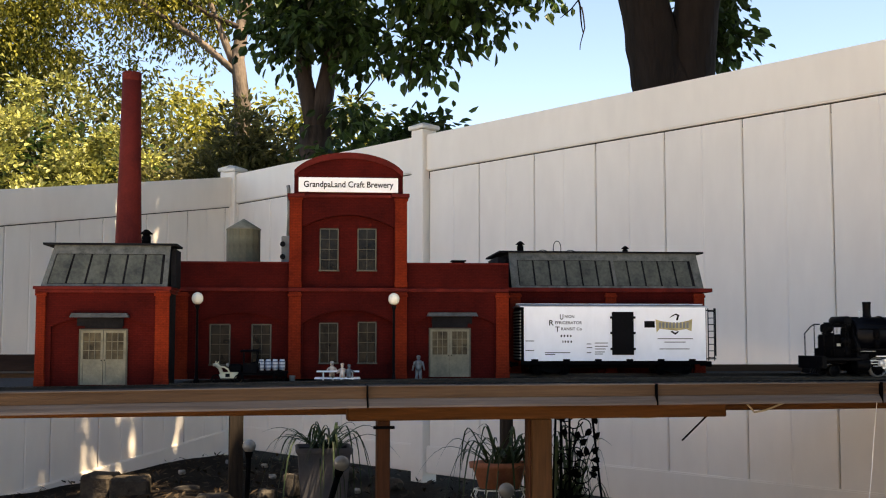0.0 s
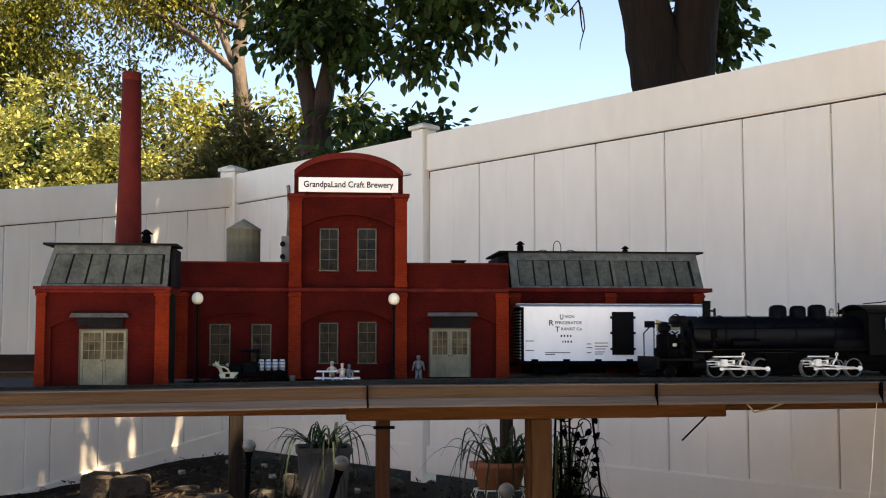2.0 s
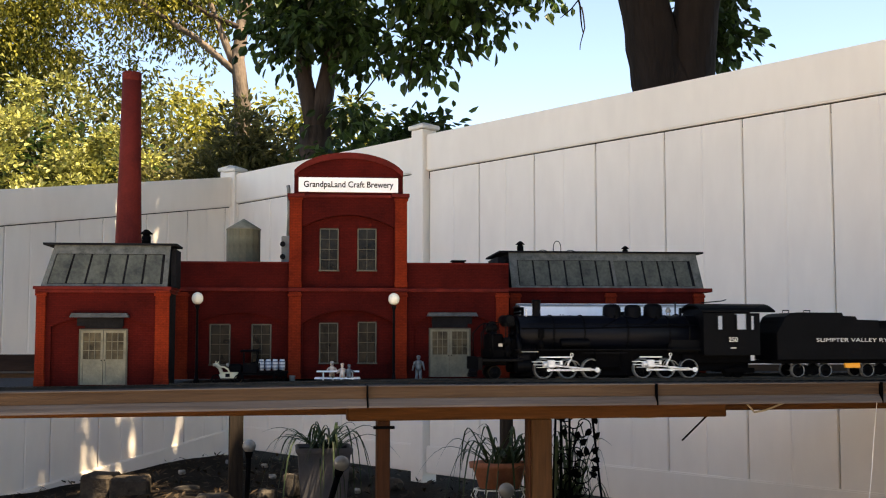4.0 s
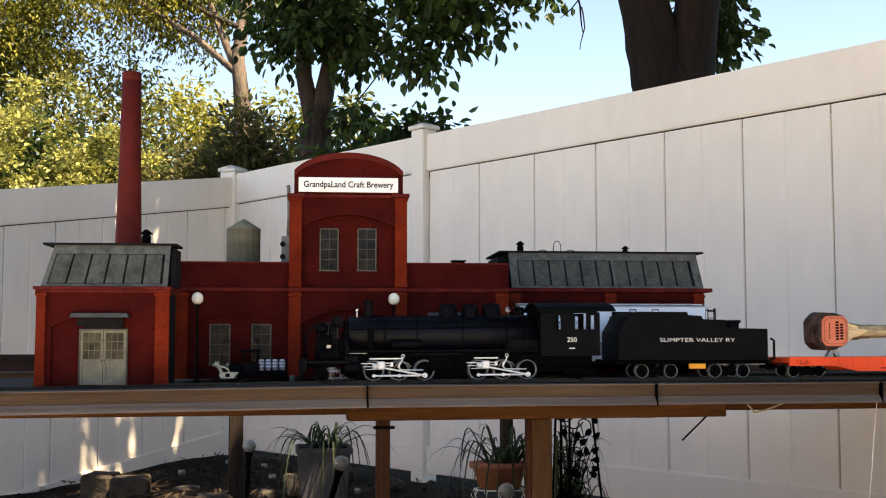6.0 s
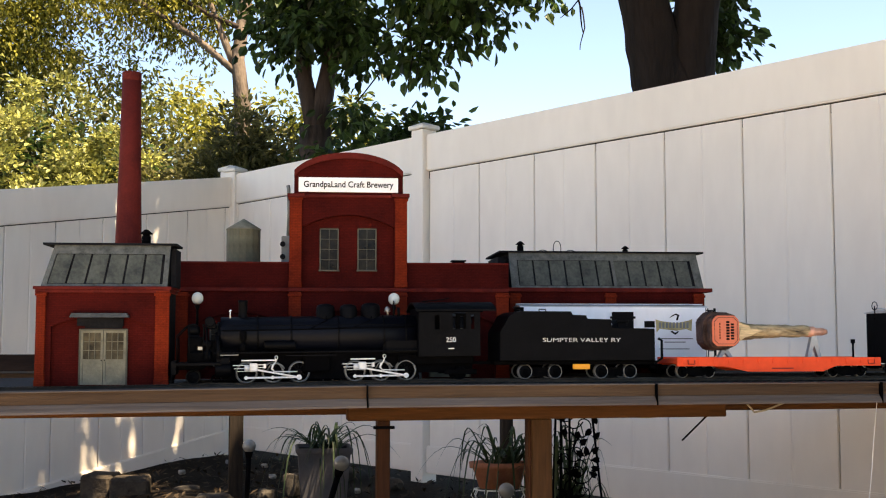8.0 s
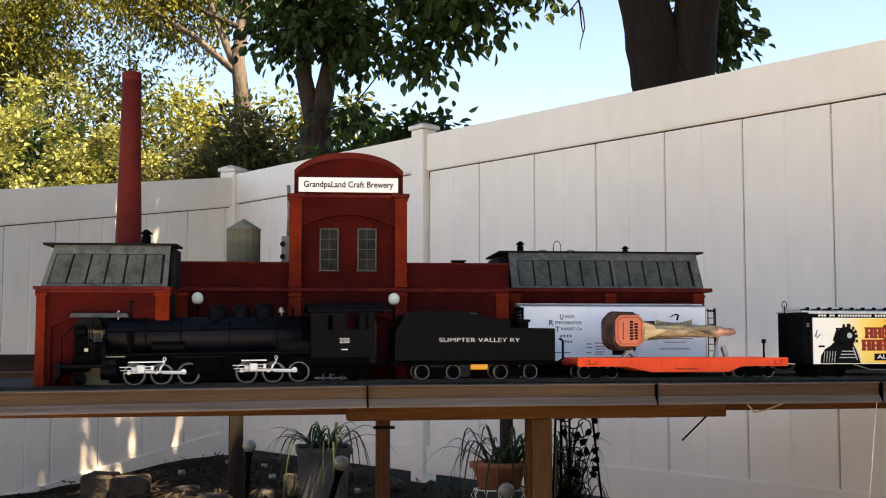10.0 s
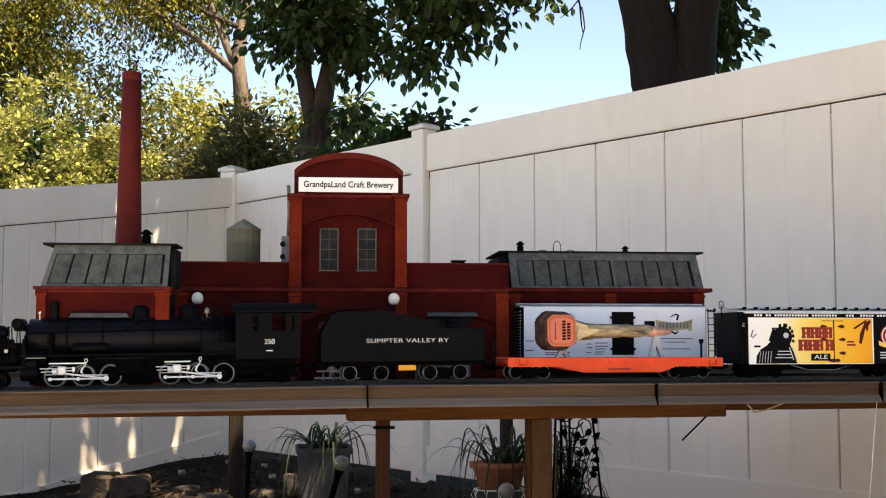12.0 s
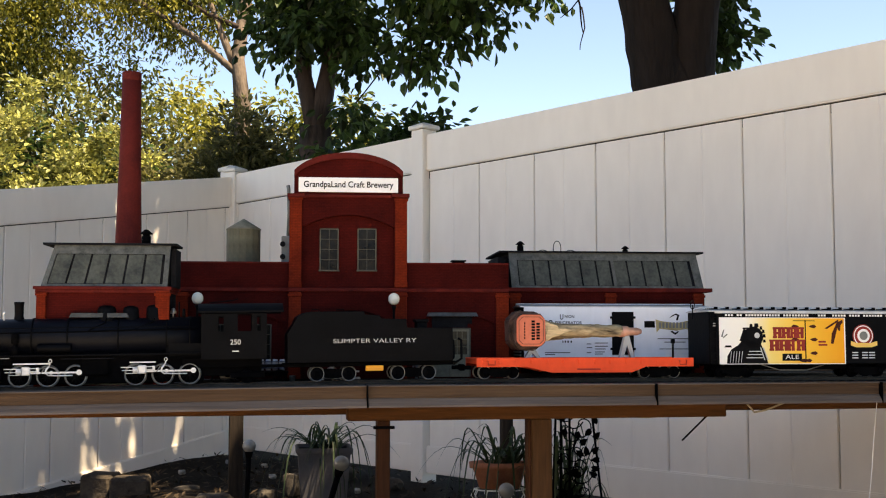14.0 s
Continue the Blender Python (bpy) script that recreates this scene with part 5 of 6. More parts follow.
def make_flat():
    e = thing("flat_car", "bright orange model flat car with dark trucks", "flat car", pose(0, 0, 0))
    bm = bmesh.new()
    prism(bm, [(0.464, 0.0240), (0.565, 0.0240), (0.617, 0.0125), (0.782, 0.0125), (0.812, 0.0240), (0.9126, 0.0240), (0.9126, 0.0415), (0.464, 0.0415)], -0.047, -0.042)
    prism(bm, [(0.464, 0.0240), (0.565, 0.0240), (0.617, 0.0125), (0.782, 0.0125), (0.812, 0.0240), (0.9126, 0.0240), (0.9126, 0.0415), (0.464, 0.0415)], 0.042, 0.047)
    box(bm, 0.464, 0.9126, -0.042, 0.042, 0.030, 0.0400)
    part("body", bm, "car_orange", e, "orange painted fishbelly frame")
    for k in range(14):
        x = 0.475 + 0.0325 * k
        part("stake_pocket", boxes((x, x + 0.004, -0.0485, -0.047, 0.030, 0.0385), bevel=0.0004), "car_orange", e)
    for x in (0.486, 0.882):
        bm = bmesh.new()
        tube(bm, [(x, -0.0478, 0.036), (x, -0.050, 0.036), (x, -0.050, 0.028), (x + 0.014, -0.050, 0.028), (x + 0.014, -0.050, 0.036), (x + 0.014, -0.0478, 0.036)], 0.0008, 5)
        part("grab_iron", bm, "maroon", e)
    bm = bmesh.new()
    tube(bm, [(0.910, 0.041, 0.036), (0.910, 0.041, 0.074)], 0.0022, 6)
    box(bm, 0.9065, 0.9135, 0.037, 0.045, 0.070, 0.079, 0.001)
    part("brake_stand", bm, "black", e)
    part("lettering_bar", boxes((0.668, 0.716, -0.0475, -0.0469, 0.0180, 0.0205)), "maroon", e)
    for x in (0.4856, 0.5429, 0.8178, 0.8805):
        w = wheelset(e, x, 0.0128, 0.0265, 0, "tyre_metal")
        ROLLING.append((w, x, 0.0128, 0))
    truck_frame(e, 0.4856, 0.5429, 0.0135)
    truck_frame(e, 0.8178, 0.8805, 0.0135)
    coupler(e, 0.464, -1)
    coupler(e, 0.9126, 1)
    return e


def make_load():
    """A carved wooden tap handle lying on the flat car."""
    e = thing("tap_handle", "carved wooden beer tap handle with orange label, lying on stands", "tap handle", pose(0, 0, 0))

    def slab(cx, hx, hz, y0, y1, c):
        return [(cx - hx, 0.0960 - hz + c), (cx - hx + c, 0.0960 - hz), (cx + hx - c, 0.0960 - hz), (cx + hx, 0.0960 - hz + c), (cx + hx, 0.0960 + hz - c), (cx + hx - c, 0.0960 + hz), (cx - hx + c, 0.0960 + hz), (cx - hx, 0.0960 + hz - c)]

    bm = bmesh.new()
    prism(bm, slab(0.5765, 0.0365, 0.0395, 0, 0, 0.017), -0.012, 0.030)
    prism(bm, slab(0.5790, 0.0325, 0.0345, 0, 0, 0.012), -0.030, -0.012)
    bmesh.ops.bevel(bm, geom=bm.edges[:], offset=0.003, segments=2, affect="EDGES")
    for v in bm.verts:
        v.co += Vector((0, 1, 0)) * 0.004 * noise.noise(v.co * 70) + Vector((1, 0, 1)) * 0.0025 * noise.noise(v.co * 90)
    part("head", bm, "tap_rim", e, "dark carved head block")
    bm = bmesh.new()
    prism(bm, slab(0.5800, 0.0295, 0.0315, 0, 0, 0.010), -0.0335, -0.029)
    bmesh.ops.bevel(bm, geom=bm.edges[:], offset=0.0015, segments=2, affect="EDGES")
    part("label_plate", bm, "tap_label", e, "worn orange label plate")
    outer, inner = slab(0.5800, 0.0255, 0.0275, 0, 0, 0.008), slab(0.5800, 0.0245, 0.0265, 0, 0, 0.0076)
    bm = bmesh.new()
    for i in range(8):
        j = (i + 1) % 8
        prism(bm, [outer[i], outer[j], inner[j], inner[i]], -0.0341, -0.0333)
    part("label_border", bm, "tap_rim", e)
    for x0, x1, z0, z1 in ((0.5805, 0.5875, 0.077, 0.115), (0.5905, 0.5975, 0.078, 0.114), (0.5655, 0.5675, 0.079, 0.112)):
        k = z0
        while k < z1 - 0.003:
            part("lettering_bar", boxes((x0, x1, -0.0343, -0.0333, k, k + 0.0042)), "ink", e)
            k += 0.0058
    bm = bmesh.new()
    rows = []
    for i in range(40):
        f = i / 39
        rows.append((0.0150 - 0.0030 * f + 0.0085 * (1 - f) ** 5, 0.611 + 0.168 * f))
    lathe(bm, rows, (0, 0, 0.0955), "x", 22)
    for v in bm.verts:
        d = Vector((0, v.co.y, v.co.z - 0.0955))
        v.co += d * (0.20 * noise.noise((v.co.x * 45, v.co.y * 130, v.co.z * 130)) + 0.10 * noise.noise((v.co.x * 160, v.co.y * 260, v.co.z * 260)))
    part("handle", bm, "tap_wood", e, "rough carved wooden shaft")
    bm = bmesh.new()
    prism(bm, [(0.606, 0.0765), (0.616, 0.0745), (0.628, 0.083), (0.640, 0.085), (0.650, 0.091), (0.668, 0.096), (0.652, 0.100), (0.642, 0.099), (0.636, 0.107), (0.622, 0.110), (0.608, 0.117)], -0.0215, -0.010)
    for v in bm.verts:
        v.co.y += 0.0025 * noise.noise(v.co * 80)
    part("split_face", bm, "tap_pale", e, "pale split wood face")
    bm = bmesh.new()
    lathe(bm, [(0.0115, 0.775), (0.0112, 0.792), (0.0082, 0.796), (0.0080, 0.812), (0.0050, 0.822)], (0, 0, 0.0945), "x", 16)
    part("ferrule", bm, "ferrule", e, "pale copper-coloured ferrule")
    for x, h in ((0.590, 0.058), (0.790, 0.086)):
        bm = bmesh.new()
        prism(bm, [(x - 0.016, 0.0415), (x - 0.008, 0.0415), (x, 0.0415 + (h - 0.0415) * 0.55), (x + 0.008, 0.0415), (x + 0.016, 0.0415), (x + 0.004, h + 0.002), (x - 0.004, h + 0.002)], -0.006, 0.006)
        part("stand", bm, "clear", e, "clear acrylic stand")
    return e


def box_shell(e, x0, x1, body, side=0.047, z0=0.028, z1=0.1345):
    part("body", boxes((x0, x1, -side, side, z0, z1), bevel=0.001), body, e)
    bm = bmesh.new()
    prism2 = [(-side - 0.002, z1), (side + 0.002, z1), (side + 0.002, z1 + 0.002), (0, z1 + 0.0065), (-side - 0.002, z1 + 0.002)]
    a = [bm.verts.new((x0 - 0.003, y, z)) for y, z in prism2]
    b = [bm.verts.new((x1 + 0.003, y, z)) for y, z in prism2]
    bm.faces.new(a)
    bm.faces.new(b[::-1])
    for i in range(5):
        j = (i + 1) % 5
        bm.faces.new((a[j], a[i], b[i], b[j]))
    return bm


def ladder(e, x, y, z0, z1, n, wide=0.013, turn=0.0, mat_name="black"):
    bm = bmesh.new()
    c, s = math.cos(turn), math.sin(turn)
    for d in (0, wide):
        tube(bm, [(x + d * c, y + d * s, z0), (x + d * c, y + d * s, z1)], 0.0012, 5)
    for k in range(n):
        z = z0 + (z1 - z0) * (k + 0.5) / n
        tube(bm, [(x, y, z), (x + wide * c, y + wide * s, z)], 0.0010, 5)
    part("ladder", bm, mat_name, e)


def brake_wheel(e, x, z):
    bm = bmesh.new()
    tube(bm, [(x, 0, z - 0.03), (x, 0, z)], 0.0012, 5)
    tube(bm, [(x, 0.009 * math.cos(a), z + 0.009 * math.sin(a)) for a in [2 * math.pi * k / 12 for k in range(13)]], 0.0009, 5)
    part("brake_wheel", bm, "black", e)


def make_boxcar():
    e = thing("box_car", "black model box car with amber picture panel and silver roofwalk", "box car", pose(0, 0, 0))
    x0, x1 = 0.9470, 1.392
    bm = box_shell(e, x0, x1, "black")
    part("roof", bm, "silver", e, "worn silver roof")
    part("roofwalk", boxes((x0 - 0.004, x1 + 0.004, -0.010, 0.010, 0.1430, 0.1458)), "silver", e)
    part("eave_strip", boxes((x0 + 0.012, x1, -0.0500, -0.0465, 0.1315, 0.1365)), "silver", e)
    for k in range(17):
        x = x0 + 0.030 + k * 0.0255
        part("roof_rib", boxes((x, x + 0.0085, -0.0110, 0.0110, 0.1405, 0.1462), bevel=0.0004), "black_matt", e)
    # lettering row that cannot be read
    g = random.Random(9)
    x = 0.982
    while x < 1.36:
        w = 0.004 if g.random() < 0.85 else 0.0
        if w and not (1.165 < x < 1.185):
            part("lettering_bar", boxes((x, x + w, -0.0478, -0.0468, 0.1258, 0.1297)), "letter", e)
        x += 0.0064
    panel = part("picture_panel", boxes((0.9685, 1.247, -0.0477, -0.0468, 0.0275, 0.1232)), "white", e, "white-edged picture panel")
    part("colour_field", boxes((0.9700, 1.2440, -0.0482, -0.0476, 0.0290, 0.1220)), "picture", panel, "print fading from white to amber")
    # dark engine print: smokebox, headlamp bracket, bell, cylinders and pilot
    y0, y1 = -0.0489, -0.0481
    bm = bmesh.new()
    lathe(bm, [(0.0215, y0), (0.0215, y1)], (1.042, 0, 0.0830), "y", 22)
    prism(bm, [(0.984, 0.029), (1.074, 0.029), (1.066, 0.052), (1.058, 0.070), (1.020, 0.078), (1.008, 0.066), (0.994, 0.058), (0.985, 0.044)], y0, y1)
    prism(bm, [(1.012, 0.076), (1.022, 0.070), (1.030, 0.098), (1.021, 0.100)], y0, y1)
    for x, z, w, h in ((1.034, 0.101, 0.007, 0.009), (1.044, 0.103, 0.010, 0.008), (1.056, 0.098, 0.006, 0.007), (1.061, 0.091, 0.006, 0.007), (1.063, 0.082, 0.006, 0.007), (1.063, 0.072, 0.006, 0.006), (1.018, 0.0995, 0.018, 0.003), (0.979, 0.062, 0.016, 0.004)):
        prism(bm, [(x, z), (x + w, z), (x + w * 0.85, z + h), (x + w * 0.15, z + h)], y0, y1)
    part("engine_silhouette", bm, "ink", panel)
    bm = bmesh.new()
    lathe(bm, [(0.0058, -0.0494), (0.0058, -0.0488)], (1.050, 0, 0.0865), "y", 14)
    part("silhouette_lamp", bm, "silver", panel)
    bm = bmesh.new()
    for k in range(3):
        prism(bm, [(1.026 + 0.003 * k, 0.0400 + 0.0065 * k), (1.062 - 0.002 * k, 0.0400 + 0.0065 * k), (1.062 - 0.002 * k, 0.0418 + 0.0065 * k), (1.026 + 0.003 * k, 0.0418 + 0.0065 * k)], -0.0494, -0.0488)
    for k in range(2):
        prism(bm, [(1.056 + 0.006 * k, 0.062), (1.065 + 0.007 * k, 0.036), (1.067 + 0.007 * k, 0.036), (1.058 + 0.006 * k, 0.062)], -0.0494, -0.0488)
    for k in range(5):
        prism(bm, [(0.990 + 0.006 * k, 0.031), (0.991 + 0.006 * k, 0.031), (0.994 + 0.006 * k, 0.054), (0.993 + 0.006 * k, 0.054)], -0.0494, -0.0488)
    part("silhouette_trim", bm, "silver", panel)
    for pts in ([(0.972, 0.084), (0.975, 0.083), (0.979, 0.098), (0.977, 0.098)], [(0.976, 0.080), (0.986, 0.088), (0.985, 0.090), (0.976, 0.083)]):
        bm = bmesh.new()
        prism(bm, pts, y0, y1)
        part("steam_stroke", bm, "grey_box", panel)
    # two rows of maroon slab shapes on a darker base
    for zc, cells in ((0.0920, (1.086, 1.105, 1.124, 1.137)), (0.0665, (1.078, 1.099, 1.118, 1.138))):
        for i, x in enumerate(cells):
            h, w = 0.0115, (0.0180, 0.0180, 0.0125, 0.0160)[i] + (0.002 if zc < 0.08 else 0)
            bars = [(x, x + w * 0.40), (x + w * 0.58, x + w)]
            rows = [(a, b, y0, y1, zc - h, zc + h) for a, b in bars]
            rows += [(x - 0.001, x + w + 0.001, y0 - 0.0001, y1, zc + h - 0.0042, zc + h), (x - 0.001, x + w * 0.46, y0 - 0.0001, y1, zc - h, zc - h + 0.0042), (x + 0.001, x + w - 0.001, y0 - 0.0001, y1, zc - 0.003, zc + 0.0015)]
            part("slab_shape", boxes(*rows), "maroon", panel)
    part("plate", boxes((1.1050, 1.1480, -0.0492, -0.0484, 0.0345, 0.0490), bevel=0.0003), "ink", panel)
    words("lettering", "ALE", 0.0125, "letter", panel, pose(1.1265, -0.0495, 0.0418), 0.030)
    part("vine", boxes((1.1560, 1.1580, y0, y1, 0.031, 0.118), (1.130, 1.178, y0, y1, 0.1160, 0.1172)), "ink", panel)
    for x, z, d in ((1.134, 0.1050, 1), (1.174, 0.1050, -1), (1.176, 0.0780, -1), (1.134, 0.0780, 1), (1.176, 0.0500, -1), (1.151, 0.0350, -1), (1.163, 0.0350, -1)):
        bm = bmesh.new()
        prism(bm, [(x - 0.008 * d, z), (x - 0.003 * d, z - 0.0038 * d), (x + 0.004 * d, z - 0.0026 * d), (x + 0.009 * d, z), (x + 0.004 * d, z + 0.0026 * d), (x - 0.003 * d, z + 0.0038 * d)], y0, y1)
        part("hop_shape", bm, "hop_dark", panel)
    for q in ([(1.200, 0.101), (1.206, 0.100), (1.232, 0.116), (1.230, 0.119)], [(1.214, 0.070), (1.219, 0.069), (1.224, 0.086), (1.232, 0.114), (1.228, 0.114), (1.216, 0.090)], [(1.226, 0.112), (1.240, 0.119), (1.241, 0.113), (1.236, 0.108), (1.234, 0.096), (1.231, 0.097)]):
        bm = bmesh.new()
        prism(bm, q, y0, y1)
        part("branch_shape", bm, "hop_dark", panel)
    for z, w in ((0.0735, 0.010), (0.0670, 0.012)):
        part("lettering_bar", boxes((1.186, 1.186 + w * 1.6, -0.0489, -0.0481, z - 0.0018, z + 0.0018)), "maroon", panel)
    # round badge
    bm = bmesh.new()
    lathe(bm, [(0.0235, -0.0482), (0.0235, -0.0468)], (1.287, 0, 0.0860), "y", 26)
    badge = part("round_badge", bm, "maroon", e, "round maroon and white badge")
    for r, y, m in ((0.0215, -0.0486, "white"), (0.0195, -0.0490, "maroon"), (0.0140, -0.0494, "white"), (0.0090, -0.0498, "grey_box")):
        bm = bmesh.new()
        lathe(bm, [(r, y), (r, y + 0.0006)], (1.287, 0, 0.0860), "y", 26)
        part("badge_ring", bm, m, badge)
    bm = bmesh.new()
    prism(bm, [(1.258, 0.066), (1.270, 0.062), (1.304, 0.062), (1.317, 0.066), (1.317, 0.075), (1.304, 0.071), (1.270, 0.071), (1.258, 0.075)], -0.0505, -0.0490)
    part("badge_ribbon", bm, "panel_gold", badge)
    for x in (1.262, 1.284, 1.300):
        for z in (0.050, 0.0445, 0.039):
            part("lettering_bar", boxes((x, x + 0.013, -0.0476, -0.0468, z, z + 0.0022)), "silver", e)
    for z in (0.109, 0.1045):
        part("lettering_bar", boxes((0.9555, 0.9630, -0.0476, -0.0468, z, z + 0.0028)), "silver", e)
    ladder(e, 0.9480, -0.0495, 0.030, 0.130, 7)
    brake_wheel(e, x0 - 0.012, 0.150)
    part("underframe", boxes((x0 + 0.02, x1 - 0.02, -0.02, 0.02, 0.016, 0.028)), "black_matt", e)
    bm = bmesh.new()
    for y in (-0.03, 0.03):
        tube(bm, [(1.07, y, 0.026), (1.11, y, 0.015), (1.17, y, 0.015), (1.21, y, 0.026)], 0.001, 5)
    part("truss_rod", bm, "tyre_metal", e)
    for x in (0.984, 1.041, 1.277, 1.334):
        w = wheelset(e, x, 0.0128, 0.0265, 0, "black")
        ROLLING.append((w, x, 0.0128, 0))
    truck_frame(e, 0.984, 1.041, 0.0135)
    truck_frame(e, 1.277, 1.334, 0.0135)
    coupler(e, x0, -1)
    return e


def make_reefer():
    """The white refrigerator car that stands on the siding; x from its middle."""
    e = thing("refrigerator_car", "white model refrigerator car with black door, standing on the siding", "refrigerator car", pose(0.3671 - 0.05 * math.sin(radians(5.5)), 2.552 + 0.05, 0.6655, 0, 0, 5.5))
    x0, x1 = -0.197, 0.2185
    bm = box_shell(e, x0, x1, "black_matt", z0=0.030, z1=0.1475)
    part("roof", bm, "silver", e, "pale worn roof")
    n = 52
    for k in range(n):
        a = x0 + 0.006 + (x1 - x0 - 0.008) * k / n
        b = x0 + 0.006 + (x1 - x0 - 0.008) * (k + 1) / n
        part("side_board", boxes((a + 0.00004, b - 0.00004, -0.0490, -0.0468, 0.0300 + (0.004 if k % 9 in (2, 3) else 0), 0.1475), bevel=0.00015), "car_white", e)
    for k in range(16):
        part("end_rib", boxes((x0 - 0.0025, x0 + 0.0005, -0.046, 0.046, 0.034 + k * 0.0068, 0.0375 + k * 0.0068)), "grey_box", e)
    part("roofwalk", boxes((x0 - 0.004, x1 + 0.004, -0.010, 0.010, 0.1545, 0.1565)), "silver", e)
    door = part("door", boxes((0.0045, 0.0530, -0.0518, -0.0488, 0.0430, 0.1375), bevel=0.0006), "black", e, "black double door with strap hinges")
    for z in (0.056, 0.091, 0.125):
        for a in (0.0005, 0.0500):
            part("hinge", boxes((a, a + 0.0070, -0.0530, -0.0490, z - 0.0025, z + 0.0025), bevel=0.0005), "black", door)
    part("name_plate", boxes((0.0775, 0.1010, -0.0500, -0.0488, 0.1030, 0.1175), bevel=0.0004), "black", e)
    for text, x, z, w, size in (("U", -0.1075, 0.1255, 0.0075, 0.0165), ("NION", -0.0900, 0.1265, 0.021, 0.0085), ("R", -0.1310, 0.1125, 0.0100, 0.0165), ("EFRIGERATOR", -0.0925, 0.1130, 0.060, 0.0090), ("T", -0.1170, 0.0985, 0.0095, 0.0165), ("RANSIT Co", -0.0860, 0.0995, 0.046, 0.0090)):
        words("lettering", text, size, "ink", e, pose(x, -0.0492, z), w, 0.01)
    for x, z, w in ((-0.110, 0.0845, 0.003), (-0.103, 0.0845, 0.003), (-0.096, 0.0845, 0.003), (-0.089, 0.0845, 0.003), (-0.106, 0.0720, 0.002), (-0.101, 0.0720, 0.003), (-0.095, 0.0720, 0.003), (-0.088, 0.0720, 0.003)):
        part("lettering_bar", boxes((x, x + w, -0.0496, -0.0489, z - 0.0022, z + 0.0022)), "ink", e)
    for x, z, w in ((-0.188, 0.0735, 0.019), (-0.188, 0.0530, 0.019), (-0.145, 0.0480, 0.056), (-0.145, 0.0440, 0.022), (-0.052, 0.0670, 0.010), (-0.034, 0.0690, 0.029), (-0.052, 0.0590, 0.012), (-0.034, 0.0620, 0.029), (-0.034, 0.0560, 0.024), (-0.052, 0.0480, 0.010), (-0.034, 0.0495, 0.022), (-0.034, 0.0450, 0.018), (0.107, 0.0785, 0.080), (0.122, 0.0710, 0.048), (0.111, 0.0560, 0.068)):
        part("lettering_bar", boxes((x, x + w, -0.0496, -0.0489, z - 0.0008, z + 0.0008)), "ink", e)
    # painted emblem: a banner, a fish arc and bars
    bm = bmesh.new()
    prism(bm, [(0.105, 0.092), (0.112, 0.1005), (0.150, 0.096), (0.172, 0.100), (0.184, 0.095), (0.186, 0.122), (0.176, 0.118), (0.150, 0.113), (0.116, 0.117), (0.103, 0.121)], -0.0494, -0.0489)
    em = part("emblem", bm, "emblem_tan", e, "gold and black painted emblem")
    bm = bmesh.new()
    for k in range(9):
        x = 0.110 + 0.0078 * k
        prism(bm, [(x, 0.102), (x + 0.0048, 0.102), (x + 0.0052, 0.1145), (x + 0.0004, 0.1145)], -0.0499, -0.0493)
    part("emblem_bar", bm, "grey_box", em)
    for pts in ([(0.134, 0.124), (0.148, 0.131), (0.152, 0.129), (0.149, 0.119), (0.153, 0.119), (0.157, 0.131), (0.149, 0.134), (0.140, 0.130)], [(0.136, 0.094), (0.147, 0.087), (0.156, 0.094), (0.152, 0.095), (0.147, 0.0915), (0.140, 0.096)]):
        bm = bmesh.new()
        prism(bm, pts, -0.0499, -0.0493)
        part("emblem_arc", bm, "ink", em)
    ladder(e, 0.2215, -0.0505, 0.030, 0.146, 8, 0.0135)
    ladder(e, 0.2390, -0.046, 0.040, 0.146, 8, 0.02, 1.2)
    part("ladder_bracket", boxes((x1 - 0.002, 0.2390, -0.0505, -0.0490, 0.1400, 0.1425), (x1 - 0.002, 0.2390, -0.0505, -0.0490, 0.0330, 0.0355)), "black", e)
    part("side_sill", boxes((x0, x1, -0.046, -0.040, 0.022, 0.030)), "black_matt", e)
    part("underframe", boxes((x0 + 0.02, x1 - 0.02, -0.02, 0.02, 0.014, 0.030)), "black_matt", e)
    for x in (-0.155, -0.098, 0.120, 0.177):
        wheelset(e, x, 0.0128, 0.0265, 0, "black")
    truck_frame(e, -0.155, -0.098, 0.0135)
    truck_frame(e, 0.120, 0.177, 0.0135)
    coupler(e, x0, -1)
    coupler(e, x1, 1)


def widen(ob, k, only=()):
    """Bodies overhang the gauge: spread the parts above the running gear sideways."""
    under = ("wheelset", "wheel_centre", "tyre", "truck_frame", "coupler", "underframe", "drawbar")
    for c in ob.children_recursive:
        kind = c.name.split(".")[0]
        if kind in under or (only and kind not in only):
            continue
        if c.matrix_basis == Matrix():
            for v in c.data.vertices:
                v.co.y *= k
        else:
            c.location.y *= k


ENGINE, TENDER, FLAT, LOAD, BOXCAR = make_engine(), make_tender(), make_flat(), make_load(), make_boxcar()
make_reefer()
widen(ENGINE, 1.19, ("cab", "cab_side", "cab_roof", "cab_number", "cab_bar", "roof_hatch", "pilot_beam", "front_deck"))
for body in (TENDER, FLAT, BOXCAR):
    widen(body, 1.19)


# ---- small things on the deck ----
def deck_at(x, y, turn=5.5):
    return pose(x, y, 0.6535, 0, 0, turn)


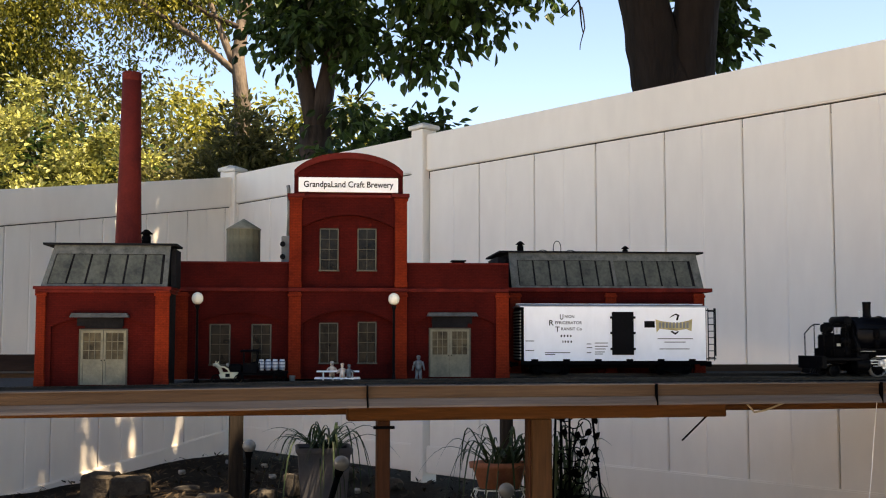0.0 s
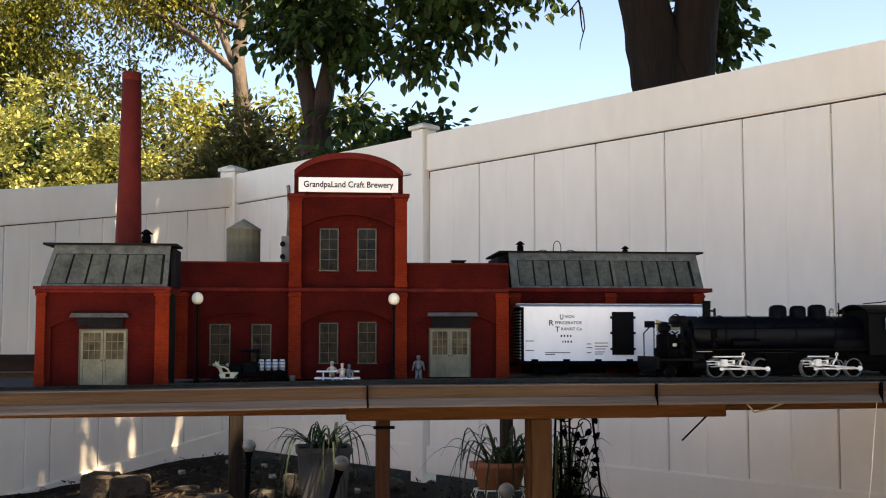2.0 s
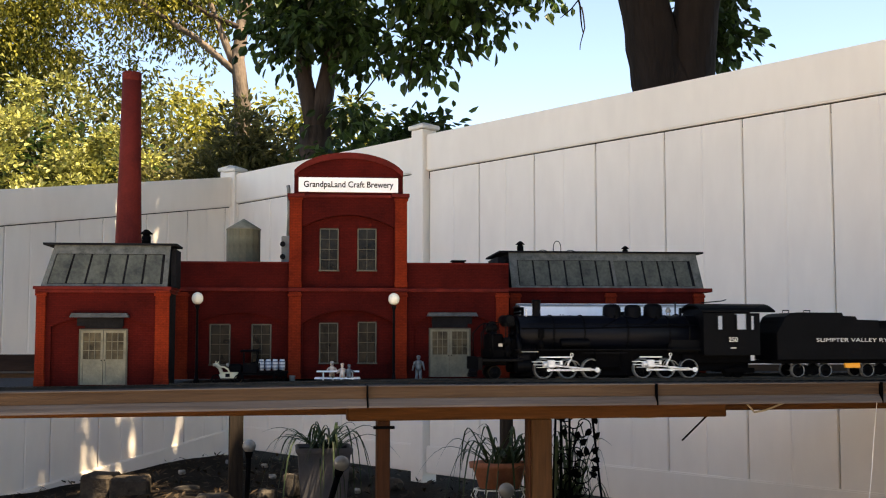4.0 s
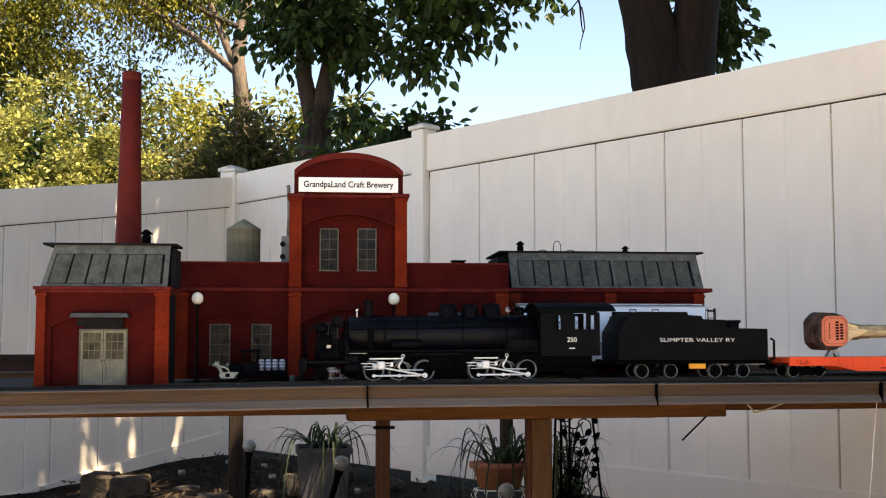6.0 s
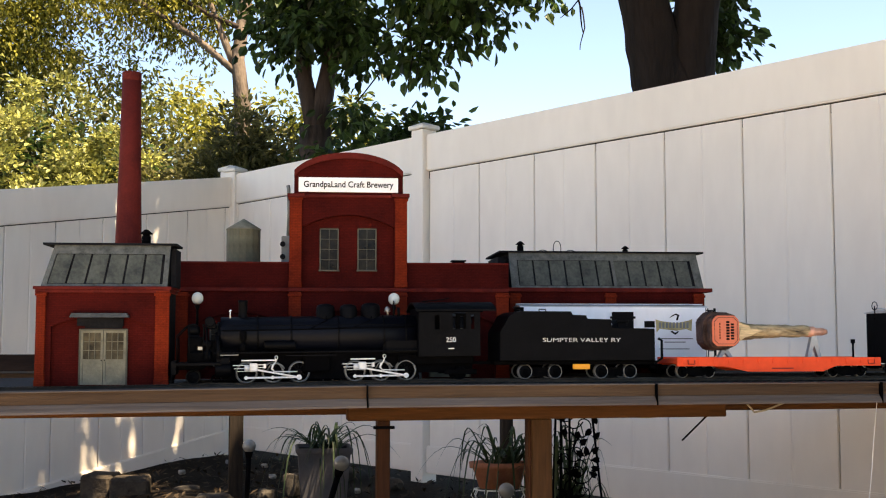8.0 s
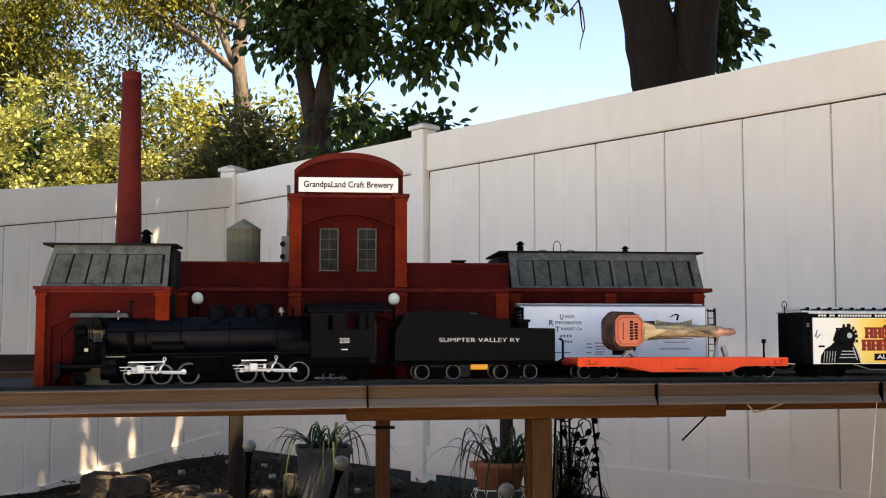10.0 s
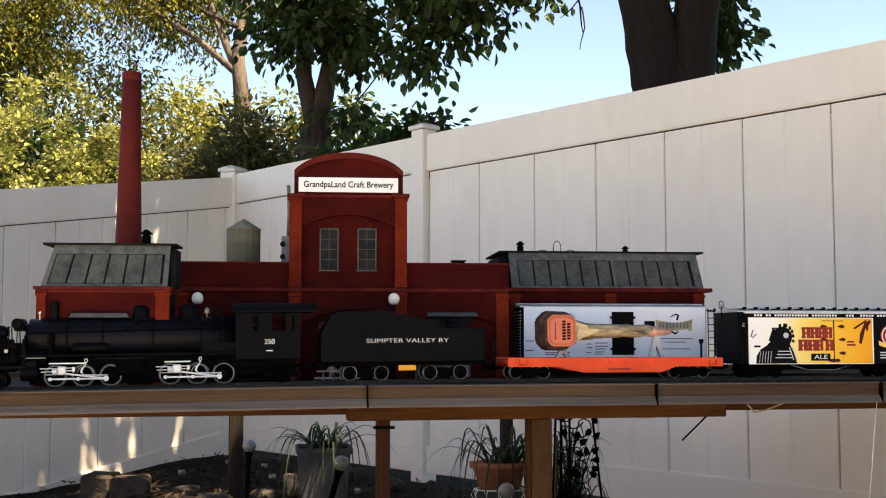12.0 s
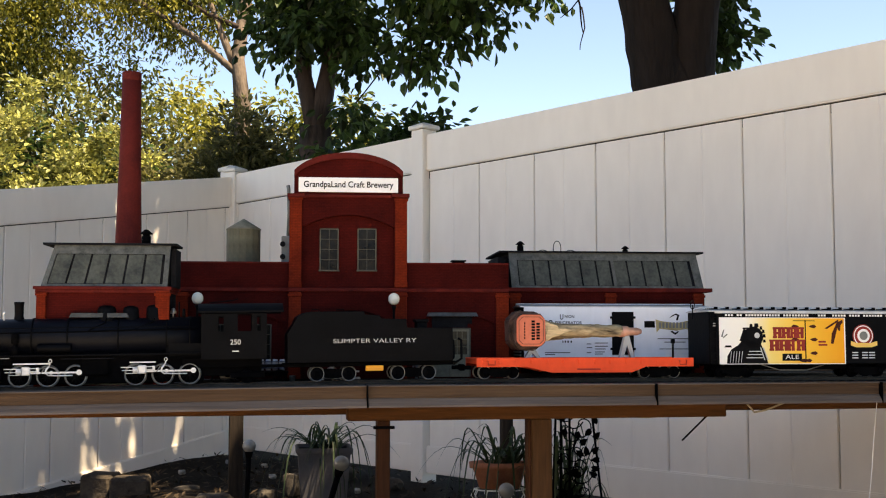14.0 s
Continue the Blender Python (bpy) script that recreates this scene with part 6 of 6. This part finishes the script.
def make_lamp(x, y):
    t = thing("street_lamp", "model street lamp with cream globe on a black post", "street lamp", deck_at(x, y), group="street lamps by the brewery")
    bm = bmesh.new()
    lathe(bm, [(0.0075, 0), (0.0070, 0.004), (0.0040, 0.008), (0.0030, 0.02), (0.0026, 0.150), (0.0042, 0.154), (0.0055, 0.158), (0.0050, 0.160)], seg=12)
    part("post", bm, "black", t)
    bm = bmesh.new()
    lathe(bm, [(0.0045, 0.162), (0.0085, 0.1645), (0.0112, 0.169), (0.0120, 0.1740), (0.0112, 0.179), (0.0085, 0.1835), (0.0040, 0.1860), (0.0008, 0.1866)], seg=20)
    part("globe", bm, "lamp_white", t, "cream lamp globe")


make_lamp(-0.5095, 2.405)
make_lamp(-0.1035, 2.444)


def spoked(parent, x, y, z, r, material="black"):
    bm = bmesh.new()
    tube(bm, [(r * math.cos(a), 0, r * math.sin(a)) for a in [2 * math.pi * k / 16 for k in range(17)]], r * 0.12, 6)
    for k in range(8):
        a = math.pi * k / 4
        tube(bm, [(0, 0, 0), (r * math.cos(a), 0, r * math.sin(a))], r * 0.05, 4)
    part("wheel", bm, material, parent, at=pose(x, y, z))


def make_truck():
    t = thing("delivery_truck", "black vintage model delivery truck carrying barrels", "truck", deck_at(-0.392, 2.435, 8))
    part("chassis", boxes((-0.055, 0.066, -0.016, 0.016, 0.014, 0.019), bevel=0.001), "black", t)
    part("bonnet", boxes((-0.055, -0.026, -0.013, 0.013, 0.019, 0.038), bevel=0.004), "black", t)
    part("cab", boxes((-0.026, 0.004, -0.019, 0.019, 0.019, 0.040), (-0.026, -0.023, -0.019, 0.019, 0.040, 0.062), (0.001, 0.004, -0.019, 0.019, 0.040, 0.062), bevel=0.001), "black", t)
    part("cab_roof", boxes((-0.032, 0.008, -0.021, 0.021, 0.062, 0.067), bevel=0.002), "black", t)
    part("bed", boxes((0.006, 0.068, -0.021, 0.021, 0.019, 0.023), (0.006, 0.009, -0.021, 0.021, 0.023, 0.040), bevel=0.0008), "black", t)
    for x in (-0.040, 0.050):
        for y in (-0.021, 0.021):
            spoked(t, x, y, 0.0125, 0.0125)
    bm = bmesh.new()
    lathe(bm, [(0.003, -0.005), (0.005, 0)], (-0.055, -0.012, 0.036), "x", 10)
    part("headlamp", bm, "tyre_metal", t)


make_truck()
for k in range(4):
    b = thing("barrel", "small white model barrel with blue hoops on the truck", "barrel", pose(-0.3785 + 0.0142 * k, 2.4245 + 0.0018 * k, 0.6935, 0, 0, 8), group="barrels on the truck")
    bm = bmesh.new()
    lathe(bm, [(0.0048, -0.0115), (0.0062, -0.006), (0.0066, 0), (0.0062, 0.006), (0.0048, 0.0115)], (0, 0, -0.004), seg=14)
    part("staves", bm, "steel_white", b)
    for z in (-0.0105, -0.004, 0.0025):
        bm = bmesh.new()
        lathe(bm, [(0.0068, z - 0.001), (0.0070, z), (0.0068, z + 0.001)], seg=14)
        part("hoop", bm, "blue_band", b)


def make_cart():
    t = thing("pony_cart", "cream model pony cart with dark wheels", "cart", deck_at(-0.442, 2.375, 6))
    bm = bmesh.new()
    prism(bm, [(-0.012, 0.010), (0.020, 0.010), (0.024, 0.022), (-0.008, 0.022), (-0.014, 0.018)], -0.011, 0.011)
    part("body", bm, "tan", t, "cream cart body")
    bm = bmesh.new()
    tube(bm, [(-0.009, 0, 0.020), (-0.013, 0, 0.030), (-0.020, 0, 0.038), (-0.027, 0, 0.037)], [0.004, 0.0035, 0.0045, 0.0025], 8)
    tube(bm, [(-0.018, 0, 0.037), (-0.016, 0, 0.044)], [0.0018, 0.0008], 6)
    tube(bm, [(-0.022, 0, 0.038), (-0.021, 0, 0.045)], [0.0018, 0.0008], 6)
    part("carved_front", bm, "tan", t)
    bm = bmesh.new()
    tube(bm, [(-0.014, -0.009, 0.034), (-0.004, -0.009, 0.033), (0.004, -0.009, 0.028), (0.007, -0.009, 0.021)], 0.0017, 6)
    part("side_rail", bm, "tan", t)
    for x in (-0.020, 0.026):
        for y in (-0.012, 0.012):
            spoked(t, x, y, 0.0085, 0.0085, "black")
    part("crest", boxes((-0.001, 0.008, -0.0118, -0.0108, 0.0125, 0.0195), bevel=0.0003), "black", t)


make_cart()


def make_picnic():
    t = thing("picnic_table", "white model picnic table with benches", "picnic table", deck_at(-0.217, 2.405, 5))
    part("tabletop", boxes((-0.044, 0.044, -0.016, 0.016, 0.0215, 0.0245), bevel=0.0006), "white", t)
    for y in (-0.030, 0.030):
        part("bench", boxes((-0.048, 0.046, y - 0.005, y + 0.005, 0.0080, 0.0105), bevel=0.0005), "white", t)
    for x in (-0.030, 0.030):
        for s in (-1, 1):
            bm = bmesh.new()
            tube(bm, [(x, s * 0.028, 0), (x, s * 0.008, 0.0215)], 0.0014, 5)
            part("leg", bm, "white", t)
        part("bearer", boxes((x - 0.0012, x + 0.0012, -0.032, 0.032, 0.0062, 0.0082)), "white", t)


make_picnic()


def figure(name, label, x, y, h, material, sit=False, turn=0):
    """A small painted doll, kept as one plain shape."""
    bm = bmesh.new()
    k = h / 0.055
    if sit:
        lathe(bm, [(0.0050 * k, 0), (0.0062 * k, 0.004 * k), (0.0056 * k, 0.012 * k), (0.0066 * k, 0.020 * k), (0.0022 * k, 0.023 * k)], seg=10)
        tube(bm, [(0, 0, 0.003 * k), (0.001, -0.012 * k, 0.003 * k), (0.001, -0.013 * k, -0.010 * k)], 0.0028 * k, 6)
        z = 0.027 * k
        tube(bm, [(-0.0065 * k, 0, 0.019 * k), (-0.012 * k, -0.004 * k, 0.012 * k), (-0.010 * k, -0.010 * k, 0.014 * k)], 0.0018 * k, 6)
        tube(bm, [(0.0065 * k, 0, 0.019 * k), (0.011 * k, -0.005 * k, 0.011 * k), (0.006 * k, -0.010 * k, 0.013 * k)], 0.0018 * k, 6)
    else:
        for s in (-1, 1):
            tube(bm, [(s * 0.0045 * k, -0.001, 0), (s * 0.0040 * k, 0, 0.013 * k), (s * 0.0032 * k, 0, 0.026 * k)], [0.0030 * k, 0.0032 * k, 0.0040 * k], 8)
            tube(bm, [(s * 0.0075 * k, 0, 0.042 * k), (s * 0.0105 * k, -0.001, 0.033 * k), (s * 0.0125 * k, -0.003 * k, 0.024 * k)], [0.0026 * k, 0.0022 * k, 0.0016 * k], 6)
        lathe(bm, [(0.0060 * k, 0.024 * k), (0.0064 * k, 0.031 * k), (0.0078 * k, 0.040 * k), (0.0060 * k, 0.044 * k), (0.0022 * k, 0.0455 * k)], seg=10)
        z = 0.0495 * k
    lathe(bm, [(0.0008 * k, z - 0.0045 * k), (0.0030 * k, z - 0.003 * k), (0.0036 * k, z), (0.0030 * k, z + 0.003 * k), (0.0008 * k, z + 0.0045 * k)], seg=10)
    lathe(bm, [(0.0048 * k, z + 0.002 * k), (0.0046 * k, z + 0.003 * k), (0.0030 * k, z + 0.0055 * k), (0.0008 * k, z + 0.006 * k)], seg=10)
    ob = single(name, bm, material, label, "figurine", pose(x, y, 0.6535 + (0.0105 if sit else 0), 0, 0, turn))
    return ob


figure("figurine", "standing painted model figurine beside the grey door", -0.0515, 2.45, 0.055, "figure_blue")
figure("figurine", "pale seated model figurine at the picnic table", -0.232, 2.432, 0.055, "figure_pale", True, 10)
figure("figurine", "seated model figurine at the picnic table", -0.206, 2.380, 0.050, "figure_pale", True, 190)
figure("figurine", "seated brown model figurine at the picnic table", -0.192, 2.378, 0.046, "figure_blue", True, 170)
bm = bmesh.new()
lathe(bm, [(0.0060, 0), (0.0068, 0.012), (0.0072, 0.013), (0.0060, 0.0135), (0.0055, 0.006)], seg=14)
single("bucket", bm, "grey_box", "small grey model bucket by the wall", "bucket", deck_at(-0.316, 2.44))


def make_roof_unit():
    t = thing("roof_unit", "grey model meter box with a tall pipe on the roof", "meter box", pose(-0.349, 2.56, 0.9045, 0, 0, 5.5))
    part("box", boxes((-0.009, 0.013, -0.008, 0.008, 0, 0.066), bevel=0.0015), "grey_box", t)
    bm = bmesh.new()
    for z in (0.020, 0.048):
        lathe(bm, [(0.006, -0.011), (0.006, -0.008)], (-0.006, 0, z), "y", 14)
    part("dial", bm, "roof_and_shade_dark", t)
    bm = bmesh.new()
    tube(bm, [(0.005, 0, 0.066), (0.006, 0, 0.120), (0.0055, 0, 0.172), (0.004, 0, 0.180)], [0.0036, 0.0032, 0.0042, 0.0042], 10)
    part("pipe", bm, "grey_box", t)


make_roof_unit()


# ---- the garden below the deck ----
def strap_plant(name, label, x, y, z, seed, n, reach, rise, fall):
    """A clump of arching strap leaves, each a folded blade."""
    t = thing(name, label, "plant", pose(x, y, z))
    g = random.Random(seed)
    for k in range(n):
        a, bend = g.uniform(0, 2 * math.pi), g.uniform(-0.9, 0.9)
        r, h, d = reach * g.uniform(0.25, 1.1), rise * g.uniform(0.5, 1.35), fall * g.choice((0.1, 0.4, 1.0, 1.5))
        w = g.uniform(0.0030, 0.0060)
        bm = bmesh.new()
        prev = None
        px, py = g.uniform(-0.05, 0.05), g.uniform(-0.03, 0.03)
        for i in range(11):
            f = i / 10
            turn = a + bend * f * f
            zz = h * math.sin(min(1.0, f * 1.45) * math.pi / 2) - d * max(0, f - 0.4) ** 2 * 3
            ww = w * (1 - f ** 3) + 0.0005
            c, s = math.cos(turn), math.sin(turn)
            row = [bm.verts.new((px + q * ww * -s, py + q * ww * c, zz + abs(q) * ww * 0.5)) for q in (-1, 0, 1)]
            px, py = px + c * r / 10 * (1.15 - 0.6 * f), py + s * r / 10 * (1.15 - 0.6 * f)
            if prev:
                for j in range(2):
                    bm.faces.new((prev[j], prev[j + 1], row[j + 1], row[j]))
            prev = row
        part("blade", bm, "leaf_strap", t)


def make_square_pot():
    t = thing("planter", "square grey plastic planter standing on the soil", "planter", pose(-0.541, 5.3, 0.0, 0, 0, 8))
    bm = bmesh.new()
    rings = []
    for half, z in ((0.098, 0.0), (0.116, 0.238), (0.126, 0.240), (0.127, 0.264), (0.114, 0.264), (0.110, 0.235)):
        rings.append([bm.verts.new((sx * half, sy * half, z)) for sx, sy in ((-1, -1), (1, -1), (1, 1), (-1, 1))])
    for a, b in zip(rings, rings[1:]):
        for i in range(4):
            bm.faces.new((a[i], a[(i + 1) % 4], b[(i + 1) % 4], b[i]))
    bm.faces.new(rings[0][::-1])
    bm.faces.new(rings[-1])
    bmesh.ops.bevel(bm, geom=[e for e in bm.edges], offset=0.004, segments=2, affect="EDGES")
    part("pot", bm, "pot_grey", t)
    part("earth", boxes((-0.108, 0.108, -0.108, 0.108, 0.235, 0.250)), "soil", t)


def make_terracotta():
    t = thing("planter", "oval terracotta planter on a white wire stand", "planter", pose(0.222, 4.6, 0.165))
    bm = bmesh.new()
    rings = []
    for rx, ry, z in ((0.080, 0.055, 0.0), (0.104, 0.070, 0.075), (0.118, 0.082, 0.078), (0.120, 0.084, 0.100), (0.110, 0.076, 0.101), (0.104, 0.070, 0.085)):
        rings.append([bm.verts.new((rx * math.cos(2 * math.pi * k / 32), ry * math.sin(2 * math.pi * k / 32), z)) for k in range(32)])
    for a, b in zip(rings, rings[1:]):
        for i in range(32):
            bm.faces.new((a[i], a[(i + 1) % 32], b[(i + 1) % 32], b[i])).smooth = True
    bm.faces.new(rings[0][::-1])
    bm.faces.new(rings[-1])
    part("pot", bm, "terracotta", t, "terracotta pot")
    s = thing("wire_stand", "white scrolled wire plant stand", "plant stand", pose(0.222, 4.6, 0))
    for z, r in ((0.160, 0.100), (0.02, 0.080)):
        bm = bmesh.new()
        tube(bm, [(r * math.cos(2 * math.pi * k / 24), r * 0.7 * math.sin(2 * math.pi * k / 24), z) for k in range(25)], 0.0028, 6)
        part("ring", bm, "white", s)
    for k in range(12):
        a = 2 * math.pi * k / 12
        c, q = math.cos(a), 0.7 * math.sin(a)
        bm = bmesh.new()
        tube(bm, [(0.100 * c, 0.100 * q, 0.160), (0.112 * c, 0.112 * q, 0.135), (0.094 * c, 0.094 * q, 0.11), (0.086 * c, 0.086 * q, 0.06), (0.080 * c, 0.080 * q, -0.01)], 0.0022, 5)
        part("wire", bm, "white", s)


make_square_pot()
make_terracotta()
strap_plant("strap_leaf_plant", "arching strap-leaved plant growing in the grey planter", -0.541, 5.3, 0.245, 3, 44, 0.46, 0.10, 0.26)
strap_plant("strap_leaf_plant", "arching strap-leaved plant growing in the terracotta planter", 0.232, 4.6, 0.245, 8, 50, 0.38, 0.13, 0.32)


def solar_light(x, y, z, lean, r=0.028):
    t = thing("garden_light", "solar garden light with clear globe on a black stake", "garden light", pose(x, y, z, 0, lean, 0), group="solar garden lights")
    bm = bmesh.new()
    tube(bm, [(0, 0, -z - 0.05), (0, 0, -r * 1.3)], 0.011, 8)
    lathe(bm, [(0.012, -r * 1.7), (0.016, -r * 1.2), (0.017, -r * 0.8)], seg=12)
    part("stake", bm, "black_matt", t)
    bm = bmesh.new()
    lathe(bm, [(r * math.sin(a) + 0.0004, -r * math.cos(a)) for a in [math.pi * i / 12 for i in range(13)]], seg=20)
    part("globe", bm, "globe", t, "frosted clear globe")


solar_light(-0.828, 5.0, 0.290, 2)
solar_light(-0.373, 4.3, 0.290, 16, 0.029)
solar_light(0.235, 4.35, 0.185, 0, 0.030)


def make_trellis():
    t = thing("garden_trellis", "black metal trellis with scrolls and leaf shapes", "trellis", pose(0, 4.2, 0))
    for a, b in (((0.405, 0.47), (0.385, -0.05)), ((0.535, 0.48), (0.592, -0.05)), ((0.455, 0.55), (0.452, -0.05)), ((0.425, 0.55), (0.418, -0.05))):
        bm = bmesh.new()
        tube(bm, [(a[0], 0, a[1]), (b[0], 0, b[1])], 0.0042, 6)
        part("upright", bm, "black_matt", t)
    g = random.Random(21)
    for k in range(18):
        z = 0.10 + 0.024 * k
        x = 0.47 + 0.03 * math.sin(k * 1.9)
        bm = bmesh.new()
        r = 0.030 + 0.012 * g.random()
        s = 1 if k % 2 else -1
        tube(bm, [(x + s * r * (0.3 + i / 12) * math.cos(i * 0.5), 0.004, z + r * (0.3 + i / 12) * math.sin(i * 0.5)) for i in range(13)], 0.0024, 5)
        part("scroll", bm, "black_matt", t)
    for k in range(26):
        x, z, a = 0.40 + 0.15 * g.random(), 0.14 + 0.35 * g.random(), g.uniform(0, 6.28)
        bm = bmesh.new()
        n = 10
        prism(bm, [(0.015 * math.cos(2 * math.pi * i / n) * (1 + 0.35 * math.cos(6 * math.pi * i / n)), 0.011 * math.sin(2 * math.pi * i / n)) for i in range(n)], -0.0015, 0.0015)
        part("leaf_shape", bm, "black_matt", t, at=pose(x, -0.004, z, 0, math.degrees(a), 0))


make_trellis()
strap_plant("strap_leaf_plant", "dark strap-leaved plant climbing beside the trellis", 0.44, 4.3, 0.05, 15, 70, 0.20, 0.30, 0.35)


def rock(x, y, z, rx, ry, rz, seed, label="rough brown garden stone lying on the soil", material="stone"):
    bm = bmesh.new()
    bmesh.ops.create_icosphere(bm, subdivisions=3, radius=1)
    for v in bm.verts:
        n = 1 + 0.28 * noise.noise(v.co * 1.3 + Vector((seed, 0, 0))) + 0.10 * noise.noise(v.co * 4 + Vector((0, seed, 0)))
        v.co = Vector((max(-0.9, min(0.9, v.co.x)) * rx * n, max(-0.9, min(0.9, v.co.y)) * ry * n, max(-0.8, min(0.75, v.co.z)) * rz * n))
    single("garden_stone", bm, material, label, "stone", pose(x, y, z, 0, 0, seed * 37), group="garden stones")


for k, (x, y, z, rx, ry, rz) in enumerate(((-1.30, 5.95, -0.02, 0.07, 0.06, 0.035), (-0.72, 5.7, 0.04, 0.07, 0.06, 0.08), (-0.80, 5.35, 0.02, 0.05, 0.05, 0.06), (-0.25, 5.9, 0.02, 0.05, 0.05, 0.04), (-1.06, 5.45, 0.0, 0.10, 0.07, 0.04), (-0.55, 6.3, 0.02, 0.09, 0.06, 0.05))):
    rock(x, y, z, rx, ry, rz, k + 1)
def edging_block(x, y, top, w, d, turn):
    bm = boxes((-w / 2, w / 2, -d / 2, d / 2, -0.25, 0), bevel=0.012)
    bmesh.ops.subdivide_edges(bm, edges=bm.edges[:], cuts=2, use_grid_fill=True)
    for v in bm.verts:
        v.co += Vector((noise.noise(v.co * 9), noise.noise(v.co * 9 + Vector((4, 0, 0))), noise.noise(v.co * 9 + Vector((0, 7, 0))))) * 0.010
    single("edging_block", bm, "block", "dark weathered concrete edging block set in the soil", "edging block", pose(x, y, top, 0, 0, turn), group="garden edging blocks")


for x, y, top, w, d, turn in ((-1.745, 5.98, 0.064, 0.15, 0.17, -6), (-1.565, 5.88, 0.058, 0.185, 0.15, 8)):
    edging_block(x, y, top, w, d, turn)
for k, (x, y) in enumerate(((-1.47, 6.6), (-1.05, 6.9), (-0.42, 5.75), (-1.30, 7.1), (-0.93, 6.4))):
    rock(x, y, ground_z(x, y) + 0.012, 0.022, 0.018, 0.016, k + 20, "pale rounded pebble lying on the soil", "pebble")


def make_litter():
    g = np.random.default_rng(31)
    n = 2600
    x, y = g.uniform(-2.6, 1.4, n), g.uniform(4.2, 7.6, n)
    v, f = [], []
    for i in range(n):
        a, ln, tip = g.uniform(0, 6.28), g.uniform(0.02, 0.055), g.uniform(0.0, 0.03)
        c, s, w = math.cos(a), math.sin(a), ln * g.uniform(0.15, 0.3)
        z = ground_z(x[i], y[i]) + 0.004
        k = len(v)
        v += [(x[i], y[i], z), (x[i] + c * ln / 2 - s * w, y[i] + s * ln / 2 + c * w, z + tip * 0.7), (x[i] + c * ln, y[i] + s * ln, z + tip), (x[i] + c * ln / 2 + s * w, y[i] + s * ln / 2 - c * w, z + tip * 0.5)]
        f += [(k, k + 2, k + 1), (k, k + 3, k + 2)]
    me = bpy.data.meshes.new("leaf_litter")
    me.from_pydata(v, [], f)
    me.materials.append(M["leaf_dry"])
    tagged(new("leaf_litter", me), "dry brown fallen leaves and bark chips on soil", "leaf litter", kind="stuff")


make_litter()


# ---- the train's run ----
RUN = [(0.0, 1.3315), (0.5, 1.2400), (1.0, 1.1490), (1.5, 1.0575), (2.0, 0.9675), (2.5, 0.8755), (3.0, 0.7830), (5.5, 0.3328), (6.0, 0.2599), (6.5, 0.1879), (7.0, 0.1200), (7.5, 0.0677), (8.0, 0.0158), (10.5, -0.2422), (11.0, -0.2787), (11.5, -0.3098), (12.0, -0.3343), (12.5, -0.3555), (13.0, -0.3704), (13.5, -0.3852), (14.0, -0.3979)]


def run(t):
    """How far along the track the engine's cab stands at t seconds."""
    ts, ss = [a for a, _ in RUN], [b for _, b in RUN]
    i = max(0, min(len(ts) - 2, sum(a <= t for a in ts) - 1))

    def rate(k):
        a, b = max(0, k - 1), min(len(ts) - 1, k + 1)
        return (ss[b] - ss[a]) / (ts[b] - ts[a])

    h = ts[i + 1] - ts[i]
    f = (t - ts[i]) / h
    return (2 * f ** 3 - 3 * f ** 2 + 1) * ss[i] + (f ** 3 - 2 * f ** 2 + f) * h * rate(i) + (-2 * f ** 3 + 3 * f ** 2) * ss[i + 1] + (f ** 3 - f ** 2) * h * rate(i + 1)


def motions():
    times = [0.1 * k for k in range(141)]
    for ob, a, b in ((ENGINE, -0.52, 0.02), (TENDER, 0.147, 0.365), (FLAT, 0.4856, 0.8805), (LOAD, 0.4856, 0.8805), (BOXCAR, 0.984, 1.334)):
        rows = []
        for t in times:
            s = run(t)
            za, zb = rail_z(s + a), rail_z(s + b)
            tilt = math.atan2(zb - za, b - a)
            place = on_track(s, 0.05, za - a * math.tan(tilt))
            rows.append((t, pose(place.x, place.y, place.z, 0, -math.degrees(tilt), TURN)))
        walk(ob, rows)
    for w, x, r, phase in ROLLING:
        walk(w, [(t, pose(x, 0, r, 0, math.degrees((run(t) - run(0)) / r) + phase, 0)) for t in times])
    for rod, x, y, z, kind in RODS:
        rows = []
        for t in times:
            a = (run(t) - run(0)) / 0.0195
            px, pz = 0.0098 * math.cos(a), -0.0098 * math.sin(a)
            lean = math.degrees(math.asin((pz - 0.0065) / 0.088)) if kind == "main" else 0
            rows.append((t, pose(x + px, y, z + pz, 0, -lean, 0)))
        walk(rod, rows)


# ---- end ----
motions()
